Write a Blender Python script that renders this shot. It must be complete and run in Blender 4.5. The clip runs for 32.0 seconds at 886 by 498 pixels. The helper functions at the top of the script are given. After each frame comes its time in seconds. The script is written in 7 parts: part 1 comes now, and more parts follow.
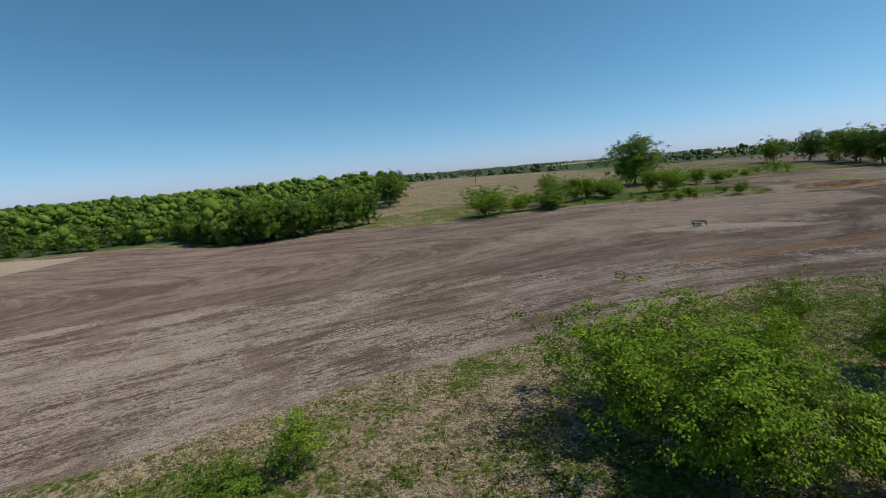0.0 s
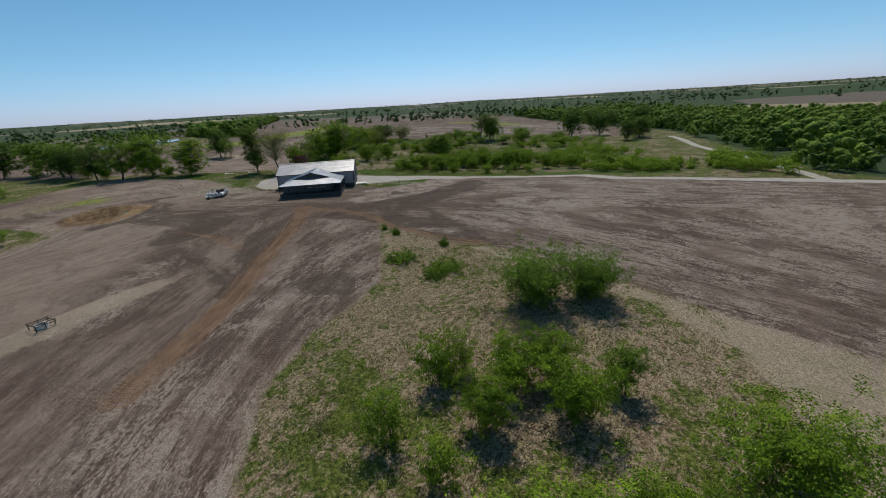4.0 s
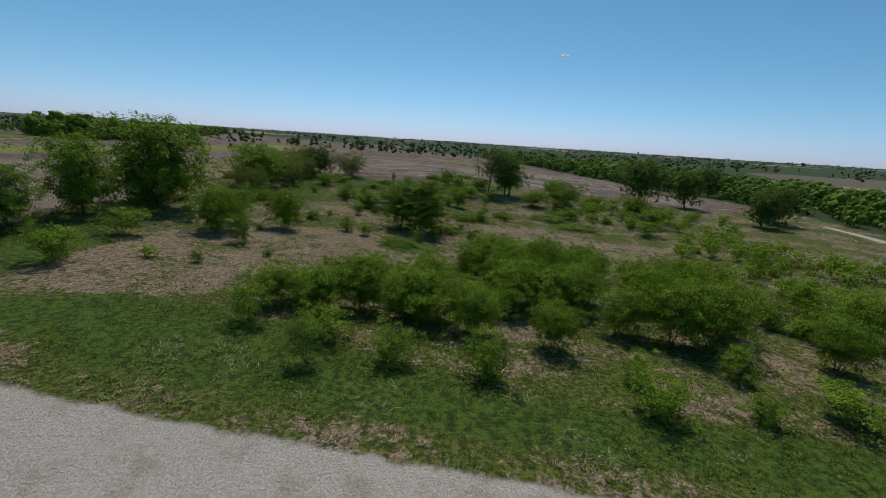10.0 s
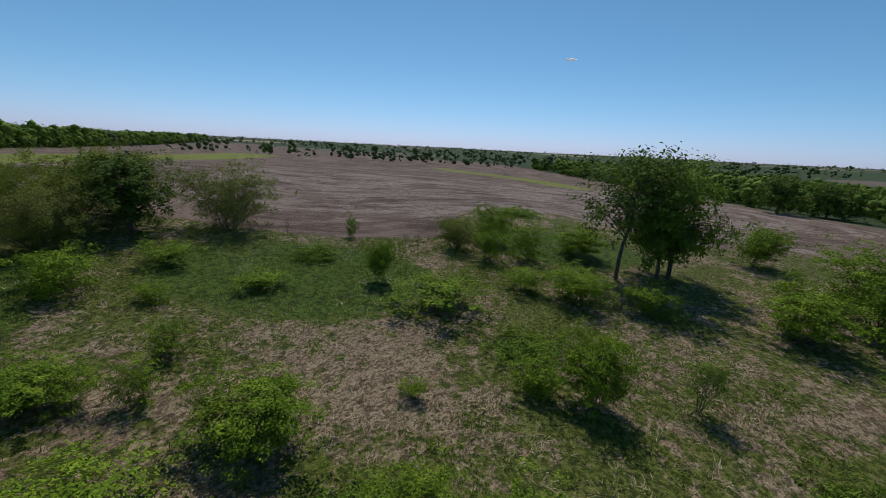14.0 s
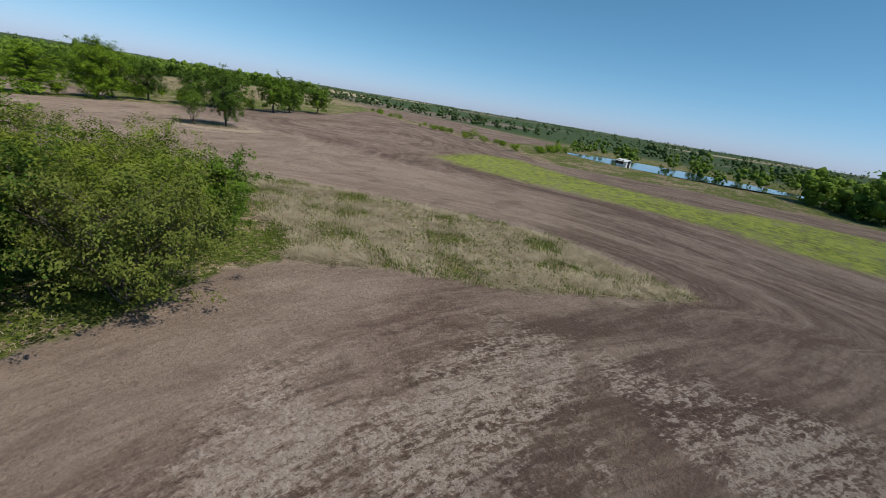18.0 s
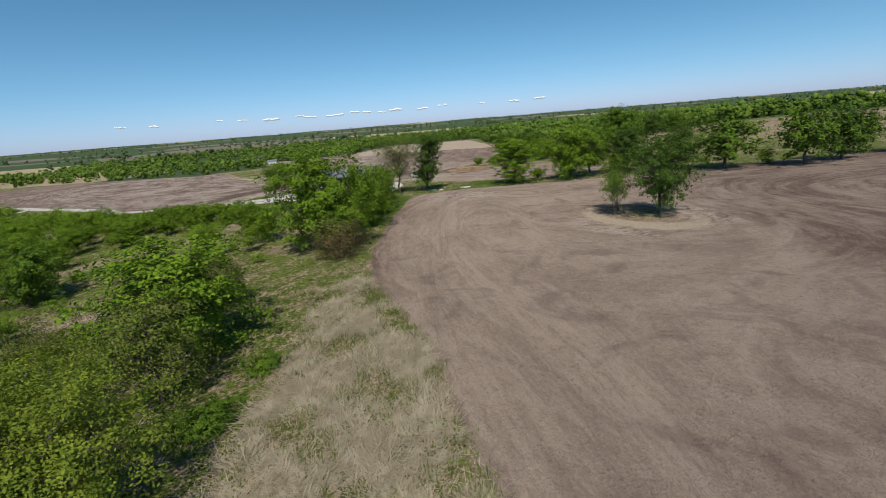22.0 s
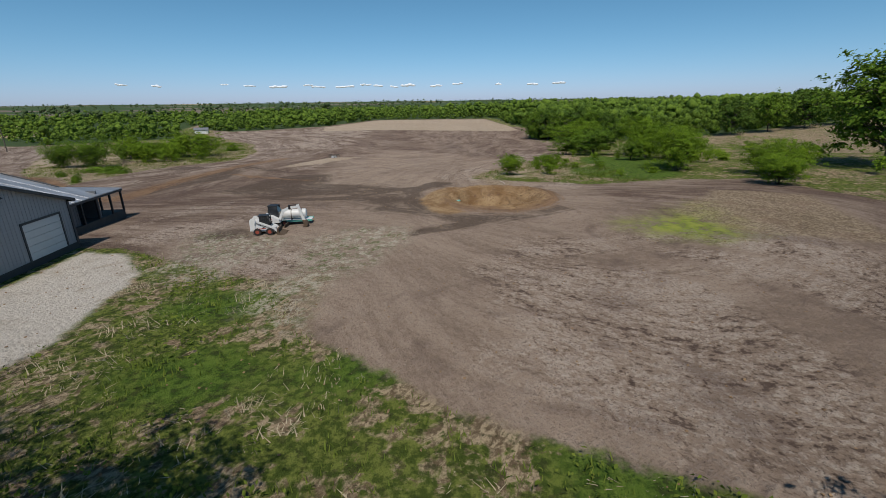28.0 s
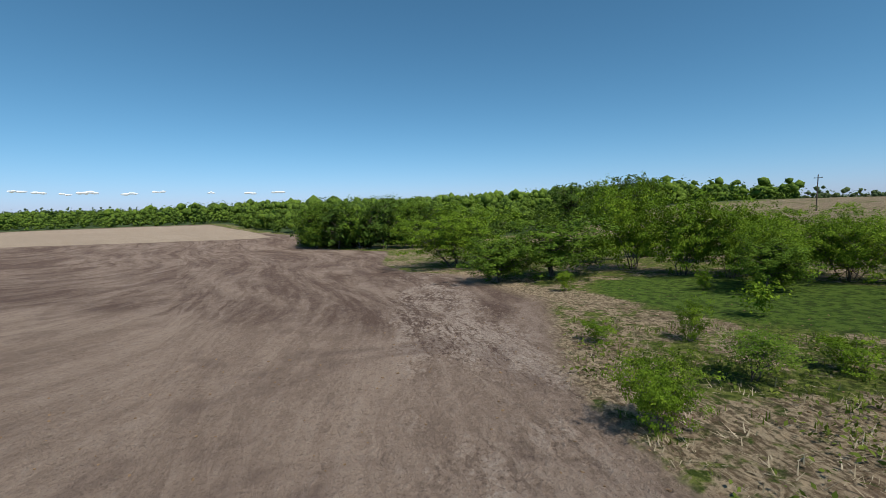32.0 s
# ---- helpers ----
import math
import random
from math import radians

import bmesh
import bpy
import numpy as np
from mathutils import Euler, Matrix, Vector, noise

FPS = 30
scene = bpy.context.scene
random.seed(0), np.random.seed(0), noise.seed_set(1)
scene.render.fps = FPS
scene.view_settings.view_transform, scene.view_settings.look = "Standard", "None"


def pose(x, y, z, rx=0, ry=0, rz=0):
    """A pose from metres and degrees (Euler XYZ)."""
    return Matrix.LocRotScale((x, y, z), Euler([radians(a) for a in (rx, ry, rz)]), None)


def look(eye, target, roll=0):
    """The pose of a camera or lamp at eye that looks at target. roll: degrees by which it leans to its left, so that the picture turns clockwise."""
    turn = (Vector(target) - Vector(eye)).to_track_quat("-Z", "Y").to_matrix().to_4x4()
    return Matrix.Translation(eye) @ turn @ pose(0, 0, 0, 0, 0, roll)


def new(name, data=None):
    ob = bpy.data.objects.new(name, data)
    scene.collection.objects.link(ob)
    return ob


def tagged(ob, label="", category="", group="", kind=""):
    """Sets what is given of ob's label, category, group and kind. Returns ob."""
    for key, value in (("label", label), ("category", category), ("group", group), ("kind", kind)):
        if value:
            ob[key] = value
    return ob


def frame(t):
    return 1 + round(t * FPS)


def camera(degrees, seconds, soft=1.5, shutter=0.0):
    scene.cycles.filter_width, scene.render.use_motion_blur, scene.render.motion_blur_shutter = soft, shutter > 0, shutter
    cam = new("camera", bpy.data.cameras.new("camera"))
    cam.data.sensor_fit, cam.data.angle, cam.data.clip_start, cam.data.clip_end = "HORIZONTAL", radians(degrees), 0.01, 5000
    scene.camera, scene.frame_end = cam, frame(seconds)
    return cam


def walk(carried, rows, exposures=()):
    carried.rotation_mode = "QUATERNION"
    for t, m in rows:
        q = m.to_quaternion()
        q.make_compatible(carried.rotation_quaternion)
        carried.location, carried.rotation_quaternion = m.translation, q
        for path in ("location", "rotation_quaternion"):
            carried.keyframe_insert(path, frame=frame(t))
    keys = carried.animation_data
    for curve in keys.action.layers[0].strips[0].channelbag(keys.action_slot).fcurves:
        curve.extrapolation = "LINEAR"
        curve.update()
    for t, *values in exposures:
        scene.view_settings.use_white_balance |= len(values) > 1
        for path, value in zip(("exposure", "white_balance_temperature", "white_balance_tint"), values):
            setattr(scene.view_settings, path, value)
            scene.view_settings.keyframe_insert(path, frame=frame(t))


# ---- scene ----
cam = camera(89.5, 32.0, soft=0.6)

PATH = [
    (0, (-56.836, -15.765, 10.766), (-56.896, -13.795, 10.429), -4.9),
    (0.5, (-62.774, -12.239, 11.748), (-61.804, -10.538, 11.336), -5.1),
    (1, (-66.989, -8.552, 13.664), (-65.442, -7.38, 13.181), -7.3),
    (1.5, (-69.708, -4.57, 15.635), (-67.971, -3.734, 15.103), -8.7),
    (2, (-70.499, -0.501, 17.076), (-68.69, 0.152, 16.525), -10.4),
    (2.5, (-69.224, 3.657, 18.107), (-67.365, 4.153, 17.56), -10.6),
    (3, (-66.636, 6.977, 18.924), (-64.755, 7.338, 18.348), -8.2),
    (3.5, (-62.905, 9.497, 19.312), (-61.012, 9.726, 18.709), -5.3),
    (5.5, (-39.818, 10.585, 20.043), (-37.929, 10.626, 19.386), -1.7),
    (6, (-31.514, 11.7, 19.671), (-29.63, 11.723, 19.002), -0.9),
    (6.5, (-22.045, 12.836, 18.804), (-20.179, 12.823, 18.086), 0.8),
    (7, (-12.148, 13.93, 17.666), (-10.275, 13.943, 16.964), 2.6),
    (7.5, (-1.964, 14.515, 16.783), (-0.069, 14.522, 16.143), 2.7),
    (8, (8.657, 14.687, 15.973), (10.582, 14.72, 15.431), 2.9),
    (8.5, (19.571, 15.537, 15.556), (21.505, 15.55, 15.048), 3.3),
    (9, (31.15, 16.53, 15.099), (33.079, 16.534, 14.571), 3.5),
    (9.5, (42.708, 18.087, 14.374), (44.646, 18.075, 13.878), 3.7),
    (10, (54.238, 19.088, 13.817), (56.183, 19.056, 13.348), 3.7),
    (10.5, (65.637, 19.662, 13.712), (67.584, 19.621, 13.258), 3.9),
    (11, (77.376, 20.112, 13.495), (79.327, 20.036, 13.063), 4.6),
    (11.5, (89.142, 20.713, 13.213), (91.094, 20.578, 12.802), 3.5),
    (12, (100.627, 20.956, 13.467), (102.577, 20.787, 13.06), 2.1),
    (12.5, (112.107, 20.989, 13.232), (114.063, 20.859, 12.837), 2.0),
    (13, (123.441, 21.039, 12.836), (125.398, 20.969, 12.433), 2.2),
    (13.5, (134.648, 21.547, 12.274), (136.602, 21.501, 11.853), 2.6),
    (15.5, (181.304, 28.416, 10.579), (183.168, 28.959, 10.099), 7.1),
    (16, (190.644, 29.609, 10.6), (192.338, 30.565, 10.134), 9.5),
    (16.5, (200.331, 31.908, 10.674), (201.577, 33.422, 10.279), 9.1),
    (17, (209.183, 36.192, 11.326), (209.742, 38.057, 10.868), 9.8),
    (17.5, (216.207, 41.86, 12.52), (216.016, 43.782, 11.997), 9.2),
    (18, (221.143, 48.572, 14.118), (220.324, 50.294, 13.515), 9.5),
    (18.5, (223.893, 55.683, 16.034), (222.688, 57.131, 15.361), 12.9),
    (19, (224.526, 62.692, 17.517), (223.035, 63.797, 16.772), 15.6),
    (19.5, (223.14, 68.964, 18.598), (221.476, 69.718, 17.783), 15.6),
    (20, (220.065, 74.346, 19.226), (218.339, 74.906, 18.385), 11.0),
    (20.5, (215.743, 78.931, 19.475), (213.97, 79.308, 18.63), 7.3),
    (21, (210.903, 82.806, 19.48), (209.075, 82.939, 18.68), 4.7),
    (21.5, (204.502, 86.065, 18.826), (202.621, 85.989, 18.152), -0.6),
    (22, (197.27, 88.38, 18.071), (195.351, 88.262, 17.52), -4.6),
    (22.5, (188.994, 90.408, 17.473), (187.072, 90.217, 16.955), -1.7),
    (23, (180.394, 91.852, 17.258), (178.477, 91.568, 16.761), 1.6),
    (23.5, (171.19, 92.734, 17.251), (169.259, 92.49, 16.792), -0.8),
    (24, (161.892, 92.941, 17.053), (159.958, 92.691, 16.607), -1.3),
    (24.5, (152.761, 93.029, 16.272), (150.839, 92.78, 15.777), -0.9),
    (26.5, (114.008, 90.492, 14.926), (112.125, 90.351, 14.265), -0.6),
    (27, (103.283, 89.909, 13.67), (101.402, 89.764, 13.006), -1.2),
    (27.5, (92.461, 88.875, 12.066), (90.577, 88.742, 11.408), -1.0),
    (28, (82.867, 88.694, 10.638), (80.973, 88.554, 10.009), -0.8),
    (28.5, (72.753, 88.002, 9.27), (70.84, 87.849, 8.708), -0.6),
    (29, (62.92, 87.277, 8.258), (61.0, 87.128, 7.716), -0.6),
    (29.5, (53.428, 86.667, 7.375), (51.49, 86.519, 6.901), -0.4),
    (30, (43.96, 85.933, 6.603), (42.007, 85.782, 6.201), -0.0),
    (30.5, (34.842, 85.271, 6.076), (32.875, 85.176, 5.726), -0.6),
    (31, (25.54, 84.716, 5.788), (23.561, 84.881, 5.552), -2.3),
    (31.5, (15.138, 84.452, 5.734), (13.232, 85.025, 5.537), -2.9),
    (32, (6.009, 84.373, 5.494), (4.284, 85.365, 5.299), -1.2),
]
walk(cam, [(t, look(eye, target, roll)) for t, eye, target, roll in PATH],
     [(0.0, -0.02, 6900, 10), (2.0, -0.06, 6950, 10), (6.0, -0.13, 6980, 10), (8.0, -0.1, 6950, 10), (9.0, -0.17, 6900, 10), (11.0, -0.22, 6850, 11), (12.0, -0.25, 6750, 14), (13.5, -0.22, 6750, 15),
      (15.5, -0.2, 6750, 15), (17.0, -0.1, 6750, 12), (19.0, 0.05, 6850, 10), (22.5, -0.05, 6800, 10), (24.0, -0.1, 6800, 10), (25.0, -0.06, 6850, 10), (27.0, -0.14, 6850, 10), (28.5, -0.22, 6850, 11), (29.5, -0.16, 6850, 11), (30.5, -0.06, 6800, 10), (32.0, 0.04, 6750, 10)])

# ---- light ----
SUN_AZ, SUN_EL = radians(2.0), radians(57.0)   # direction towards the sun, from +x to +y, and its height
world = bpy.data.worlds.new("world")
scene.world = world
world.use_nodes = True
wn = world.node_tree
wn.nodes.clear()
sky = wn.nodes.new("ShaderNodeTexSky")
sky.sky_type = "NISHITA"
sky.sun_disc = False
sky.sun_elevation = SUN_EL
sky.sun_rotation = math.pi / 2 - SUN_AZ
sky.altitude = 250
sky.air_density, sky.dust_density, sky.ozone_density = 1.0, 0.35, 2.0
wbg = wn.nodes.new("ShaderNodeBackground")
wbg.inputs["Strength"].default_value = 0.1
wout = wn.nodes.new("ShaderNodeOutputWorld")
split = wn.nodes.new("ShaderNodeSeparateColor")      # the film's colour balance of a clear sky
join = wn.nodes.new("ShaderNodeCombineColor")
wn.links.new(sky.outputs[0], split.inputs[0])


def blend(a, b, fa, fb):
    one, two = wn.nodes.new("ShaderNodeMath"), wn.nodes.new("ShaderNodeMath")
    one.operation, two.operation = "MULTIPLY", "MULTIPLY_ADD"
    wn.links.new(split.outputs[a], one.inputs[0])
    wn.links.new(split.outputs[b], two.inputs[0])
    wn.links.new(one.outputs[0], two.inputs[2])
    one.inputs[1].default_value, two.inputs[1].default_value = fa, fb
    return two.outputs[0]


for slot, mixed in enumerate((blend(0, 1, 0.86, -0.25), blend(1, 0, 0.84, 0.0), blend(2, 1, 0.55, 0.71))):
    wn.links.new(mixed, join.inputs[slot])
wn.links.new(join.outputs[0], wbg.inputs[0])
wn.links.new(wbg.outputs[0], wout.inputs[0])

sun = new("sun", bpy.data.lights.new("sun", "SUN"))
sun.data.energy, sun.data.angle, sun.data.color = 3.9, radians(0.55), (1.0, 0.96, 0.9)
sun_dir = Vector((math.cos(SUN_AZ) * math.cos(SUN_EL), math.sin(SUN_AZ) * math.cos(SUN_EL), math.sin(SUN_EL)))
sun.matrix_world = look(sun_dir * 300, (0, 0, 0))


# ---- materials ----
class Nodes:
    """Short calls for one material's node tree."""

    def __init__(self, name, rough=0.9, metal=0.0, spec=0.3):
        self.mat = bpy.data.materials.new(name)
        self.mat.use_nodes = True
        self.tree = self.mat.node_tree
        self.bsdf = self.tree.nodes["Principled BSDF"]
        self.bsdf.inputs["Roughness"].default_value = rough
        self.bsdf.inputs["Metallic"].default_value = metal
        self.bsdf.inputs["Specular IOR Level"].default_value = spec
        self.geo = self.tree.nodes.new("ShaderNodeNewGeometry")
        self.pos = self.geo.outputs["Position"]

    def put(self, value, socket):
        if isinstance(value, bpy.types.NodeSocket):
            self.tree.links.new(value, socket)
        elif isinstance(value, (tuple, list)) and len(value) == 3 and socket.type == "RGBA":
            socket.default_value = (*value, 1)
        else:
            socket.default_value = value

    def math(self, op, a, b=0.0, clamp=False):
        n = self.tree.nodes.new("ShaderNodeMath")
        n.operation, n.use_clamp = op, clamp
        self.put(a, n.inputs[0]), self.put(b, n.inputs[1])
        return n.outputs[0]

    def noise(self, scale, detail=3.0, rough=0.55, vector=None, distortion=0.0, dims="3D"):
        n = self.tree.nodes.new("ShaderNodeTexNoise")
        n.noise_dimensions = dims
        self.put(vector or self.pos, n.inputs["Vector"])
        n.inputs["Scale"].default_value, n.inputs["Detail"].default_value = scale, detail
        n.inputs["Roughness"].default_value, n.inputs["Distortion"].default_value = rough, distortion
        return n.outputs["Fac"]

    def voronoi(self, scale, vector=None, feature="F1"):
        n = self.tree.nodes.new("ShaderNodeTexVoronoi")
        n.feature = feature
        self.put(vector or self.pos, n.inputs["Vector"])
        n.inputs["Scale"].default_value = scale
        return n.outputs["Distance"]

    def ramp(self, value, low, high):
        """0 at low, 1 at high, smooth between."""
        n = self.tree.nodes.new("ShaderNodeMapRange")
        n.interpolation_type = "SMOOTHSTEP"
        self.put(value, n.inputs["Value"])
        n.inputs["From Min"].default_value, n.inputs["From Max"].default_value = low, high
        return n.outputs["Result"]

    def mix(self, fac, a, b, kind="MIX"):
        n = self.tree.nodes.new("ShaderNodeMix")
        n.data_type, n.blend_type = "RGBA", kind
        self.put(fac, n.inputs["Factor"])
        self.put(a, n.inputs["A"] if False else n.inputs[6]), self.put(b, n.inputs[7])
        return n.outputs[2]

    def attr(self, name):
        n = self.tree.nodes.new("ShaderNodeAttribute")
        n.attribute_name = name
        return n.outputs["Fac"]

    def scaled(self, x, y, z, vector=None):
        n = self.tree.nodes.new("ShaderNodeMapping")
        self.put(vector or self.pos, n.inputs["Vector"])
        n.inputs["Scale"].default_value = (x, y, z)
        return n.outputs[0]

    def turned(self, degrees, x, y, z):
        n = self.tree.nodes.new("ShaderNodeMapping")
        self.put(self.pos, n.inputs["Vector"])
        n.inputs["Rotation"].default_value = (0, 0, radians(degrees))
        m = self.tree.nodes.new("ShaderNodeVectorMath")
        m.operation = "MULTIPLY"
        self.tree.links.new(n.outputs[0], m.inputs[0])
        m.inputs[1].default_value = (x, y, z)
        return m.outputs[0]

    def vec(self, x, y, z):
        n = self.tree.nodes.new("ShaderNodeCombineXYZ")
        for v, s in zip((x, y, z), n.inputs):
            self.put(v, s)
        return n.outputs[0]

    def axis(self, which):
        n = self.tree.nodes.new("ShaderNodeSeparateXYZ")
        self.tree.links.new(self.pos, n.inputs[0])
        return n.outputs[which]

    def bump(self, height, strength=0.5, distance=0.05):
        n = self.tree.nodes.new("ShaderNodeBump")
        n.inputs["Strength"].default_value, n.inputs["Distance"].default_value = strength, distance
        self.put(height, n.inputs["Height"])
        self.tree.links.new(n.outputs[0], self.bsdf.inputs["Normal"])

    def done(self, colour):
        self.put(colour, self.bsdf.inputs["Base Color"])
        return self.mat


def plain(name, colour, rough=0.6, metal=0.0, wear=0.25, scale=6.0, spec=0.4):
    """A paint or other even stuff, with stains at two scales."""
    n = Nodes(name, rough, metal, spec)
    a = n.ramp(n.noise(scale, 4), 0.3, 0.75)
    b = n.ramp(n.noise(scale * 0.17, 3), 0.35, 0.7)
    dark = tuple(c * (1 - wear) for c in colour)
    n.bump(n.noise(scale * 6, 3), 0.15, 0.01)
    return n.done(n.mix(n.math("MULTIPLY", b, 0.6), n.mix(n.math("MULTIPLY", a, 0.5), colour, dark), dark))


def foliage(name, light, dark, tips, bumpy=False):
    n = Nodes(name, 0.75, 0.0, 0.08)
    r = n.geo.outputs["Random Per Island"]
    base = n.mix(n.math("ADD", n.math("MULTIPLY", r, 0.6), 0.2), dark, light)
    if bumpy:       # whole trees differ
        base = n.mix(n.ramp(n.math("ADD", n.noise(0.13, 2), n.math("MULTIPLY", r, 0.16)), 0.45, 0.72), dark, light)
    base = n.mix(n.math("MULTIPLY", n.ramp(n.noise(0.9, 3), 0.46, 0.62), 0.7), base, tips)
    if bumpy:       # leaf masses: sprays of light and dark
        grain = n.noise(1.6, 5, 0.75)
        base = n.mix(n.math("MULTIPLY", n.ramp(grain, 0.50, 0.36), 0.6), base, tuple(0.7 * c for c in dark))
        n.bump(grain, 0.8, 0.6)
    info = n.tree.nodes.new("ShaderNodeObjectInfo")
    base = n.mix(n.math("MULTIPLY", info.outputs["Random"], 0.0 if bumpy else 0.25), base, dark)
    n.put(base, n.bsdf.inputs["Base Color"])
    thin = n.tree.nodes.new("ShaderNodeBsdfTranslucent")
    n.put(n.mix(0.5, base, (0.16, 0.24, 0.03)), thin.inputs["Color"])
    both = n.tree.nodes.new("ShaderNodeMixShader")
    both.inputs[0].default_value = 0.12 if bumpy else 0.24
    n.tree.links.new(n.bsdf.outputs[0], both.inputs[1])
    n.tree.links.new(thin.outputs[0], both.inputs[2])
    n.tree.links.new(both.outputs[0], n.tree.nodes["Material Output"].inputs[0])
    return n.mat


LEAF_BRIGHT = foliage("leaf_bright", (0.205, 0.32, 0.024), (0.055, 0.115, 0.010), (0.265, 0.385, 0.032))
LEAF_GREEN = foliage("leaf_green", (0.150, 0.250, 0.026), (0.050, 0.105, 0.013), (0.20, 0.30, 0.034))
LEAF_DARK = foliage("leaf_dark", (0.095, 0.165, 0.026), (0.036, 0.072, 0.014), (0.125, 0.205, 0.030))
LEAF_OLIVE = foliage("leaf_olive", (0.185, 0.225, 0.042), (0.075, 0.095, 0.020), (0.225, 0.235, 0.055))
LEAF_LIME = foliage("leaf_lime", (0.215, 0.285, 0.030), (0.085, 0.115, 0.016), (0.27, 0.32, 0.040))
LEAF_BROWN = foliage("leaf_brown", (0.19, 0.135, 0.06), (0.085, 0.06, 0.03), (0.20, 0.17, 0.05))
WOODS = foliage("woods_leaf", (0.165, 0.255, 0.035), (0.058, 0.105, 0.020), (0.19, 0.285, 0.04), True)
# distance haze is put into this leaf colour
HAZED_WOODS = foliage("far_woods_hazed", (0.105, 0.15, 0.055), (0.062, 0.095, 0.042), (0.12, 0.165, 0.06), True)
GRASS = foliage("grass_blade", (0.165, 0.215, 0.034), (0.06, 0.095, 0.016), (0.22, 0.26, 0.045))
STRAW = foliage("straw_blade", (0.54, 0.455, 0.32), (0.33, 0.265, 0.175), (0.62, 0.53, 0.39))


def bark_material():
    n = Nodes("bark", 0.95)
    g = n.noise(9, 5, vector=n.scaled(1, 1, 0.25))
    n.bump(g, 0.7, 0.04)
    return n.done(n.mix(n.ramp(g, 0.35, 0.65), (0.055, 0.045, 0.036), (0.16, 0.135, 0.11)))


BARK = bark_material()

# ---- the lay of the land ----
HILLS = [(-60, 5, 45, -2.97), (-40, 60, 50, 0.41), (25, 75, 50, -0.34), (60, 40, 40, 0.62), (80, 85, 40, 0.71), (140, 0, 45, -4.0),
         (185, -45, 50, -0.87), (190, 60, 50, -0.98), (240, 60, 70, 4.35), (125, 110, 50, 0.41), (70, 230, 70, 1.09), (-150, 110, 70, -5.0),
         (-65, 145, 50, -2.61), (210, 220, 80, 3.2)]
FAR_HILLS = [(-60, 330, 110, 5.0), (-260, 330, 140, 1.0), (330, 330, 120, 3.0), (320, -250, 150, -6.0), (-180, -70, 60, -4.0), (-150, -260, 160, -3.0)]
PIT, PIT_WATER = (32.8, 91.0), (31.4, 90.3)
POND, POND_TURN, POND_Z = (221.0, 219.0), 4.0, 5.1


def smooth(a, lo, hi):
    t = np.clip((a - lo) / (hi - lo), 0, 1)
    return t * t * (3 - 2 * t)


def waves(x, y, size, seed=0.0):
    """Soft rolling noise between about -1 and 1."""
    a = np.sin(x / size + seed + 1.3 * np.sin(y / size * 0.7 + seed)) * np.cos(y / size * 1.1 - 0.6 * np.sin(x / size * 0.9 + 2 * seed))
    b = np.sin(x / size * 2.3 - seed * 3 + np.cos(y / size * 1.9)) * np.cos(y / size * 2.6 + seed)
    return 0.7 * a + 0.3 * b


def ground_z(x, y):
    x, y = np.asarray(x, float), np.asarray(y, float)
    z = np.full(np.broadcast(x, y).shape, -0.07)
    for a, b, r, h in HILLS + FAR_HILLS:
        z = z + h * np.exp(-((x - a) ** 2 + (y - b) ** 2) / r**2 / 2)
    far = np.hypot(x - 60, y - 40)
    z = z + smooth(far, 350, 900) * 5 * waves(x, y, 230, 0.4) + np.maximum(far - 500, 0) * 0.0030
    near = 1 - smooth(far, 250, 400)
    z = z + near * 0.05 * waves(x, y, 2.3, 0.7) + near * 0.09 * waves(x, y, 7, 1.7)
    c, s = math.cos(radians(-22)), math.sin(radians(-22))      # a low straw-covered bank
    z = z + 0.75 * np.exp(-((((x + 16) * c + (y - 56.5) * s) / 7) ** 2) - (((y - 56.5) * c - (x + 16) * s) / 2.6) ** 2)
    # the pit: a raised rim of spoil and a bowl inside
    dx, dy = x - PIT[0], y - PIT[1]
    ang = np.arctan2(dy, dx)
    e1 = np.hypot(dx / 6.2, dy / 5.0) * (1 + 0.04 * np.sin(2 * ang + 1) + 0.03 * np.sin(5 * ang))
    e0 = np.hypot(x - PIT_WATER[0], y - PIT_WATER[1]) - 2.1 - 0.25 * np.sin(3 * ang + 0.6) - 0.12 * np.sin(7 * ang)
    t = np.clip(np.maximum(e0, 0) / (np.maximum(e0, 0) + np.maximum(1 - e1, 0) * 5.4 + 1e-6), 0, 1)
    wall = np.where(e1 < 1, 1 - t, 0)
    z = z - 2.45 * smooth(wall, 0, 1) ** 0.8 - 0.2 * np.sqrt(wall) + 0.28 * np.exp(-((e1 - 1.13) / 0.16) ** 2)
    z = z + (0.15 * waves(x, y, 0.42, 2.2) + 0.07 * waves(x, y, 0.19, 0.9)) * np.exp(-((e1 - 0.8) / 0.33) ** 2)
    # the farm pond lies level
    c, s = math.cos(radians(POND_TURN)), math.sin(radians(POND_TURN))
    u, v = (x - POND[0]) * c + (y - POND[1]) * s, -(x - POND[0]) * s + (y - POND[1]) * c
    q = np.hypot(u / 36, v / 23)
    flat = POND_Z - 0.6 * (1 - smooth(q, 0.7, 1.05)) + 0.35 * smooth(q, 1.0, 1.25)
    k = 1 - smooth(q, 1.1, 2.2)
    return z * (1 - k) + flat * k


def gz(x, y):
    return float(ground_z(x, y))


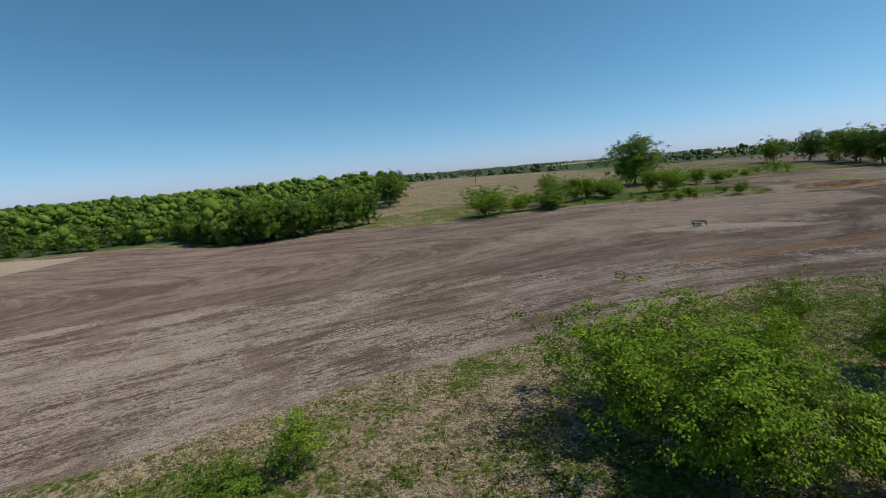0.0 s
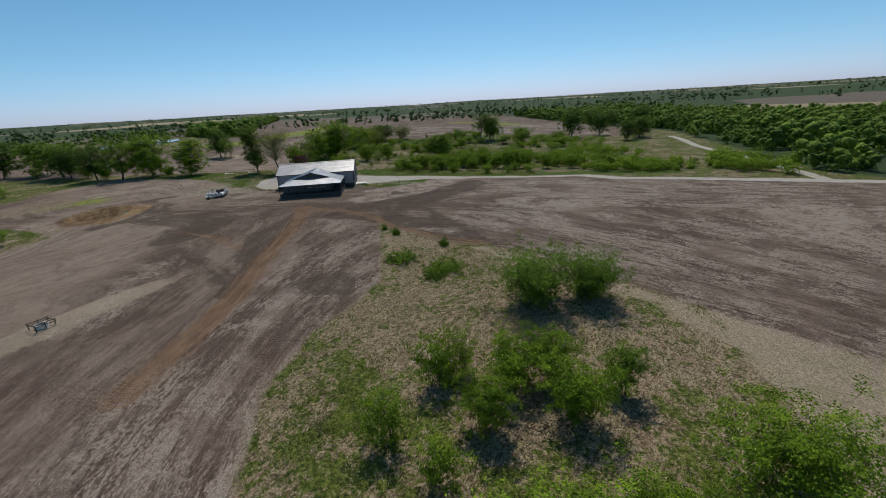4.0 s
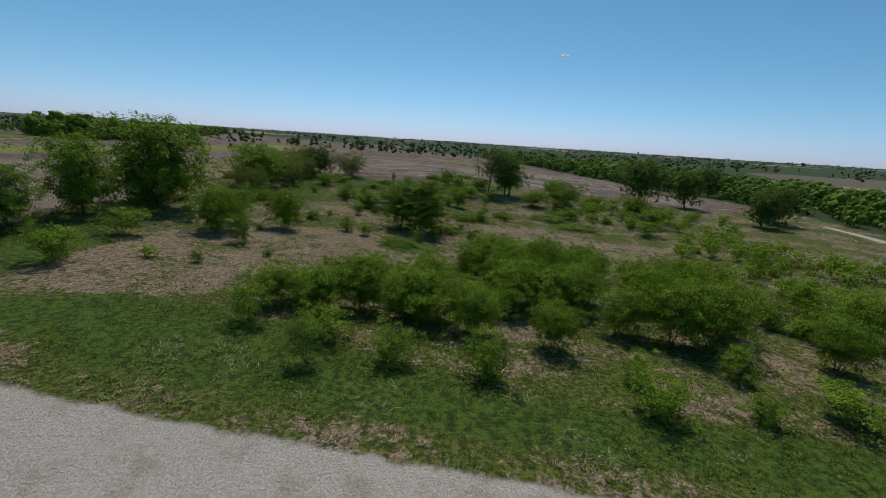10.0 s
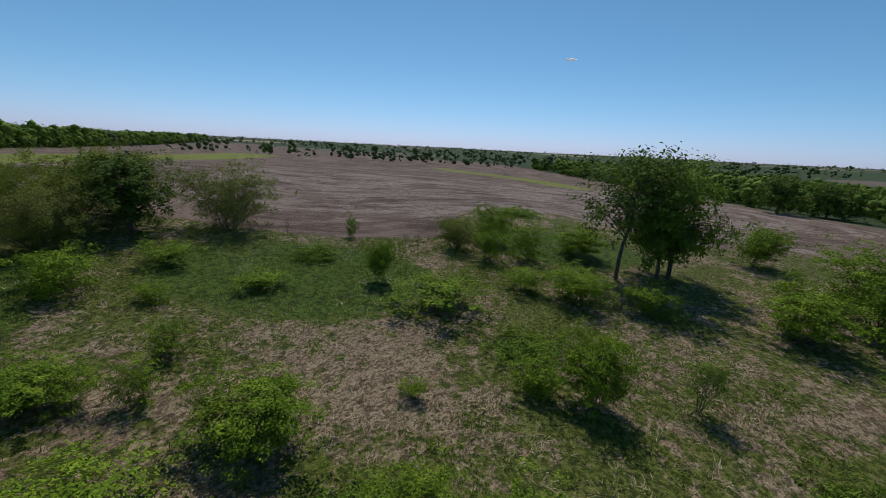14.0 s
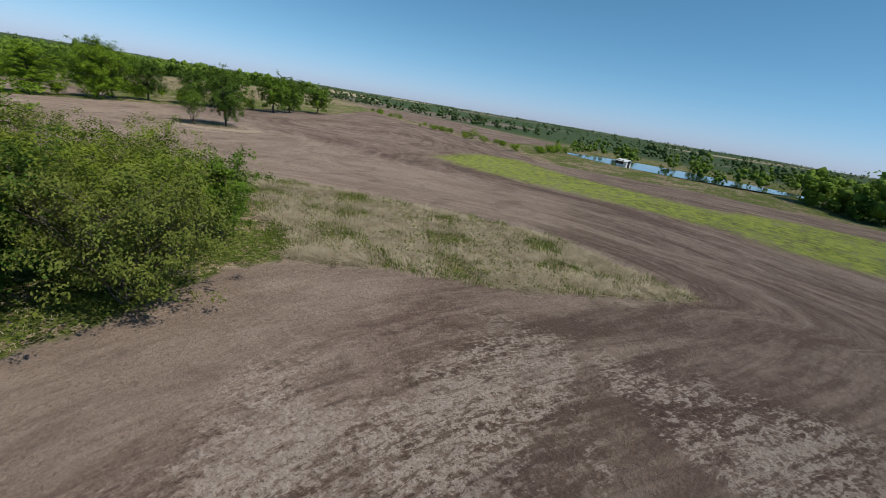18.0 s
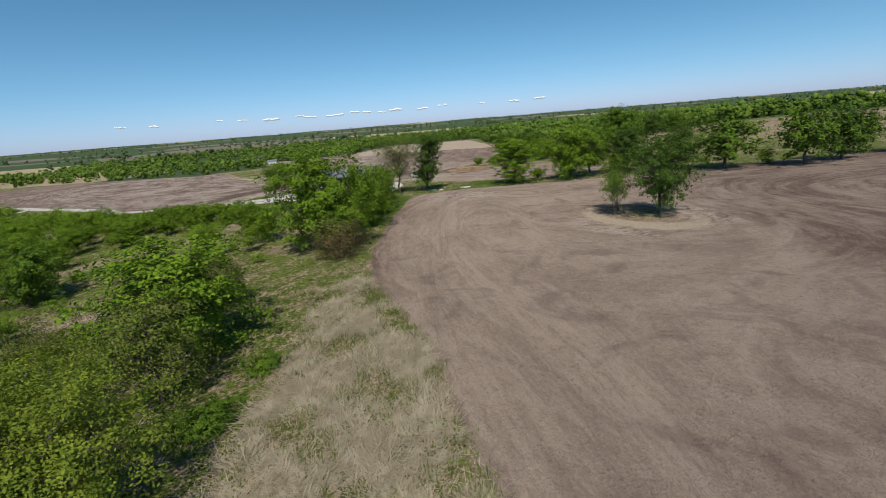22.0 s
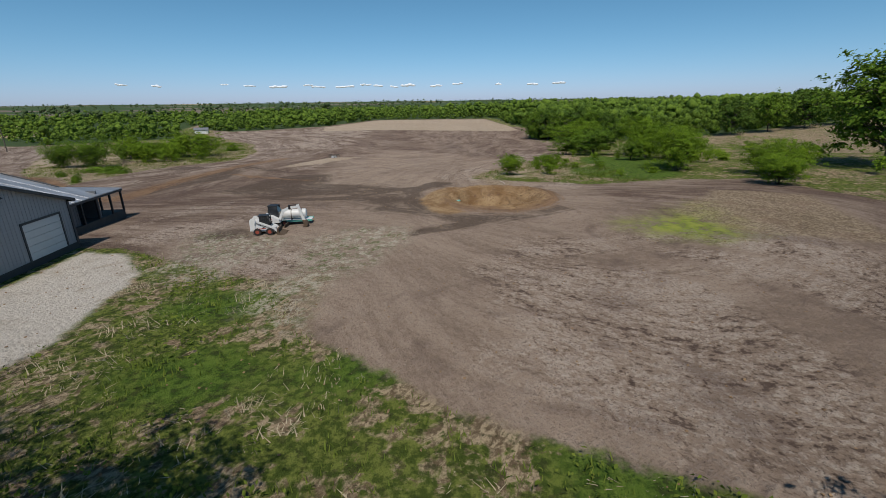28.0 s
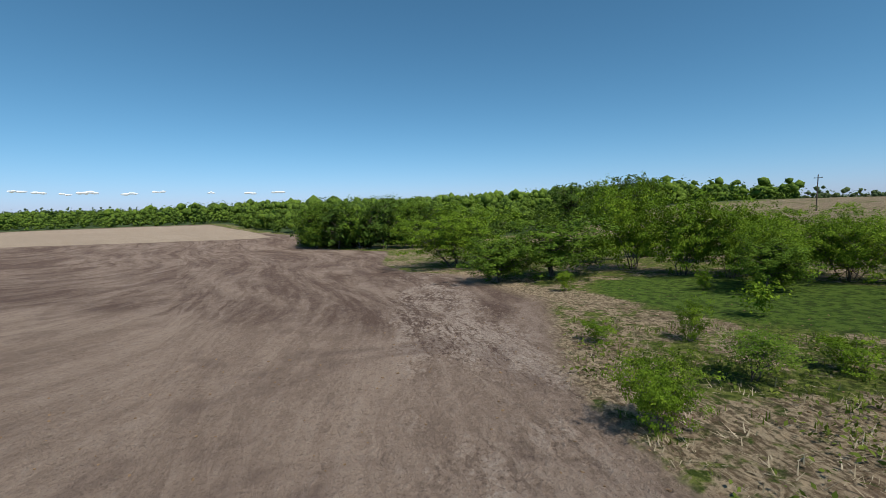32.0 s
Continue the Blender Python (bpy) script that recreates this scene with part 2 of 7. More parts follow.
# Outlines on the plan, in metres.
SOIL_WEST = [(-250, 95), (-191, 109), (-159, 124), (-126, 111), (-100, 118), (-88, 124), (-60, 111), (-46, 109), (-37, 112), (-18, 107), (-5, 96),
             (3, 93), (17, 88), (21, 95), (24, 104), (20, 115), (20, 126), (40, 129), (62, 129), (79, 122), (76, 105), (74, 95), (71, 88.5), (66, 81.6),
             (60, 77.6), (57, 71), (53, 62), (53, 58), (56, 40), (53, 33), (55.5, 29), (60.6, 22), (66, 22), (67, 5.6), (64.5, -19.6), (58, -26), (43, -64),
             (20, -120), (-60, -190), (-260, -130)]
BRUSH = [(19.2, 27), (11, 25), (-0.1, 22.9), (-5, 22.2), (-11, 23.4), (-17.5, 26.8), (-27, 28.2), (-37, 26), (-44, 22.8), (-51.5, 20.2), (-62.5, 17), (-71, 12.5), (-76, 9), (-90, 3), (-130, -36), (-220, -90),
         (-220, -150), (-60, -50), (-24.7, -24), (-20, -18.5), (-12.5, -12.6), (-4.2, -5.5), (-1.8, -3), (0.8, -0.1), (4, 3.8), (7.2, 7.9), (7.4, 13), (9.4, 16.5), (14, 21.2)]
CRUSTY = [(150, 78), (170, 86), (198, 92), (212, 95), (208, 112), (176, 118), (146, 125), (88, 125), (60, 128), (44, 104), (-10, 98), (-60, 62), (10, 62), (46, 74), (52, 66), (90, 76)]
YARD = [(45.5, 33.7), (49, 37), (51.4, 33.5), (53.4, 30.7), (60.4, 23.7), (66, 20), (68, 8), (63.4, 12.5), (58, 14.3), (50.7, 18.4), (47, 19.9), (42, 24), (38, 30), (36, 35), (40, 38)]
SOIL_EAST = [(88, 125), (87, 102), (86.6, 88), (88.8, 78), (93, 75), (112, 74), (135, 74), (150, 77), (166, 84.6), (190, 90.6), (200, 91.6), (212, 92),
             (225, 84), (214, 76), (206, 74), (199.5, 70), (198, 66), (199.7, 57.5), (198.6, 39.5), (199.8, 32), (203, 24), (207, 22), (221, 20), (228, 12),
             (230, 1.5), (215, -15), (212, -36), (203, -55), (197, -75), (230, -110), (330, -90), (600, -20), (800, 350), (552, 288), (372, 209), (293, 177), (255, 167), (230, 168),
             (192, 166), (172, 186), (130, 220), (50, 277), (84, 205), (84, 160)]
SOIL_NORTH = [(55, 284), (135, 227), (165, 200), (168, 240), (150, 360), (20, 420), (-30, 340)]
DRIVE = [(54, 60.5), (61, 61.5), (70, 48), (67.8, 43), (66, 43.5), (57, 41), (59.5, 37.7), (64.4, 30.1), (66, 23.1), (67.3, 5.6), (64.3, -19.6), (58, -26), (43, -64),
         (20, -115), (23.5, -117), (46.5, -66), (61.5, -28), (67.2, -22.3), (70.3, 5), (73, 26.6), (76.5, 47), (72, 56), (78, 65.5), (76, 69), (67, 70.5),
         (58.5, 68), (54.5, 64)]
HEDGE_STRIP = [(146, 75.5), (166, 84.6), (190, 90.6), (200, 91.6), (212, 92), (225, 84), (214, 76), (206, 74), (199, 70), (190, 76), (170, 74), (150, 72)]

WOOD_NW = [(-330, 60), (-240, 104), (-191, 113), (-159, 128), (-126, 117), (-103, 130), (-92, 150), (-90, 165), (-92, 190), (-100, 240), (-130, 330), (-400, 330)]
WOOD_N = [(-105, 250), (-98, 330), (-125, 420), (-260, 480), (-200, 330)]
WOOD_SE = [(40, -80), (62, -76), (110, -86), (170, -98), (215, -106), (276, -84), (520, -40), (560, -190), (300, -270), (70, -270), (10, -190), (28, -125)]
WOOD_E = [(256, 172), (293, 184), (372, 216), (552, 296), (840, 382), (840, 430), (540, 345), (360, 262), (285, 225), (250, 195)]
WOOD_W = [(-420, -140), (-215, -100), (-190, -60), (-205, -8), (-250, 16), (-250, 96), (-330, 88), (-420, 88)]
WOOD_SW = [(-128, -50), (-200, -100), (-400, -160), (-400, -330), (-100, -300), (-70, -75)]


def signed_distance(px, py, poly):
    """Metres to the outline, positive inside."""
    poly = np.array(poly, float)
    best = np.full(px.shape, 1e9)
    inside = np.zeros(px.shape, bool)
    for (ax, ay), (bx, by) in zip(poly, np.roll(poly, -1, 0)):
        ex, ey = bx - ax, by - ay
        t = np.clip(((px - ax) * ex + (py - ay) * ey) / (ex * ex + ey * ey), 0, 1)
        best = np.minimum(best, np.hypot(px - ax - t * ex, py - ay - t * ey))
        cross = ((ay > py) != (by > py)) & (px < (bx - ax) * (py - ay) / (by - ay + 1e-12) + ax)
        inside ^= cross
    return np.where(inside, best, -best)


def blob(px, py, x, y, a, b, turn=0.0):
    """About the metres to an ellipse's edge, positive inside."""
    c, s = math.cos(radians(turn)), math.sin(radians(turn))
    u, v = (px - x) * c + (py - y) * s, -(px - x) * s + (py - y) * c
    return (1 - np.hypot(u / a, v / b)) * min(a, b)


def blobs(px, py, rows):
    return np.maximum.reduce([blob(px, py, *r) for r in rows])


def stripe(px, py, points, half):
    """Metres inside a band along an open line."""
    best = np.full(px.shape, 1e9)
    for (ax, ay), (bx, by) in zip(points, points[1:]):
        ex, ey = bx - ax, by - ay
        t = np.clip(((px - ax) * ex + (py - ay) * ey) / (ex * ex + ey * ey), 0, 1)
        best = np.minimum(best, np.hypot(px - ax - t * ex, py - ay - t * ey))
    return half - best


def zones(px, py):
    """What lies where: signed metres inside each kind of ground."""
    west, east, brush = signed_distance(px, py, SOIL_WEST), signed_distance(px, py, SOIL_EAST), signed_distance(px, py, BRUSH)
    isle = blob(px, py, 129.5, 114, 4.5, 2.2, 25)
    soil = np.maximum(np.minimum(west, -brush), np.minimum(east, -isle))
    soil = np.maximum(soil, signed_distance(px, py, SOIL_NORTH))
    drive = signed_distance(px, py, DRIVE)
    road = stripe(px, py, [(46, -69), (64, -71.5), (104, -77.7), (130, -81), (162, -89), (178, -91)], 1.5)
    rim = 5.6 * (1 - np.hypot((px - PIT[0]) / 6.2, (py - PIT[1]) / 5.0))
    pit = np.maximum(rim + 1.0, stripe(px, py, [(26.5, 85.8), (29.6, 84.4), (33.5, 83.9), (37, 84.4), (41, 86.2)], 1.3))
    clay = np.maximum(rim + 2.4, stripe(px, py, [(33, 45.5), (21, 43.2), (12, 42), (2, 41), (-10, 39.5), (-28, 40)], 1.6))
    clay = np.maximum(clay, stripe(px, py, [(32, 43), (30, 36.5), (25, 29.3), (19.3, 25.4), (15, 20.4), (10.8, 15), (8.1, 9)], 1.0))
    clay = np.maximum(clay, stripe(px, py, [(33.8, 10.1), (28.3, 2), (24.5, -4.8), (21, -10.5), (17, -19.2)], -0.5))
    clay = np.maximum(clay, stripe(px, py, [(8, 47), (14, 55), (18, 64)], 0.5))
    dark = signed_distance(px, py, [(33, 64.8), (32, 73.5), (26.2, 77.9), (24.5, 81), (20.5, 82.9), (21.1, 86), (23, 86), (27, 82.6), (29, 82.1), (36.5, 83.2), (40.4, 85.2), (41.8, 87.5), (42.3, 92.3), (38.2, 97), (39.9, 98), (44.1, 92.5),
                                    (46.2, 89.5), (49.8, 83.9), (48.2, 85.4), (45.6, 87.4), (43.4, 84.6), (41.5, 80.6), (40.2, 77.4), (38.2, 78.6), (34.8, 75.6), (34.6, 68.7)])
    dark = np.maximum(dark, signed_distance(px, py, [(49.5, 66.2), (47.3, 68.6), (49.5, 70.5), (51.2, 67.8)]) - 0.2)
    dark = np.maximum(dark, rim + 1.9)
    swath = signed_distance(px, py, [(63.4, 8.3), (61.6, 11.6), (56.6, 14.4), (46.9, 20.5), (37.8, 29.4), (33.2, 35.5), (26.9, 39.5), (24, 39.6), (23, 33), (20, 27), (14.6, 22), (9.8, 17), (7.8, 13), (7.6, 8.3), (10.5, 8.1), (15.6, 9.8), (21.3, 13.6), (27.3, 17.6), (32.7, 19.3), (38.7, 16), (48.4, 9), (57, 5.2)])
    dark = np.maximum(dark, np.minimum(swath, -blob(px, py, 26, 20.3, 4.4, 1.9, 25)))
    dark = np.maximum(dark, signed_distance(px, py, [(4.6, 54.8), (2, 47.2), (-4.2, 40.6), (-9.7, 38.3), (-9.7, 42), (-6, 43), (-0.2, 49.6)]))
    dark = np.maximum(dark, signed_distance(px, py, [(-4.2, 32.7), (-2.3, 28.7), (-3.3, 25), (-9, 24.5), (-9.7, 25.9), (-8.9, 29.9), (-6.7, 34)]))
    dark = np.maximum(dark, signed_distance(px, py, [(25.7, 81.2), (30.8, 76.6), (33.4, 63.9), (27.1, 55.3), (15.6, 56.2), (10.4, 59.5), (9.1, 65.5), (20, 68)]) - 0.6)
    dark = np.maximum(dark, signed_distance(px, py, [(13.7, 49.6), (29.7, 46.5), (25.5, 42), (4.3, 40), (-5.9, 39.9), (2.1, 46.6)]) - 0.4)
    dark = np.maximum(dark, signed_distance(px, py, [(49.5, 30), (48.4, 27), (50, 24.6), (48, 25), (46, 23.5), (45, 26), (43.5, 29), (46, 29.5)]) - 0.2)
    dark = np.maximum(dark, signed_distance(px, py, [(206.8, 26), (215.8, 22.3), (226, 17), (229, 10), (225, 16), (209.6, 21)]))
    dark = np.maximum(dark, blob(px, py, 129, 114.5, 7.5, 4.0, 25) + 0.8)
    ring = np.minimum(blob(px, py, 131, 113.5, 15.0, 9.5, 25), -isle)
    pale = np.maximum(ring, 0 * px - 60)
    pale = np.maximum(pale, blobs(px, py, [(53, 25, 7, 10), (16, 32, 4, 6), (21, 33, 2, 5), (43, 63, 9, 5), (26, 69, 4, 2.5, 20), (56, 74, 5, 6, 30), (-5, 55, 14, 3, 10), (66, 100, 8, 10), (96, 88, 6, 8), (222, 8, 12, 26), (245, -35, 16, 22), (215, 62, 7, 8)]))
    chaffy = np.maximum(signed_distance(px, py, [(213, 71), (211, 58), (208, 46), (207, 30), (232, 2), (214, -36), (202, -70), (330, -90), (300, 50), (262, 80), (232, 72)]), signed_distance(px, py, [(-200, 30), (-60, 45), (10, 36), (22, 32), (30, 12), (64, 8), (62, -24), (40, -66), (0, -130), (-250, -130)]))
    chaffy = np.maximum(chaffy, stripe(px, py, [(24, 102), (16, 86), (-4, 93), (-40, 107)], 3.0))
    chaffy = np.maximum(chaffy, signed_distance(px, py, [(46, 112), (49.5, 100.1), (51.5, 92.4), (56.7, 88.8), (62.2, 89.8), (70, 93), (74, 104), (60, 116)]))
    pale = np.maximum(pale, chaffy)
    stubble = np.maximum(signed_distance(px, py, [(-165, 5), (-170, 40), (-168, 64), (-166, 96), (-165, 112), (-195, 108), (-245, 95), (-248, 20), (-200, -5)]), blob(px, py, -14.5, 56, 9, 1.9, -22) + 0.7)
    stubble = np.maximum(stubble, np.maximum(blob(px, py, -17.5, 57, 4, 2.4, -22), signed_distance(px, py, [(-168, 60), (-168, 61), (-167, 61)])))
    stubble = np.maximum(stubble, np.minimum(blob(px, py, 131, 114, 11.5, 7.0, 25) - 0.4, -blob(px, py, 129, 114.5, 7.8, 4.4, 25)) - 0.3)
    stubble = np.maximum(stubble, stripe(px, py, [(196, 63), (199, 69), (205, 73.2), (213, 76), (221, 79.5), (224.5, 84)], 0.1))
    stubble = np.maximum(stubble, stripe(px, py, [(150, 75.5), (167, 84.5), (184, 91), (199, 92.3), (211, 92.4), (219, 92)], -0.1))
    stubble = np.maximum(stubble, np.maximum(signed_distance(px, py, [(7, 8.2), (4, 4.2), (-4.2, -5.2), (-12, -12), (-13, -9), (-6, 0), (-2.5, 2.6), (0.5, 5), (6.4, 11)]), stripe(px, py, [(18, 25.6), (5.8, 23), (-0.1, 22), (-4.8, 21.3)], 0.5)) - 0.3)
    stubble = np.maximum(stubble, np.maximum(signed_distance(px, py, [(-13, -9), (-12.4, -12.4), (-24.5, -23.6), (-48, -40), (-46, -12), (-37, -12.5), (-22, -13)]), blobs(px, py, [(15, 95, 3.0, 1.6, -40), (7, 97, 4.5, 1.5, -20), (11.5, 92.6, 3, 0.9, -30)])) - 0.3)
    mottle = np.maximum(signed_distance(px, py, [(60, 70.5), (57.4, 67.8), (55.1, 68.3), (49, 65.7), (49.8, 71.5), (50.4, 74.9), (55.0, 74.0), (57.2, 73.3), (59.8, 72.9)]),
                        signed_distance(px, py, [(60.5, 75.6), (58.6, 77.8), (50.5, 76.2), (47.5, 79), (47.3, 82.7), (50.3, 83.9), (57.0, 81.8), (60.4, 80.5), (62.6, 80.3), (66, 81.2), (65.5, 78.8)]))
    mottle = np.maximum(mottle, stripe(px, py, [(60, 27), (63, 33), (64, 37)], 3.0))
    dry = np.maximum(signed_distance(px, py, HEDGE_STRIP), np.minimum(brush, 3.2 - brush))
    dry = np.maximum(dry, blobs(px, py, [(175, -20, 16, 5), (8, 100, 8, 5), (131, 113, 8, 6), (4, 96, 7, 3, -25), (-20, 109, 16, 2.5, -12), (-16, -8, 16, 5, 38), (-36, -14, 12, 8), (-5, 12, 9, 5, 20), (-50, 14, 10, 3, 25), ]))
    dry = np.maximum(dry, signed_distance(px, py, [(-84, 152), (-50, 162), (-19, 156), (30, 210), (15, 330), (-75, 330), (-95, 215)]))
    dry = np.maximum(dry, stripe(px, py, [(22, 92), (14, 90), (3, 94.5), (-5, 98), (-18, 108.5), (-38, 113)], 1.8))
    dry = np.maximum(dry, signed_distance(px, py, [(18.5, 26.4), (-5, 22), (-17, 26), (-34, 10), (-28, -20), (-10, -11), (9, 13)]))
    dry = np.maximum(dry, stripe(px, py, [(45, 281), (130, 223), (172, 189), (190, 170)], 2.5))
    dry = np.maximum(dry, signed_distance(px, py, [(41, 107), (29, 117), (34, 124), (52, 118), (49, 109)]))
    for outline in ([(88.6, 54), (98.7, 57.9), (114.2, 55.6), (127, 44.6), (133.9, 28.6), (121.5, 18.3), (110.5, 31.6), (105.3, 41.1), (93, 37), (89.8, 41.2)],
                    [(105, 47), (117, 43.4), (125, 35.7), (125, 23), (122.7, 13.2), (115.9, 14), (111, 22), (110, 33), (102.4, 34), (97, 33)], [(142.7, 48), (151, 41), (150.4, 32), (142, 31.4), (140, 42)],
                    [(123, 41.6), (124, 30), (119.5, 27), (117, 38)], [(139.4, 24), (140.5, 16), (132, 12.7), (127.4, 15), (128, 21.4), (131, 28)], [(150, 15.4), (144.3, -9), (142, -31), (129.6, -16.5), (132, -1), (138.6, 11)],
                    [(151, 48), (152, 39.4), (141, 32), (140, 38.8)], [(152, 16), (154.4, -7.6), (144, -2.3), (143, 13.7)], [(168, 34), (186, 30), (184, 20), (166, 24)], [(62, 74), (58, 79), (57, 80), (61, 80.5), (65, 81)]):
        dry = np.maximum(dry, signed_distance(px, py, outline))
    lush = blobs(px, py, [(63, 75.5, 2.0, 2.4, 15), (68, 85, 1.6, 3.0, 30), (73, 93, 3, 2.0), (96, 66, 18, 9), (186, 36, 9, 13), (205, 8, 8, 11), (80, 96, 4, 6), (10, 112, 9, 8), (-8, 118, 14, 8), (124, 23, 4.5, 5, 20), (69, 78, 2, 3)])
    for outline in ([(53.5, 33.7), (56, 33.3), (60.6, 32), (64.9, 29.4), (67.2, 23.4), (66.2, 20.3), (62.5, 22.5), (61.2, 23.9), (55.7, 29.6)],
                    [(85, 54.6), (90, 45), (89, 37), (84.6, 26), (79.6, 14), (78, 3), (76, -9), (73.7, -28), (66, -48), (63, -44), (68, -24), (71, -6), (74.5, 15.4), (78, 39)],
                    [(143, 58), (154.5, 61), (177, 57.5), (186, 60), (181, 54), (169, 47), (154, 48.5)], [(160, 52), (157, 44), (153, 47), (154, 51)]):
        lush = np.maximum(lush, signed_distance(px, py, outline))
    weedy = np.maximum(stripe(px, py, [(418, 26), (360, -17), (322, -26)], 9.0), signed_distance(px, py, [(45.3, 101.8), (42.4, 106.7), (37.5, 111.2), (41, 111.2), (49.5, 108.8), (50.7, 106.2), (49.6, 102.4)]))
    weedy = np.maximum(weedy, np.maximum(signed_distance(px, py, [(175, 136), (176, 156), (186, 158), (199, 147), (225, 138), (250, 137), (250, 121), (225, 121), (198, 126), (184, 131)]),
                       stripe(px, py, [(245, 129), (270, 129), (306, 137), (340, 143), (406, 152), (470, 160)], 17.0)) + 1.0)
    return {"soil": soil, "gravel": np.maximum(drive, road), "clay": clay, "dark": dark, "dry": dry, "lush": lush, "weedy": weedy, "pale": pale, "pit": pit, "stubble": stubble, "mottle": mottle, "yard": signed_distance(px, py, YARD), "crusty": np.maximum(signed_distance(px, py, CRUSTY), signed_distance(px, py, [(196, 56), (197.5, 65), (200.4, 70.9), (208.4, 75.5), (209, 66), (207, 50), (200, 48)]))}


def ground_material():
    n = Nodes("ground", 0.95, 0.0, 0.1)
    n.bsdf.inputs["Diffuse Roughness"].default_value = 0.55
    fine, mid, wide = n.noise(3.2, 5, 0.65), n.noise(0.45, 4), n.noise(0.06, 3)
    edge = n.math("SUBTRACT", n.noise(0.55, 5, 0.7), 0.5)

    def inside(name, amp=3.0, width=0.35):
        return n.ramp(n.math("ADD", n.attr(name), n.math("MULTIPLY", edge, amp)), -width, width)

    # worked soil: rows that follow the field's edge, pale crust and chaff on dark earth
    across = n.attr("rows")
    speck = n.noise(5.2, 6, 0.78)
    grit = n.noise(9.0, 4, 0.75)
    clump = n.noise(0.8, 5, 0.68)

    def along(name, a, b):
        return n.vec(n.math("MULTIPLY", n.attr(name), a), n.math("MULTIPLY", n.axis(0), b), n.math("MULTIPLY", n.axis(1), b))

    def total(*pairs):
        s = 0.0
        for v, k in pairs:
            s = n.math("ADD", n.math("MULTIPLY", v, k), s)
        return s

    fleck = n.noise(1.0, 3, 0.6, vector=along("rows", 3.0, 0.8), distortion=0.9)
    sliver = n.noise(1.0, 3, 0.6, vector=along("rows", 7.0, 2.3), distortion=0.7)
    streak = n.noise(1.0, 4, 0.66, vector=along("rows", 0.95, 0.10), distortion=0.8)
    broad = n.noise(1.0, 4, 0.6, vector=along("rows", 0.24, 0.05), distortion=0.6)
    drift = n.noise(0.055, 4, 0.58, distortion=1.6)
    damp = n.noise(0.10, 4, 0.6, distortion=2.2)
    pale = n.math("MULTIPLY", inside("pale", 7.0, 1.5), n.ramp(total((drift, 0.75), (broad, 0.25)), 0.40, 0.53))
    crumbs = n.noise(3.4, 3, 0.62)
    # smooth tilth in soft bands
    tone = n.ramp(total((streak, 0.4), (broad, 0.45), (clump, 0.2), (damp, 0.2)), 0.52, 0.74)
    earth = n.mix(tone, (0.140, 0.095, 0.073), (0.285, 0.215, 0.168))
    earth = n.mix(n.math("MULTIPLY", inside("crusty", 6.0, 3.0), 0.5), earth, (0.395, 0.305, 0.235))
    # pale crust and chaff in flecks along the rows, thick where the ground is chaffy
    thick = total((fleck, 0.46), (sliver, 0.40), (crumbs, 0.36), (streak, 0.32), (broad, 0.22), (pale, 0.055))
    crust = n.ramp(thick, 0.905, 0.955)
    earth = n.mix(n.math("MULTIPLY", crust, total((pale, 0.72), (0.2, 1.0))), earth, n.mix(n.ramp(speck, 0.4, 0.62), (0.325, 0.253, 0.205), (0.475, 0.40, 0.335)))
    gaps = n.ramp(thick, 0.865, 0.81)
    earth = n.mix(n.math("MULTIPLY", gaps, total((pale, 0.62), (0.18, 1.0))), earth, (0.078, 0.051, 0.042))
    earth = n.mix(n.math("MULTIPLY", n.ramp(grit, 0.45, 0.36), total((pale, 0.4), (0.35, 1.0))), earth, (0.07, 0.048, 0.037))
    earth = n.mix(n.math("MULTIPLY", n.ramp(grit, 0.58, 0.66), total((pale, 0.4), (0.25, 1.0))), earth, (0.43, 0.36, 0.30))
    earth = n.mix(n.math("MULTIPLY", n.ramp(total((damp, 0.8), (clump, 0.2)), 0.50, 0.66), 0.45), earth, (0.095, 0.061, 0.052))
    clod = n.math("MULTIPLY", n.ramp(n.voronoi(1.7, vector=n.scaled(1.0, 1.3, 1.0)), 0.24, 0.14), n.ramp(clump, 0.52, 0.42))
    earth = n.mix(n.math("MULTIPLY", clod, 0.3), earth, (0.06, 0.042, 0.032))
    # the trodden yard: a smooth pinkish crust with dark damp cracks
    crack = n.ramp(total((n.noise(0.7, 4, 0.62, vector=n.turned(-35, 1.0, 0.42, 1.0), distortion=0.8), 1.0)), 0.60, 0.64)
    crustland = n.mix(n.ramp(n.noise(0.35, 4, 0.6), 0.4, 0.62), (0.27, 0.20, 0.158), (0.42, 0.335, 0.280))
    crustland = n.mix(n.math("MULTIPLY", n.ramp(speck, 0.54, 0.68), 0.35), crustland, (0.16, 0.115, 0.09))
    crustland = n.mix(n.math("MULTIPLY", crack, 0.75), crustland, (0.10, 0.070, 0.054))
    earth = n.mix(n.math("MULTIPLY", inside("yard", 3.0, 0.6), 0.9), earth, crustland)
    wet = n.noise(1.0, 5, 0.68, vector=along("dark", 0.5, 0.11), distortion=0.7)
    soak = n.ramp(n.math("ADD", n.math("MINIMUM", n.attr("dark"), 0.9), total((wet, 8.0), (clump, 3.0))), 4.6, 6.5)
    earth = n.mix(n.math("MULTIPLY", soak, 0.76), earth, n.mix(n.ramp(speck, 0.38, 0.7), (0.062, 0.044, 0.033), (0.135, 0.098, 0.075)))
    drag = n.noise(1.0, 5, 0.68, vector=along("clay", 2.2, 0.16), distortion=0.5)
    rust = n.ramp(n.math("ADD", n.math("MINIMUM", n.attr("clay"), 0.9), total((drag, 5.0), (clump, 2.4))), 3.1, 4.5)
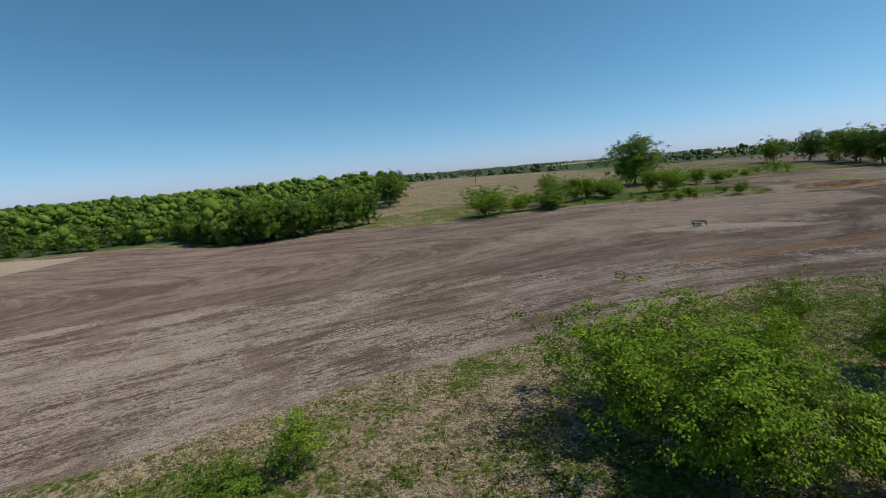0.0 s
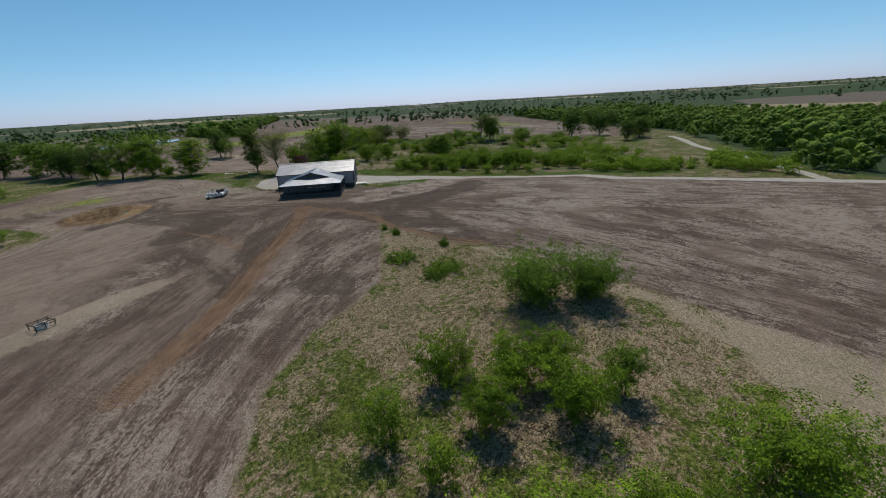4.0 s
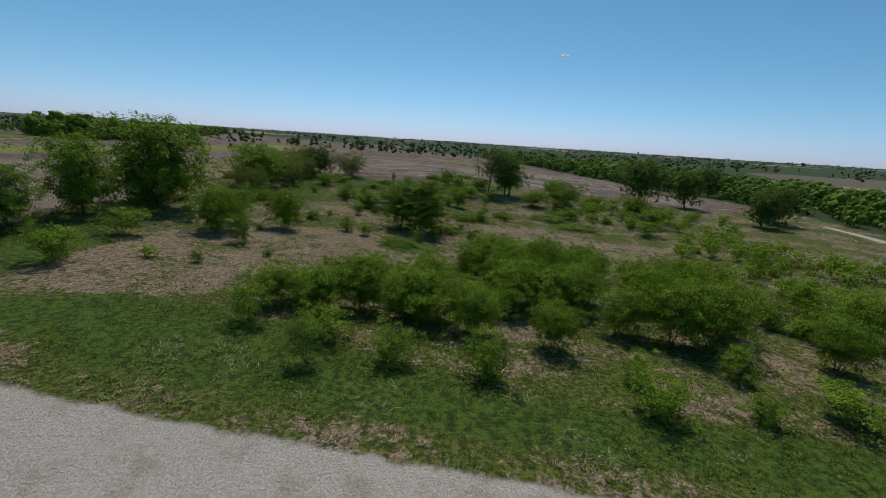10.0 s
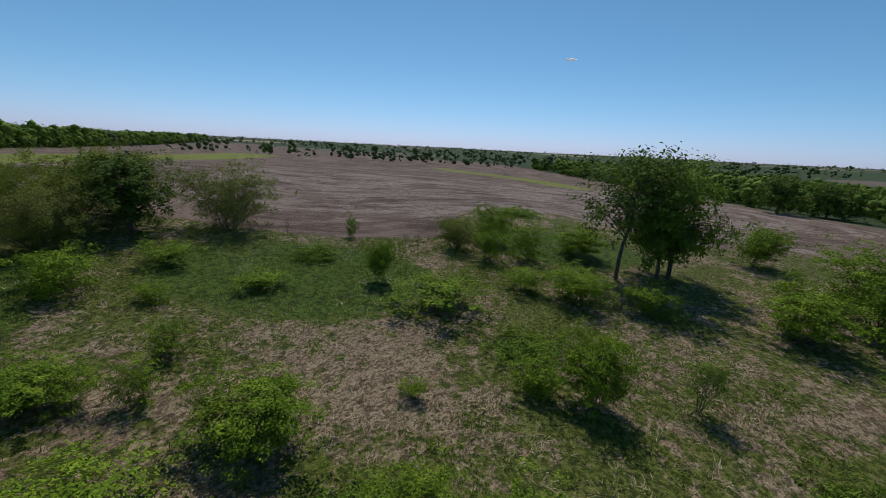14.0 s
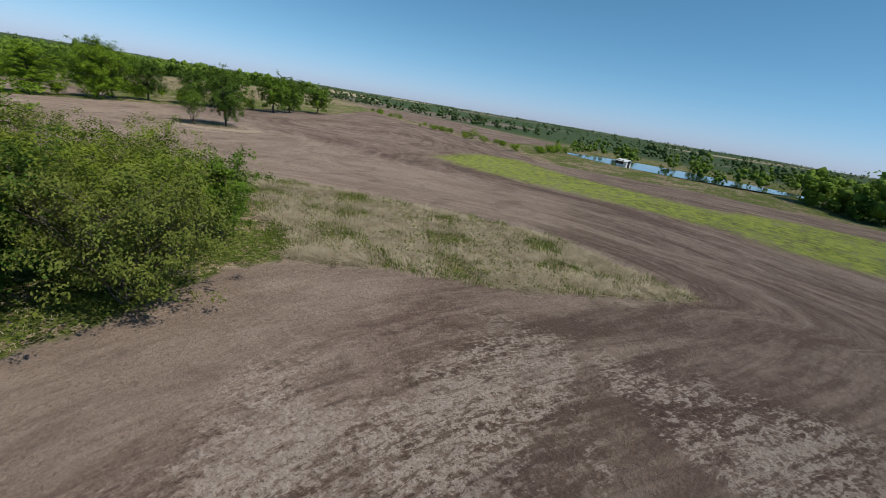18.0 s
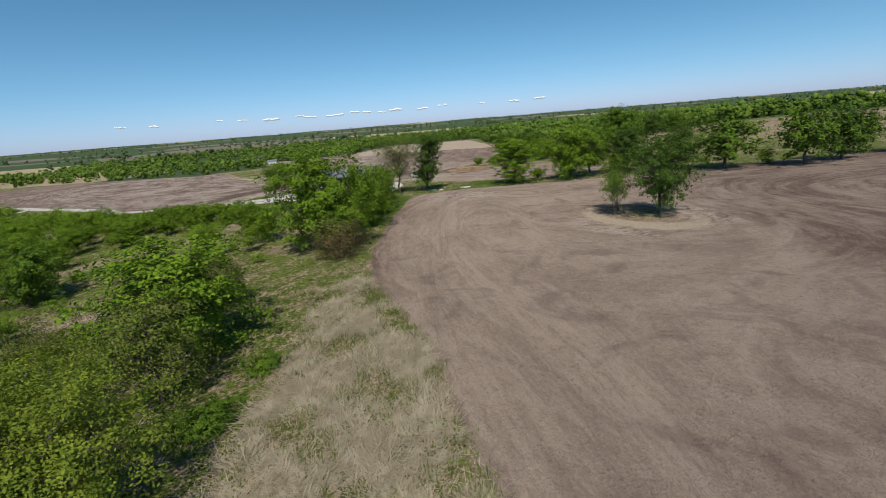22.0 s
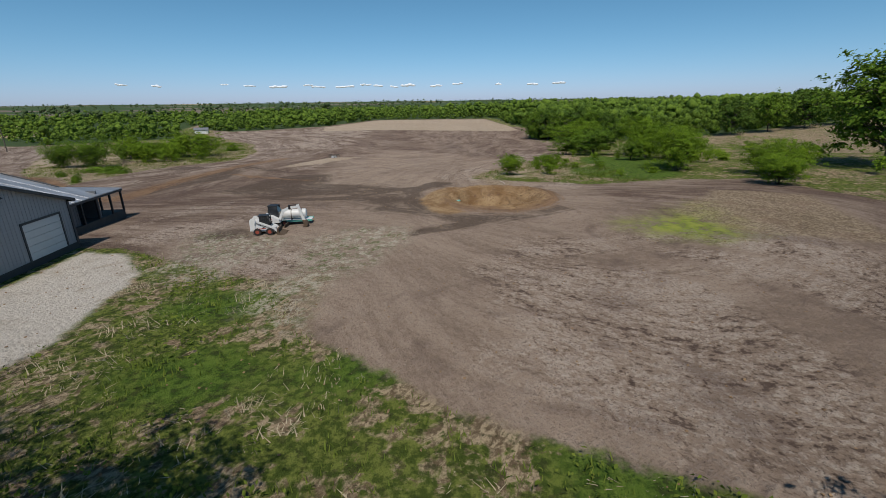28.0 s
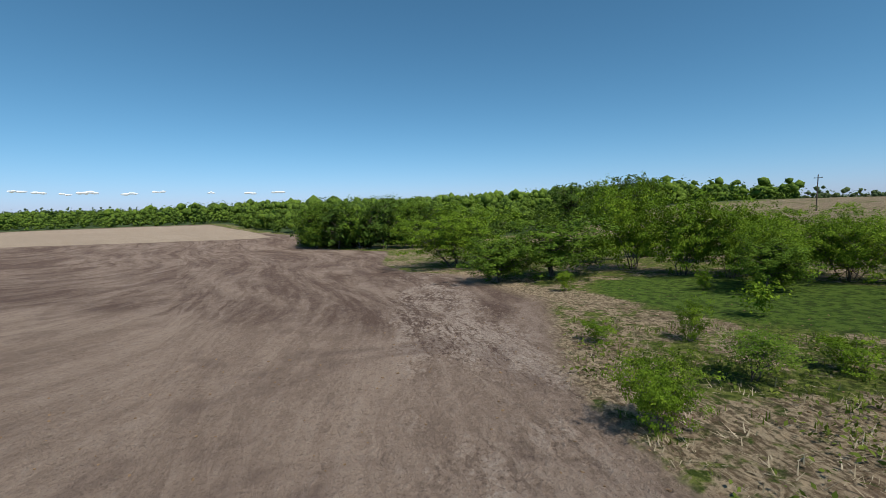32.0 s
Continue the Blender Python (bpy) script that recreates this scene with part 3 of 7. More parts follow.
    clay = n.mix(n.ramp(drag, 0.35, 0.65), (0.165, 0.090, 0.050), (0.31, 0.188, 0.108))
    clay = n.mix(n.math("MULTIPLY", n.ramp(speck, 0.5, 0.62), 0.4), clay, (0.11, 0.07, 0.045))
    earth = n.mix(n.math("MULTIPLY", rust, 0.74), earth, clay)
    tan = n.mix(n.ramp(total((mid, 0.6), (drag, 0.4)), 0.38, 0.62), (0.235, 0.138, 0.068), (0.40, 0.275, 0.155))
    tan = n.mix(n.math("MULTIPLY", n.ramp(n.noise(1.3, 5, 0.7), 0.56, 0.66), 0.7), tan, (0.17, 0.105, 0.07))
    tan = n.mix(n.math("MULTIPLY", n.ramp(speck, 0.5, 0.4), 0.5), tan, (0.16, 0.09, 0.045))
    earth = n.mix(inside("pit", 2.6, 0.5), earth, tan)
    # rough pasture: green growth and last year's thatch in small clumps
    dry, lush = inside("dry", 4.0, 1.6), inside("lush", 3.0, 1.0)
    tuft, tuftlet = n.noise(1.15, 4, 0.66, distortion=0.5), n.noise(3.0, 3, 0.62)
    lay = n.noise(1.0, 3, 0.6, vector=n.turned(28, 1.7, 3.0, 2.0), distortion=1.4)
    green = n.mix(n.ramp(tuftlet, 0.40, 0.60), (0.060, 0.086, 0.016), (0.165, 0.192, 0.043))
    green = n.mix(n.math("MULTIPLY", lush, 0.8), green, n.mix(n.ramp(n.noise(1.9, 4, 0.7), 0.40, 0.60), (0.030, 0.072, 0.010), (0.105, 0.175, 0.026)))
    thatch = n.mix(n.ramp(total((lay, 0.6), (speck, 0.4)), 0.42, 0.58), (0.150, 0.108, 0.066), (0.425, 0.335, 0.220))
    thatch = n.mix(n.math("MULTIPLY", n.ramp(n.noise(0.3, 4, 0.6), 0.54, 0.64), 0.4), thatch, (0.255, 0.165, 0.115))
    old = total((tuft, 0.50), (tuftlet, 0.22), (n.noise(0.14, 4), 0.45), (mid, 0.30), (dry, 0.085), (lush, -0.20))
    turf = n.mix(n.ramp(old, 0.722, 0.80), green, thatch)
    # shade between the clumps, painted as dark spots
    turf = n.mix(n.math("MULTIPLY", n.ramp(n.noise(1.9, 4, 0.68), 0.45, 0.37), 0.62), turf, (0.040, 0.045, 0.016))
    # far country: woods and fields
    plot = n.tree.nodes.new("ShaderNodeTexVoronoi")
    plot.inputs["Scale"].default_value = 0.0035
    n.tree.links.new(n.pos, plot.inputs["Vector"])
    pick = n.tree.nodes.new("ShaderNodeSeparateColor")
    n.tree.links.new(plot.outputs["Color"], pick.inputs[0])
    country = n.mix(n.ramp(pick.outputs[0], 0.8, 0.81), (0.055, 0.085, 0.035), (0.17, 0.14, 0.11))
    country = n.mix(n.ramp(pick.outputs[1], 0.9, 0.91), country, (0.36, 0.29, 0.18))
    turf = n.mix(n.attr("far"), turf, country)
    # gravel
    stone = n.mix(n.ramp(n.noise(7.0, 5, 0.75), 0.35, 0.65), (0.47, 0.425, 0.37), (0.62, 0.57, 0.51))
    stone = n.mix(n.math("MULTIPLY", n.ramp(n.noise(0.5, 5, 0.7), 0.5, 0.66), 0.55), stone, (0.36, 0.30, 0.235))
    stone = n.mix(n.math("MULTIPLY", n.ramp(n.voronoi(5.0), 0.16, 0.08), 0.3), stone, (0.70, 0.66, 0.60))
    col = n.mix(inside("soil", 2.2, 0.3), turf, earth)
    weed = n.mix(n.ramp(clump, 0.4, 0.65), (0.175, 0.255, 0.022), (0.31, 0.335, 0.07))
    col = n.mix(n.math("MULTIPLY", inside("weedy", 7.0, 3.0), n.ramp(n.math("MULTIPLY", total((clump, 0.8), (speck, 0.5)), 0.9), 0.44, 0.64)), col, weed)
    col = n.mix(n.math("MULTIPLY", n.math("MULTIPLY", inside("soil", 2.2, 0.3), inside("dry", 2.0, 0.8)), 0.6), col, thatch)
    moss = n.ramp(total((n.noise(1.4, 5, 0.75), 0.7), (speck, 0.5)), 0.56, 0.66)
    col = n.mix(n.math("MULTIPLY", inside("mottle", 3.0, 1.2), n.math("MULTIPLY", moss, 0.95)), col, n.mix(n.ramp(total((clump, 0.6), (tuftlet, 0.4)), 0.42, 0.56), (0.135, 0.150, 0.065), (0.46, 0.415, 0.335)))
    col = n.mix(n.math("MULTIPLY", inside("stubble", 2.5, 0.5), 0.68), col, n.mix(n.ramp(speck, 0.36, 0.6), (0.31, 0.24, 0.17), (0.52, 0.425, 0.32)))
    col = n.mix(inside("gravel", 1.6, 0.35), col, stone)
    n.bump(total((speck, 1.0), (clump, 0.8), (crumbs, 0.8), (fleck, 0.5)), 1.0, 0.22)
    return n.done(col)


def grid_line(lo, hi, step, reach):
    core = list(np.arange(lo, hi + 1e-6, step))
    out, d, a = [], step, hi
    while a < reach:
        d *= 1.16
        a += d
        out.append(a)
    back, d, a = [], step, lo
    while a > -reach:
        d *= 1.16
        a -= d
        back.append(a)
    return np.array(back[::-1] + core + out)


def make_ground():
    xs, ys = grid_line(-205, 290, 0.85, 4300), grid_line(-100, 235, 0.85, 4300)
    xs = np.unique(np.concatenate([xs, np.arange(24.9, 42, 0.25)]))      # a finer net at the pit
    ys = np.unique(np.concatenate([ys, np.arange(82.9, 99, 0.25)]))
    gx, gy = np.meshgrid(xs, ys)
    gz_ = ground_z(gx, gy)
    nx, ny = len(xs), len(ys)
    me = bpy.data.meshes.new("ground")
    i = np.arange(nx * ny).reshape(ny, nx)
    quads = np.stack([i[:-1, :-1], i[:-1, 1:], i[1:, 1:], i[1:, :-1]], -1).reshape(-1, 4)
    me.vertices.add(nx * ny), me.loops.add(quads.size), me.polygons.add(len(quads))
    me.vertices.foreach_set("co", np.stack([gx, gy, gz_], -1).astype(np.float32).ravel())
    me.loops.foreach_set("vertex_index", quads.ravel().astype(np.int32))
    me.polygons.foreach_set("loop_start", np.arange(0, quads.size, 4, dtype=np.int32))
    me.polygons.foreach_set("use_smooth", np.ones(len(quads), bool))
    me.update()
    fields = zones(gx, gy)
    soft = np.clip(fields["soil"], -30, 60)
    for _ in range(3):      # rows bend gently where the field's edge has corners
        for ax in (0, 1):
            k = 15
            pad = np.concatenate([np.repeat(np.take(soft, [0], ax), k, ax), soft, np.repeat(np.take(soft, [-1], ax), k, ax)], ax)
            c = np.concatenate([np.zeros_like(np.take(pad, [0], ax)), np.cumsum(pad, ax)], ax)
            m = soft.shape[ax]
            soft = (np.take(c, range(2 * k + 1, 2 * k + 1 + m), ax) - np.take(c, range(m), ax)) / (2 * k + 1)
    fields["rows"] = soft
    under = np.maximum.reduce([signed_distance(gx, gy, w) for w in (WOOD_NW, WOOD_N, WOOD_SE, WOOD_E, WOOD_W, WOOD_SW)])
    fields["far"] = np.maximum(smooth(np.hypot(gx - 60, gy - 40), 300, 420), smooth(under, -2, 3))
    fields["soil"] = np.minimum(fields["soil"], -under)
    for name in ("soil", "gravel", "clay", "dark", "dry", "lush", "weedy", "pale", "pit", "stubble", "mottle", "yard", "crusty", "far", "rows"):
        lim = 60 if name in ("soil", "rows") else 12
        me.attributes.new(name, "FLOAT", "POINT").data.foreach_set("value", np.clip(fields[name], -lim, lim).astype(np.float32).ravel())
    me.materials.append(ground_material())
    return tagged(new("ground", me), "rolling farm ground of tilled brown soil, rough pasture and gravel drive", "ground", kind="structure")


make_ground()


def near_path(x, y, reach=34):
    """Within reach of the flight lines, on the plan."""
    x, y = np.asarray(x, float), np.asarray(y, float)
    return stripe(x, y, [(-57, -16), (-70, -2), (-60, 10), (-30, 12), (30, 16), (125, 21), (185, 28), (215, 40), (225, 62), (205, 86), (150, 93), (100, 90), (6, 84)], reach) > 0


# ---- mesh helpers ----
def mesh_of(name, verts, faces, materials, index=None, smooth_faces=False):
    me = bpy.data.meshes.new(name)
    me.from_pydata([tuple(v) for v in verts], [], faces)
    for m in materials if isinstance(materials, (list, tuple)) else [materials]:
        me.materials.append(m)
    if index is not None:
        me.polygons.foreach_set("material_index", np.array(index, np.int32))
    if smooth_faces:
        me.polygons.foreach_set("use_smooth", np.ones(len(me.polygons), bool))
    me.update()
    return me


def quads_mesh(name, corners, material):
    """A mesh of loose quads: corners is (n, 4, 3)."""
    corners = np.asarray(corners, np.float32)
    k = len(corners)
    me = bpy.data.meshes.new(name)
    me.vertices.add(4 * k), me.loops.add(4 * k), me.polygons.add(k)
    me.vertices.foreach_set("co", corners.ravel())
    me.loops.foreach_set("vertex_index", np.arange(4 * k, dtype=np.int32))
    me.polygons.foreach_set("loop_start", np.arange(0, 4 * k, 4, dtype=np.int32))
    me.materials.append(material)
    me.update(calc_edges=True)
    return me


def part(name, data, material, parent, label=""):
    """One mesh object under a thing or a part; data is a bmesh or a mesh."""
    if isinstance(data, bmesh.types.BMesh):
        me = bpy.data.meshes.new(name)
        data.to_mesh(me)
        data.free()
        me.materials.append(material)
    else:
        me = data
    ob = new(name, me)
    ob.parent = parent
    return tagged(ob, label)


def box(bm, x0, x1, y0, y1, z0, z1, bevel=0.0):
    """Adds a box, its edges bevelled where asked."""
    made = bmesh.ops.create_cube(bm, size=1.0, matrix=Matrix.Translation(((x0 + x1) / 2, (y0 + y1) / 2, (z0 + z1) / 2)) @ Matrix.Diagonal((x1 - x0, y1 - y0, z1 - z0, 1)))
    if bevel:
        edges = {e for v in made["verts"] for e in v.link_edges}
        bmesh.ops.bevel(bm, geom=list(edges), offset=bevel, segments=2, affect="EDGES", profile=0.5)
    return bm


def boxed(*args, bevel=0.0):
    return box(bmesh.new(), *args, bevel=bevel)


def cylinder(r, length, m=Matrix(), sides=20, r2=None, bevel=0.0, bm=None):
    bm = bm or bmesh.new()
    made = bmesh.ops.create_cone(bm, cap_ends=True, segments=sides, radius1=r, radius2=r if r2 is None else r2, depth=length, matrix=m)
    if bevel:
        caps = [e for e in {e for v in made["verts"] for e in v.link_edges} if any(len(f.verts) > 4 for f in e.link_faces)]
        bmesh.ops.bevel(bm, geom=caps, offset=bevel, segments=2, affect="EDGES", profile=0.5)
    return bm


def prism(points, y0, y1):
    """A solid with the given outline in x and z, from y0 to y1."""
    bm = bmesh.new()
    front = [bm.verts.new((x, y0, z)) for x, z in points]
    back = [bm.verts.new((x, y1, z)) for x, z in points]
    bm.faces.new(front), bm.faces.new(back[::-1])
    k = len(points)
    for i in range(k):
        bm.faces.new((front[(i + 1) % k], front[i], back[i], back[(i + 1) % k]))
    bmesh.ops.recalc_face_normals(bm, faces=bm.faces)
    return bm


def slab(corners, thick):
    """A sheet of the given thickness under four or three corners."""
    bm = bmesh.new()
    up = [bm.verts.new(c) for c in corners]
    dn = [bm.verts.new((c[0], c[1], c[2] - thick)) for c in corners]
    bm.faces.new(up), bm.faces.new(dn[::-1])
    for i in range(len(up)):
        j = (i + 1) % len(up)
        bm.faces.new((up[j], up[i], dn[i], dn[j]))
    bmesh.ops.recalc_face_normals(bm, faces=bm.faces)
    return bm


def empty(name, x, y, z, turn=0.0):
    ob = new(name)
    ob.matrix_world = pose(x, y, z, 0, 0, turn)
    return ob


# ---- plants ----
def tube(verts, faces, points, radii, sides):
    """Adds a tapered tube along points."""
    points = np.asarray(points, float)
    ring0 = len(verts)
    for k, (p, r) in enumerate(zip(points, radii)):
        d = points[min(k + 1, len(points) - 1)] - points[max(k - 1, 0)]
        d /= np.linalg.norm(d) + 1e-9
        u = np.cross(d, (0.31, 0.94, 0.13))
        u /= np.linalg.norm(u) + 1e-9
        v = np.cross(d, u)
        for s in range(sides):
            a = 2 * math.pi * s / sides
            verts.append(p + r * (math.cos(a) * u + math.sin(a) * v))
    for k in range(len(points) - 1):
        for s in range(sides):
            a, b = ring0 + k * sides + s, ring0 + k * sides + (s + 1) % sides
            faces.append((a, b, b + sides, a + sides))


def leaves(rng, centres, spread, per, size, heart=None, tier=0.7):
    """Leaf quads in sprays round the given centres, turned outwards from the heart of the crown: (n, 4, 3)."""
    k = len(centres) * per
    mid = np.repeat(centres, per, 0)
    c = mid + rng.normal(size=(k, 3)) * spread * np.array([1, 1, tier])
    face = rng.normal(size=(k, 3)) * 0.6 + np.array([0, 0, 0.7])
    if heart is not None:
        out = mid - np.asarray(heart)
        face += 0.9 * out / (np.linalg.norm(out, axis=1)[:, None] + 1e-6)
    face /= np.linalg.norm(face, axis=1)[:, None]
    a = np.cross(face, rng.normal(size=(k, 3)))
    a /= np.linalg.norm(a, axis=1)[:, None] + 1e-9
    b = np.cross(face, a)
    s = size * rng.uniform(0.6, 1.35, (k, 1))
    a, b = a * s, b * s * 0.6
    bend = face * s * 0.18
    return np.stack([c - a, c - b * 0.9 + bend, c + a, c + b * 0.9 + bend], 1)


def plant_meshes(seed, height, width, base, limbs, twigs, per, leaf, spread, trunk_r, material, stems=1, top_narrow=0.6, sparse=0.0, lean=0.35, only_leaves=False, tier=0.7):
    """Trunk with limbs, and crown of leaf sprays, for one tree or shrub of the given size."""
    rng = np.random.default_rng(seed)
    verts, faces, tips = [], [], []
    for s in range(stems):
        off = rng.normal(size=2) * (0.12 * width if stems > 1 else 0)
        top = np.array([off[0] * 2 + rng.normal() * 0.05 * height, off[1] * 2 + rng.normal() * 0.05 * height, height * (0.9 if s == 0 else rng.uniform(0.6, 0.85))])
        n = 7
        ts = np.linspace(0, 1, n)
        path = np.stack([off[0] * 0.3 + ts * top[0], off[1] * 0.3 + ts * top[1], ts * top[2]], 1)
        path[1:-1, :2] += rng.normal(size=(n - 2, 2)) * 0.018 * height
        path[0, 2] = -0.25
        tube(verts, faces, path, trunk_r * (1 - 0.86 * ts) * (1 if stems == 1 else 0.6), 7)
        for k in range(limbs // stems):
            f = rng.uniform(base, 0.97)
            start = np.array([np.interp(f, ts, path[:, i]) for i in range(3)])
            az = k * 2.4 + rng.normal() * 0.5
            g = (f - base) / (1 - base + 1e-6)
            shape = math.sin(math.pi * min(0.98, 0.22 + 0.70 * g)) ** top_narrow
            reach = width / 2 * shape * rng.uniform(0.65, 1.12)
            rise = lean * reach + rng.uniform(0, 0.10) * height * (1 - g)
            end = start + np.array([math.cos(az) * reach, math.sin(az) * reach, rise])
            mid = (start + end) / 2 + rng.normal(size=3) * 0.06 * reach + np.array([0, 0, 0.05 * reach])
            r0 = trunk_r * 0.42 * (1 - 0.75 * f)
            tube(verts, faces, [start, mid, end], [r0, r0 * 0.6, r0 * 0.15], 4)
            for q in range(twigs):
                t = rng.uniform(0.3, 1.05)
                p = (1 - t) ** 2 * start + 2 * t * (1 - t) * mid + t * t * end
                tip = p + rng.normal(size=3) * np.array([1, 1, 0.7]) * 0.16 * width * (0.4 + 0.6 * shape)
                tip[2] = max(tip[2], 0.12 * height * base + 0.15)
                if q % 4 == 0:
                    tube(verts, faces, [p, tip], [r0 * 0.28 + 0.004, 0.004], 3)
                if rng.uniform() > sparse:
                    tips.append(tip)
    if only_leaves:
        return leaves(rng, np.array(tips), spread, per, leaf, heart=(0, 0, height * 0.45), tier=tier)
    wood = mesh_of("trunk", verts, faces, BARK, smooth_faces=True)
    crown = quads_mesh("crown", leaves(rng, np.array(tips), spread, per, leaf, heart=(0, 0, height * 0.45), tier=tier), material)
    return wood, crown


KINDS, SIZES = {}, {}


def kind(name, seed, height, width, *args, **kw):
    """Height and width are those of the finished plant with its leaves."""
    wood, crown = plant_meshes(seed, height, width, *args, **kw)
    co = np.empty(len(crown.vertices) * 3, np.float32)
    crown.vertices.foreach_get("co", co)
    co = co.reshape(-1, 3)
    KINDS[name] = wood, crown
    SIZES[name] = float(np.percentile(co[:, 2], 97)), 2 * float(np.percentile(np.hypot(co[:, 0], co[:, 1]), 91))


#        seed  h    w   base limbs twigs per leaf spread trunk
kind("big_bright", 11, 10, 9.5, 0.12, 72, 6, 44, 0.16, 0.36, 0.26, LEAF_BRIGHT)
kind("big_green", 12, 9.5, 8.5, 0.2, 56, 5, 44, 0.15, 0.34, 0.26, LEAF_GREEN)
kind("big_dark", 13, 10, 9, 0.2, 60, 5, 44, 0.16, 0.36, 0.28, LEAF_DARK)
kind("olive_bush", 14, 6.5, 8.5, 0.08, 68, 5, 40, 0.10, 0.34, 0.16, LEAF_OLIVE, stems=4)
kind("olive_tree", 15, 7.5, 7, 0.16, 54, 6, 30, 0.10, 0.32, 0.2, LEAF_OLIVE, sparse=0.1)
kind("brown_bush", 16, 4.5, 5.5, 0.05, 50, 9, 13, 0.10, 0.30, 0.1, LEAF_BROWN, stems=5)
kind("round_tree", 17, 6.5, 5.6, 0.2, 48, 5, 44, 0.12, 0.26, 0.16, LEAF_GREEN)
kind("cottonwood", 18, 14, 11.5, 0.16, 76, 6, 30, 0.26, 0.46, 0.36, LEAF_GREEN)
kind("poplar", 21, 11.3, 5.2, 0.1, 110, 6, 44, 0.10, 0.22, 0.2, LEAF_DARK, lean=1.1, top_narrow=0.45)
kind("ash_sparse", 22, 11, 9.0, 0.36, 96, 9, 22, 0.085, 0.30, 0.26, LEAF_OLIVE, sparse=0.1, stems=1, lean=0.75, top_narrow=0.4)
kind("walnut", 23, 9.6, 7.2, 0.06, 96, 6, 46, 0.11, 0.25, 0.2, LEAF_BRIGHT, top_narrow=0.8, tier=0.4)
kind("thin_stems", 24, 7, 4.6, 0.3, 40, 6, 18, 0.11, 0.26, 0.09, LEAF_GREEN, stems=5, lean=0.9)
kind("thin_tree", 26, 10, 7.0, 0.36, 46, 6, 22, 0.16, 0.34, 0.2, LEAF_DARK, lean=0.7, sparse=0.15)
for near, per, leaf in (("", 34, 0.085), ("far_", 16, 0.14)):
    kind(near + "shrub_a", 31, 3.0, 3.6, 0.05, 32, 4, per, leaf, 0.21, 0.05, LEAF_BRIGHT, stems=4, lean=0.6, tier=0.5)
    kind(near + "shrub_b", 32, 2.4, 3.0, 0.05, 28, 4, per, leaf, 0.19, 0.045, LEAF_BRIGHT, stems=4, lean=0.6, tier=0.5)
    kind(near + "shrub_c", 33, 3.6, 3.6, 0.08, 34, 4, per, leaf, 0.21, 0.06, LEAF_BRIGHT, stems=3, lean=0.7, tier=0.5)
    kind(near + "shrub_d", 34, 1.7, 2.3, 0.04, 22, 4, per, leaf, 0.16, 0.035, LEAF_GREEN, stems=4, lean=0.5, tier=0.5)
kind("far_big_bright", 11, 10, 9.5, 0.12, 62, 4, 14, 0.32, 0.38, 0.26, LEAF_BRIGHT)
kind("far_big_green", 12, 9.5, 8.5, 0.2, 56, 4, 14, 0.31, 0.36, 0.26, LEAF_GREEN)
kind("far_big_dark", 13, 10, 9, 0.16, 60, 4, 14, 0.32, 0.38, 0.28, LEAF_DARK)
kind("thicket_big", 41, 5.4, 6.2, 0.04, 90, 5, 52, 0.085, 0.25, 0.07, LEAF_BRIGHT, stems=7, lean=0.7, tier=0.45)
kind("thicket_mid", 42, 4.4, 4.6, 0.04, 64, 5, 46, 0.085, 0.23, 0.06, LEAF_BRIGHT, stems=6, lean=0.7, tier=0.45)
kind("willow_bush", 43, 4.4, 5.4, 0.05, 96, 8, 30, 0.09, 0.22, 0.06, LEAF_GREEN, stems=9, lean=1.0, top_narrow=0.3)
kind("willow_hedge", 47, 6.4, 8.0, 0.05, 96, 7, 46, 0.09, 0.27, 0.10, LEAF_LIME, stems=7, lean=0.8)
kind("twig_bush", 45, 6.4, 8.0, 0.05, 84, 6, 44, 0.085, 0.27, 0.10, LEAF_OLIVE, stems=6, lean=0.7)
kind("dead_bush", 44, 1.6, 2.4, 0.04, 40, 9, 1, 0.05, 0.2, 0.03, LEAF_BROWN, stems=6, lean=0.6, sparse=0.6)
kind("weed_patch", 46, 0.8, 4.2, 0.03, 70, 4, 26, 0.095, 0.17, 0.012, LEAF_GREEN, stems=9, lean=0.15, top_narrow=0.2, tier=0.5)

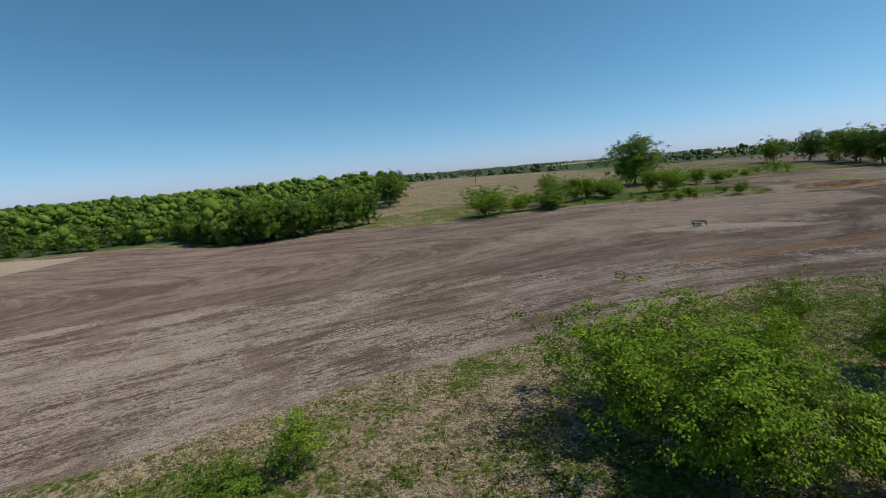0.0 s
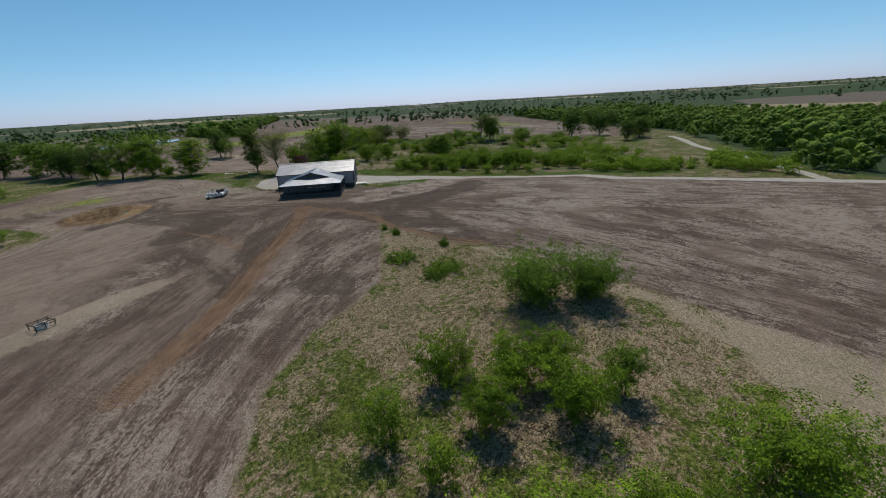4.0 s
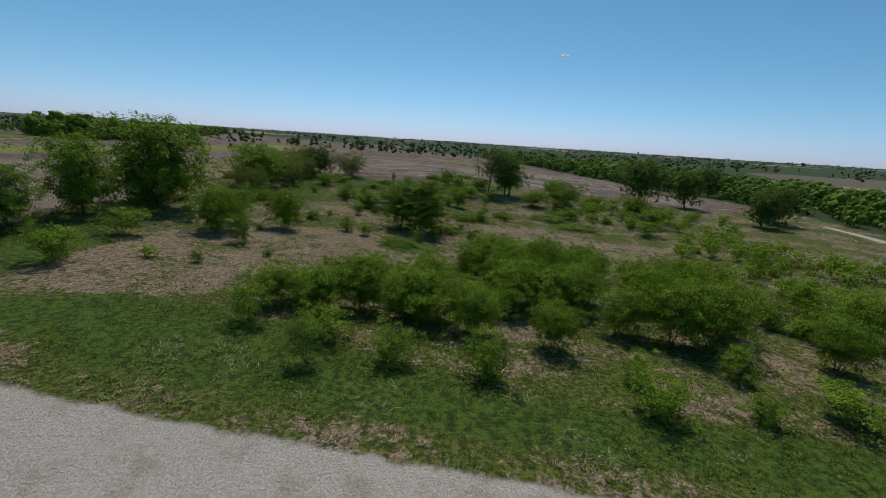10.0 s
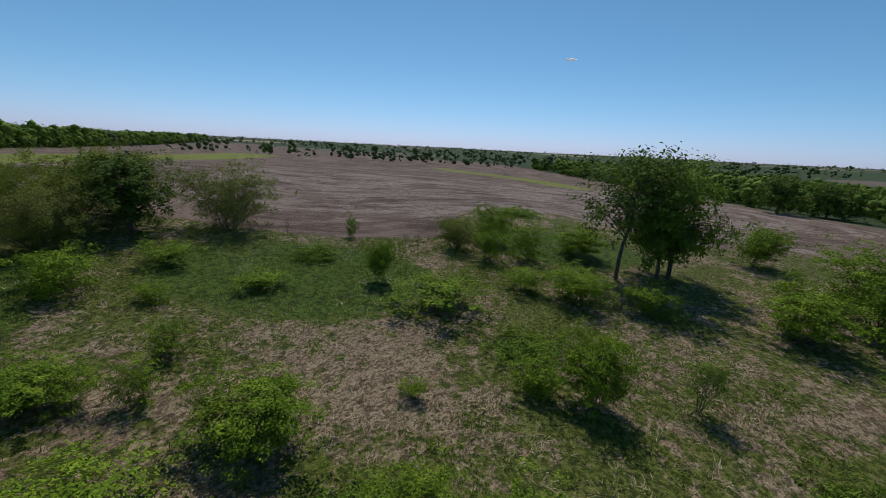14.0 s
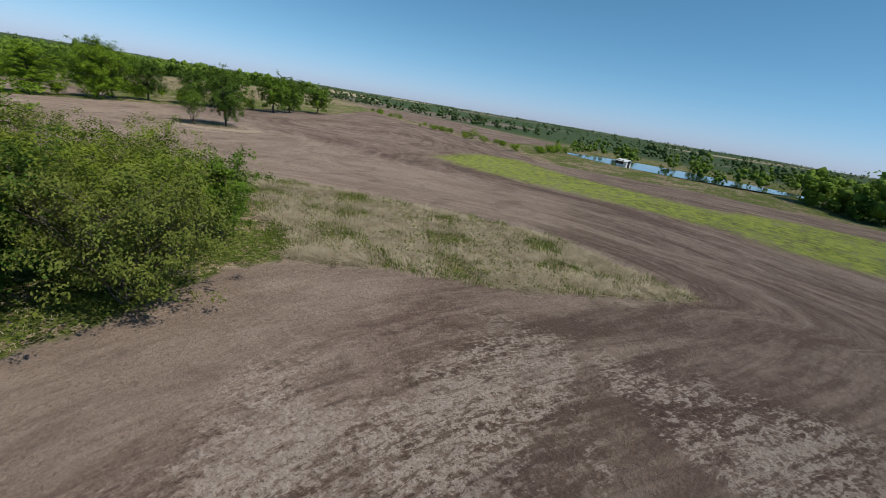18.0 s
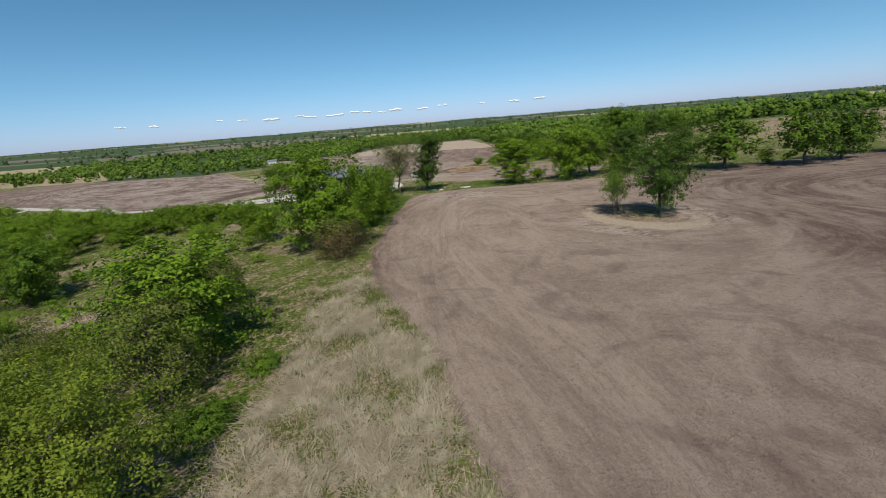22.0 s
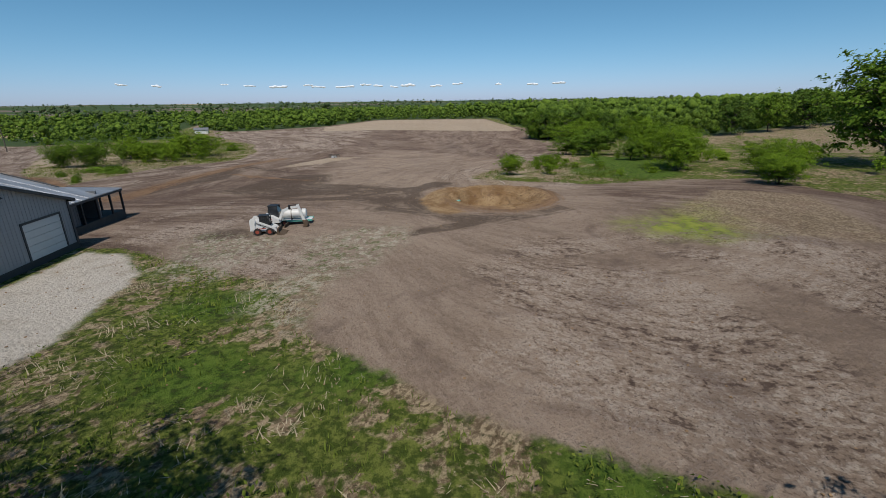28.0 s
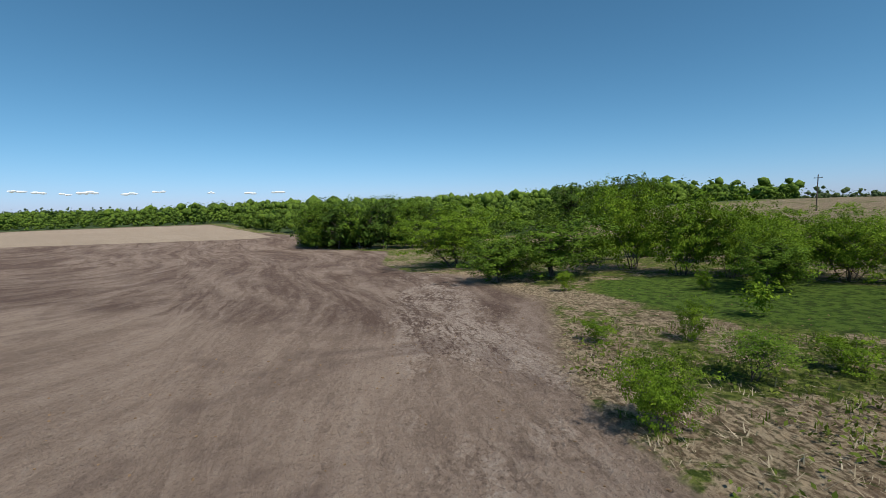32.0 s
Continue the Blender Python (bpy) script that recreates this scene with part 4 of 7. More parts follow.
LABELS = {
    "big_bright": ("tall deciduous tree with fresh yellow-green spring leaves", "tree"), "big_green": ("broad mid-green deciduous tree in spring leaf", "tree"),
    "big_dark": ("dense dark-green deciduous tree with wide crown", "tree"), "olive_bush": ("wide olive-green multi-stemmed bush along the hedge", "bush"),
    "willow_hedge": ("rounded many-stemmed bush with yellow-green young leaves", "bush"), "olive_tree": ("olive-green tree with thin half-open leaves", "tree"), "brown_bush": ("brownish budding bush with bare twigs", "bush"),
    "round_tree": ("small round-crowned green tree in rough pasture", "tree"), "cottonwood": ("large lone green tree rising over the shrubs", "tree"),
    "poplar": ("narrow upright green poplar beside the gravel", "tree"), "ash_sparse": ("thin tree with forked trunk and sparse leaves", "tree"),
    "walnut": ("bright green tree with branches down to the ground", "tree"), "thin_stems": ("clump of thin young stems with light leaves", "tree"),
    "shrub_a": ("bright green leafy shrub in rough grass", "shrub"), "shrub_b": ("green round shrub in rough grass", "shrub"),
    "shrub_c": ("tall bright green shrub in rough grass", "shrub"), "shrub_d": ("small low green shrub in dry grass", "shrub"),
    "thicket_big": ("large bright green many-stemmed thicket in the brush", "bush"), "thicket_mid": ("bright green thicket among dry grass", "bush"),
    "willow_bush": ("upright pale green willow-like bush with bare stems", "bush"), "twig_bush": ("wide twiggy olive-green bush with small young leaves", "bush"), "dead_bush": ("bare grey dead bush with tangled twigs", "bush"),
    "thin_tree": ("tall dark tree with a bare trunk and thin crown", "tree"), "weed_patch": ("low spreading patch of broad-leaved green brambles", "shrub"),
}


def plant(name, x, y, high, wide, turn=0.0, group=""):
    """A plant of the given height and width, in metres."""
    label, cat = LABELS[name]
    h, w = SIZES[name]
    ob = new(cat)
    ob.matrix_world = Matrix.Translation((x, y, gz(x, y))) @ pose(0, 0, 0, 0, 0, turn) @ Matrix.Diagonal((wide / w, wide / w, high / h, 1))
    wood, crown = KINDS["far_" + name if "far_" + name in KINDS and not near_path(x, y, 58) else name]
    for nm, me in (("trunk", wood), ("crown", crown)):
        new(nm, me).parent = ob
    return tagged(ob, label, cat, group)


# distant trees at the corner of the woodland
WOOD_CORNER = [
    ("big_dark", -118, 115, 10.5, 9.5), ("cottonwood", -112, 114, 11.0, 9.2), ("big_dark", -106, 118, 11.0, 10.0), ("big_green", -101, 122, 10.5, 9.4), ("big_dark", -96, 126, 11.5, 10.0),
    ("cottonwood", -90, 131, 10.5, 8.6), ("big_green", -109, 124, 11.5, 10.0), ("big_dark", -86, 136, 10.0, 9.0), ("big_dark", 172, -67.6, 9.0, 8.5), ("big_dark", 178.6, -75.6, 10.0, 9.0), ("big_dark", 186, -78, 9.5, 8.6),
    ("big_dark", 283, -78, 11, 12), ("big_dark", 281, -92, 10, 12), ("big_dark", 262, -106, 13, 13), ("big_dark", -84, 177, 12, 11), ("big_green", -83, 189, 12, 11), ("big_dark", -84, 201, 12.5, 11.5), ("big_green", -86, 214, 12, 11)]
# trees along the fence line and on the isle in the east field
FENCE_TREES = [
    ("ash_sparse", 82.5, 71.6, 13.2, 10.6), ("poplar", 83.7, 78.5, 13.4, 7.6), ("walnut", 83.2, 101, 10.6, 10.7), ("big_bright", 84.1, 114.6, 12.1, 11.7),
    ("big_green", 78.7, 121, 11.3, 11.5), ("big_green", 88.4, 149.4, 11.4, 14.8), ("shrub_c", 87.7, 159.5, 4.2, 4.4), ("big_green", 94.1, 163.5, 11.8, 12),
    ("big_dark", 90.6, 173.9, 11.6, 10.9), ("big_green", 87.9, 190.8, 10.2, 10.8), ("big_dark", 131.3, 116.8, 11.0, 9.0), ("thin_stems", 126.5, 112.3, 7.6, 5.4),
    ("thin_stems", 128.5, 110.9, 6.5, 4.2), ("big_dark", 79.5, 130, 10.5, 9.5), ("big_dark", 83, 142, 10, 9), ("thicket_mid", 81, 107, 3, 4), ("thicket_mid", 80, 127, 4, 5),
    ("thicket_mid", 84, 137, 4, 5), ("big_green", 82, 184, 9, 8),]
# the hedge between the pasture and the east field
HEDGE_A = [
    ("big_bright", 128.5, 65.8, 13.8, 14.5), ("thicket_big", 130.5, 68.5, 8.0, 9.5), ("brown_bush", 136.6, 69.4, 5.4, 8.2), ("big_bright", 117.5, 69.5, 10.5, 9), ("big_bright", 163.5, 63.2, 9.4, 12.4), ("olive_tree", 171.5, 66.8, 7.2, 7.4),
    ("willow_hedge", 182.5, 69.4, 7.0, 9.6), ("willow_hedge", 192.5, 62, 7.2, 10.4), ("willow_hedge", 176, 61.5, 6.2, 8.6), ("olive_bush", 150.5, 59.5, 6.0, 8.0),
    ("thicket_mid", 93, 68.7, 7.5, 6.5), ("olive_tree", 97.8, 69.0, 5.6, 7.2), ("big_green", 105.5, 69.5, 8, 8), ("thicket_big", 189.5, 68.5, 5.2, 5.2),
    ("olive_bush", 170.8, 57, 6.0, 7.5), ("twig_bush", 184.5, 58, 6.0, 8.5), ("walnut", 138.2, 22.4, 9.4, 9.6), ("thicket_mid", 119.8, 51.3, 6.4, 8.0),]
# low growth along the foot of the hedge
HEDGE_B = [
    ("thicket_mid", 189, 72, 3.0, 4.4), ("thicket_mid", 108, 72, 4.2, 4.6), ("weed_patch", 174.5, 71.6, 1.2, 4.0), ("weed_patch", 168, 72.4, 1.2, 3.2),]
# the brush wedge at the start
BRUSH_PLANTS_A = [
    ("thicket_big", -46.9, 8, 6.6, 10.8), ("thicket_big", -45.1, 2.3, 6.6, 9.1), ("thicket_big", -38, -7.7, 6.6, 8.6), ("shrub_c", -41.3, -9.1, 2.1, 2.4),
    ("thin_stems", -40.6, -2.2, 4.4, 3), ("dead_bush", -52.4, 5.8, 1.7, 3.3), ("shrub_b", -26.5, 13.3, 4.6, 3.7), ("shrub_a", -26.9, 6.9, 4.6, 5), ("thicket_mid", -29.9, 2.8, 4.6, 5.5),
    ("round_tree", -27.6, -1.6, 4.1, 3.2), ("shrub_c", -32.4, 16.3, 4.6, 4.1), ("shrub_c", -25, 11.2, 4.2, 3.8), ("thicket_mid", -26.8, 4, 4.6, 5.2), ("dead_bush", -31.7, 21.7, 1.7, 3.2),
    ("dead_bush", -17.8, 6.3, 1.7, 6.4), ("dead_bush", -15, 9.1, 1.7, 3.1), ("weed_patch", 2, 20.5, 1.1, 4.7), ("weed_patch", -1.4, 13.8, 1.1, 5), ("weed_patch", -4.2, 15, 1.1, 3.1),
    ("shrub_c", -66.3, 5.8, 3.3, 3.7), ("weed_patch", -69.7, 4.5, 1.1, 4.4), ("weed_patch", 13.3, 22.8, 1.1, 1.5), ("weed_patch", 16.1, 25.3, 1, 1), ("weed_patch", 7.4, 14.5, 1.1, 1.6),]
# the brush wedge at the start
BRUSH_PLANTS_B = [
    ("willow_bush", -12.5, 3.5, 6, 8.2), ("willow_bush", -11.5, -2.8, 5.2, 7),]
# rough grass and bushes north of the west field
NORTH_PASTURE_A = [
    ("cottonwood", 9.8, 150.8, 16, 17), ("thicket_mid", -18.6, 124.2, 6.9, 8.2), ("thicket_mid", -25.2, 126.4, 8.6, 8.2), ("thicket_mid", -10, 123, 4.8, 5.9),
    ("thicket_mid", -14.7, 125, 6.1, 5.9), ("thicket_mid", 10, 120.3, 5.3, 8), ("thicket_mid", 4, 123.7, 6.6, 8), ("thicket_mid", 25.2, 126, 3.7, 6.2),
    ("thicket_mid", 20.8, 128.9, 4.6, 6.2), ("thicket_big", -46.7, 116.7, 8, 15.3),
    ("thicket_mid", 12.2, 94.2, 2.8, 4.1), ("thicket_mid", 4.6, 102, 2.4, 3.4), ("shrub_a", 12.4, 100.3, 1.9, 2.8), ("shrub_b", 4.7, 99.1, 1.7, 1.9), ("round_tree", -29.2, 110.7, 4.1, 7.2),
    ("big_green", -28.2, 117.2, 6.1, 11), ("round_tree", -23.5, 136.3, 3.4, 4.3), ("thicket_mid", -1.2, 95.6, 2, 2.4), ("thin_stems", -1.9, 101.5, 1.9, 2.8),
    ("shrub_c", -5.7, 104.5, 2, 1.8), ("shrub_a", -8.3, 101, 1.1, 1.6),]
# rough grass and bushes north of the west field
NORTH_PASTURE_B = [
    ("shrub_b", -13, 117.9, 1.6, 1.3), ("thicket_big", -12.9, 129.3, 5.3, 8.4), ("thicket_big", -7.7, 127.7, 5.2, 7.7), ("thicket_mid", -37.7, 117.1, 3.7, 6.2),
    ("thicket_mid", -33.6, 129.3, 3.2, 5.8), ("shrub_a", -19.9, 110.5, 1.7, 1.4), ("shrub_b", -32.6, 139.3, 3.1, 7), ("round_tree", -9.6, 119.6, 3.6, 4.6),
    ("thicket_big", 15.1, 130.3, 4.5, 8.3),]
# the far end of the pasture
FAR_PASTURE_A = [
    ("round_tree", 192.7, 69.9, 6.1, 5.5), ("thin_tree", 194.2, 3.7, 13.5, 10.9), ("big_green", 195.8, -2.9, 12.1, 10.4), ("big_dark", 202, -46.8, 14.1, 12),
    ("shrub_a", 178.1, 50.9, 2.8, 4.6), ("shrub_a", 184.4, 47.2, 2.1, 4.6), ("thicket_mid", 186.3, 28.9, 3.7, 3), ("shrub_a", 196, 17.6, 3.6, 4.1), ("shrub_c", 197.7, 12.6, 4.7, 5.1),
    ("thicket_mid", 200.5, 6.7, 3.5, 7.8), ("thicket_mid", 186.6, 9.8, 3.2, 6.3), ("shrub_a", 187.7, 14.8, 2.3, 4.3), ("shrub_a", 181.4, 23, 2.7, 7.7), ("shrub_a", 184.7, 3.9, 2.8, 4.8),
    ("thin_stems", 170.6, 7.3, 3.5, 3), ("thicket_mid", 169.6, 13.9, 4.3, 4.8), ("shrub_b", 171, 16.6, 2.3, 3.5), ("thicket_mid", 181.6, -7, 4.2, 8.3),
    ("thicket_big", 185.8, -17.7, 7.1, 11.3), ("thicket_mid", 204.1, -17.9, 4.9, 7.4), ("shrub_a", 190.6, -29, 3.3, 5.4), ("thicket_mid", 164.4, 42.3, 2, 4.9),
    ("shrub_a", 165.4, 40.1, 1.8, 2.5), ("shrub_c", 166.2, 37.2, 2.5, 2.6),]
# the far end of the pasture
FAR_PASTURE_B = [
    ("thicket_mid", 155.3, 34.5, 3.5, 6.5), ("thicket_mid", 163.4, 30.9, 3.1, 5.9), ("thicket_mid", 159.7, 22.9, 2.9, 4), ("thicket_mid", 157.4, 20.3, 3.7, 3.4),
    ("shrub_c", 155.3, 25.9, 1.6, 3.3), ("shrub_c", 156, 9.1, 2.6, 3.6), ("weed_patch", 155.6, 31.1, 1.1, 4.4), ("weed_patch", 154.1, 13, 1.1, 4), ("weed_patch", 163.2, 3.6, 1.1, 4.4),
    ("weed_patch", 174, -14, 1.1, 8.1), ("weed_patch", 165.7, -9.1, 1.1, 9.6), ("shrub_b", 176.8, -23.4, 3.1, 3.5), ("olive_bush", 189.6, 62.4, 3, 5.2), ("shrub_a", 181.8, 37.7, 1.4, 4.3),
    ("weed_patch", 160.2, 25.6, 1.1, 5), ("weed_patch", 176.2, 16.7, 1.1, 5.5), ("twig_bush", 197.5, 47.5, 7.2, 10.4), ("twig_bush", 198.4, 60.6, 7.2, 9.4),
    ("shrub_c", 199.6, 34.2, 2.7, 1.8), ("twig_bush", 198.7, 21.1, 3.7, 5.1), ("thicket_big", 203.3, 16.7, 4.6, 5.4), ("thicket_mid", 204.6, 21.8, 2, 3.2),
    ("dead_bush", 198.3, 31.4, 0.8, 0.5), ("dead_bush", 199.1, 27.4, 1.4, 1.2),]
# the far end of the pasture
FAR_PASTURE_C = [
    ("dead_bush", 197.7, 25.8, 2, 1.2), ("weed_patch", 190.5, 35.9, 1.1, 4.3), ("dead_bush", 198.4, 41.3, 1.9, 0.8), ("weed_patch", 225.4, 9.8, 1.1, 7.8),
    ("big_dark", 201.9, -62.6, 12, 10.5), ("big_green", 195.5, -1.5, 12, 8.6), ("big_dark", 192.5, 55.5, 7.8, 9.5),]
# the middle of the pasture
MID_PASTURE_A = [
    ("round_tree", 139.2, 26.2, 8.6, 7.8), ("shrub_c", 160.7, 41.1, 3.5, 3.2), ("shrub_c", 159.5, 19.1, 3.4, 4), ("thicket_mid", 175.9, -35.5, 5.6, 7.4), ("shrub_a", 164.6, -34.7, 4.8, 7.3),
    ("shrub_a", 153.4, -28.8, 3.3, 6.8), ("shrub_c", 130.5, 34.8, 2.9, 3.5), ("shrub_a", 138.6, 48.1, 2.6, 3.9), ("shrub_a", 132.2, 44.1, 1.4, 4), ("shrub_d", 136.1, 42.4, 1.4, 2.8),
    ("shrub_c", 129.5, 22.2, 2.3, 2.5), ("shrub_b", 131.2, 19.8, 2.2, 1.8), ("thicket_mid", 125.4, 7.8, 2.9, 4.9), ("thicket_mid", 122.4, 4.7, 2.8, 4.6),
    ("thicket_mid", 122.9, -2.9, 2.2, 5.2), ("weed_patch", 124, 0.4, 1.1, 6.8), ("shrub_b", 147.9, 55.6, 2.5, 3.6), ("shrub_d", 135.2, 12.5, 2.1, 2.6), ("shrub_b", 172.1, -22, 3.8, 5.3),
    ("weed_patch", 124.2, 24.9, 1.1, 5.9), ("weed_patch", 140.5, 16.9, 1.1, 6.5), ("shrub_b", 176, 49.6, 3.1, 4), ("weed_patch", 157.4, 12.7, 1.1, 7.5), ("weed_patch", 157.4, -14, 1.1, 9.6),]
# the middle of the pasture
MID_PASTURE_B = [
    ("shrub_a", 159.6, 35.5, 1.9, 4.8), ("shrub_b", 167.6, -14.9, 2.9, 5.4),]
# the shrub belt beside the drive
DRIVE_SHRUBS_A = [
    ("shrub_a", 86.8, 33.3, 2.9, 3.5), ("thicket_mid", 91.5, 33.8, 3.4, 5), ("thicket_mid", 91.2, 29.8, 4.1, 6), ("thicket_mid", 92.4, 25.5, 4.7, 5.6), ("thicket_mid", 91.7, 22, 4.7, 6.1),
    ("shrub_c", 82.3, 22.1, 2.9, 3.5), ("thin_stems", 81.1, 27, 3.1, 3), ("shrub_a", 90.1, 19.2, 3.7, 4.9), ("shrub_b", 81.5, 15.5, 2.9, 3.6), ("thicket_mid", 90, 15.8, 4.5, 5.8),
    ("thicket_mid", 103.7, 12.9, 5.3, 6.9), ("thicket_mid", 119.8, 6.8, 3.4, 5.5), ("thicket_mid", 120.5, 11.5, 4.2, 5.5), ("thicket_mid", 96.7, 8.4, 4.5, 6.3),
    ("thicket_mid", 112.1, -1.3, 4, 5.6), ("thicket_mid", 113.5, 3.4, 4.9, 5.6), ("thicket_mid", 92.7, 2.1, 4.6, 6.3), ("shrub_c", 112.4, -7, 3.9, 7.3),
    ("thicket_mid", 90.5, -1.9, 5.8, 6.5), ("thicket_mid", 90.2, -5.8, 5.6, 7.4), ("shrub_c", 84.1, -3.7, 2.7, 3.4), ("shrub_a", 78.4, 5, 2.4, 4), ("shrub_c", 113.8, -21.5, 3.9, 4.8),
    ("shrub_b", 98.1, -15.9, 3.2, 4.2),]
# the shrub belt beside the drive
DRIVE_SHRUBS_B = [
    ("shrub_c", 103.5, -23.9, 4.6, 4.7), ("thicket_mid", 87.8, -14.7, 4.6, 5.2), ("shrub_a", 78.9, -8, 2.5, 5), ("shrub_b", 78.6, -1.5, 1.8, 2.5), ("shrub_b", 122.6, -32.1, 3.5, 3.8),
    ("thicket_mid", 115.2, 50, 4.8, 4.5), ("shrub_c", 112.8, 44.8, 4.6, 3.8), ("thicket_mid", 125, 43.3, 6, 6.2), ("shrub_a", 124.9, 50.7, 3.8, 4.4), ("thicket_mid", 107.1, 15.4, 3.4, 5.8),
    ("thicket_mid", 109.9, 4.5, 5.8, 5.9), ("weed_patch", 98.2, 28.3, 1.1, 6.5), ("weed_patch", 97.4, 32.2, 1.1, 3.4), ("thicket_mid", 111.4, -16, 3.5, 6.3),
    ("shrub_d", 107.9, 23.4, 1.1, 2.5), ("shrub_b", 120.9, -20.9, 2.4, 3), ("shrub_b", 136.2, -41.9, 2.9, 4), ("weed_patch", 105.1, 19.2, 1.1, 4.2), ("thicket_mid", 96.6, 16.8, 2.8, 5.1),
    ("thicket_mid", 95.8, 22.3, 3.1, 4.6), ("thicket_mid", 94.3, 30.5, 2.4, 4.9), ("shrub_a", 109.1, 58.2, 3.4, 5.5), ("shrub_a", 96.2, 56.1, 3.7, 5.1), ("shrub_b", 85.6, 26.9, 2.5, 4),]
# the shrub belt beside the drive
DRIVE_SHRUBS_C = [
    ("shrub_c", 81.6, 4.6, 2.6, 3), ("shrub_c", 92.7, -18.8, 5.2, 4.9), ("thicket_mid", 81.4, -31.1, 4.2, 8), ("thicket_mid", 92.8, -32.7, 5.4, 7.3),]
BELT_FILL = [
    ("thicket_mid", 93.5, 20, 4.6, 5.4), ("thicket_mid", 95.5, 12.5, 4.8, 5.8), ("thicket_mid", 99.5, 10.5, 5, 6), ("thicket_mid", 97.5, 4, 5, 6), ("thicket_mid", 94, -9.5, 5, 6), ("thicket_mid", 100.5, -3, 5, 6.5), ("thicket_mid", 105, -10, 5, 6.5),
    ("thicket_mid", 100, 20.5, 4.2, 5), ("thicket_mid", 98.5, 26, 3.8, 4.6), ("thicket_mid", 86.5, -22, 4.6, 6), ("thicket_mid", 95, -24, 5, 6), ("thicket_mid", 116, -3, 4.4, 6), ("thicket_mid", 102, 1.5, 4.6, 5.6), ("thicket_mid", 88, 9, 4, 4.6),
    ("thicket_mid", -41.5, 5, 5.2, 5.6), ("thicket_mid", -39.5, 0.5, 4.2, 4.6), ("thicket_mid", -32, 9.5, 4.4, 4.6), ("shrub_c", -36, 13, 3.8, 3.6), ("shrub_c", -23.5, 7.5, 3.6, 3.2)]
TREES = BELT_FILL + WOOD_CORNER + FENCE_TREES + HEDGE_A + HEDGE_B + BRUSH_PLANTS_A + BRUSH_PLANTS_B + NORTH_PASTURE_A + NORTH_PASTURE_B + FAR_PASTURE_A + FAR_PASTURE_B + FAR_PASTURE_C + MID_PASTURE_A + MID_PASTURE_B + DRIVE_SHRUBS_A + DRIVE_SHRUBS_B + DRIVE_SHRUBS_C
rng = np.random.default_rng(7)
for name, x, y, high, wide in TREES:
    plant(name, x, y, high, wide, rng.uniform(0, 360), "shrubs" if "shrub" in name or name == "weed_patch" else "trees and bushes")


FAR_SHRUBS = [plant_meshes(s, h, w, 0.05, 28, 4, 5, 0.20, 0.26, 0.05, LEAF_GREEN, stems=4, lean=0.6, only_leaves=True)
              for s, h, w in ((71, 3.0, 3.6), (72, 2.4, 3.0), (73, 3.6, 3.6), (74, 1.7, 2.3))]


def scatter_shrubs():
    """Shrubs through the rough pasture: a dense band by the drive, thinner beyond."""
    far = []
    placed = [(x, y) for _, x, y, _, _ in TREES]
    names = ["shrub_a", "shrub_b", "shrub_c", "shrub_d"]
    areas = [  # count, outline, scale range, least gap
        (46, [(118, -16), (109, -27), (92, -44), (77, -56), (66, -50), (70, -30), (84, -18)], (0.6, 1.15), 2.4),
        (30, [(72, -26), (84, -24), (88, -30), (80, -52), (66, -48)], (0.5, 0.9), 2.0),
        (60, [(110, -14), (150, -34), (194, -30), (180, -56), (110, -52)], (0.5, 1.15), 3.0),
        (26, [(98, 55), (150, 60), (186, 50), (190, 2), (98, 4)], (0.35, 0.6), 3.6),
        (16, [(160, -18), (192, -10), (188, -34), (160, -36)], (0.7, 1.1), 2.6),
        (30, [(-50, 118), (-20, 118), (10, 132), (30, 136), (62, 134), (62, 156), (-10, 152), (-45, 140)], (0.6, 1.1), 3.4),
        (9, [(-15, 106), (0, 100), (20, 108), (10, 120), (-10, 122)], (0.3, 0.55), 3.0),
        (36, [(52, -66), (66, -57), (76, -58), (95, -71), (92, -76), (60, -70)], (0.7, 1.25), 2.2),
        (7, [(176, 186), (184, 206), (192, 196), (186, 184)], (0.6, 1.1), 2.5),
        (24, [(60, 280), (130, 226), (172, 191), (184, 178), (178, 172), (126, 217), (52, 274)], (0.5, 1.0), 4.0)]
    for count, outline, (lo, hi), gap in areas:
        o = np.array(outline)
        tries = 0
        while count and tries < 3000:
            tries += 1
            x, y = rng.uniform(o[:, 0].min(), o[:, 0].max()), rng.uniform(o[:, 1].min(), o[:, 1].max())
            if signed_distance(np.array([x]), np.array([y]), outline)[0] < 0 or any((x - a) ** 2 + (y - b) ** 2 < gap * gap for a, b in placed):
                continue
            placed.append((x, y))
            name, size, turn, tall = names[rng.integers(4)], rng.uniform(lo, hi), rng.uniform(0, 2 * math.pi), rng.uniform(0.85, 1.15)
            if near_path(x, y, 30):
                plant(name, x, y, SIZES[name][0] * size * tall, SIZES[name][1] * size, math.degrees(turn), "shrubs")
            else:       # far ones stand as one mass
                q = FAR_SHRUBS[names.index(name)]
                c, s = math.cos(turn) * size, math.sin(turn) * size
                far.append(np.stack([x + c * q[..., 0] - s * q[..., 1], y + s * q[..., 0] + c * q[..., 1], gz(x, y) + size * tall * q[..., 2]], -1))
            count -= 1
    tagged(new("far_shrubs", quads_mesh("far_shrubs", np.concatenate(far), LEAF_BRIGHT)), "green shrubs scattered far over the rough pasture", "shrubs", kind="stuff")


scatter_shrubs()


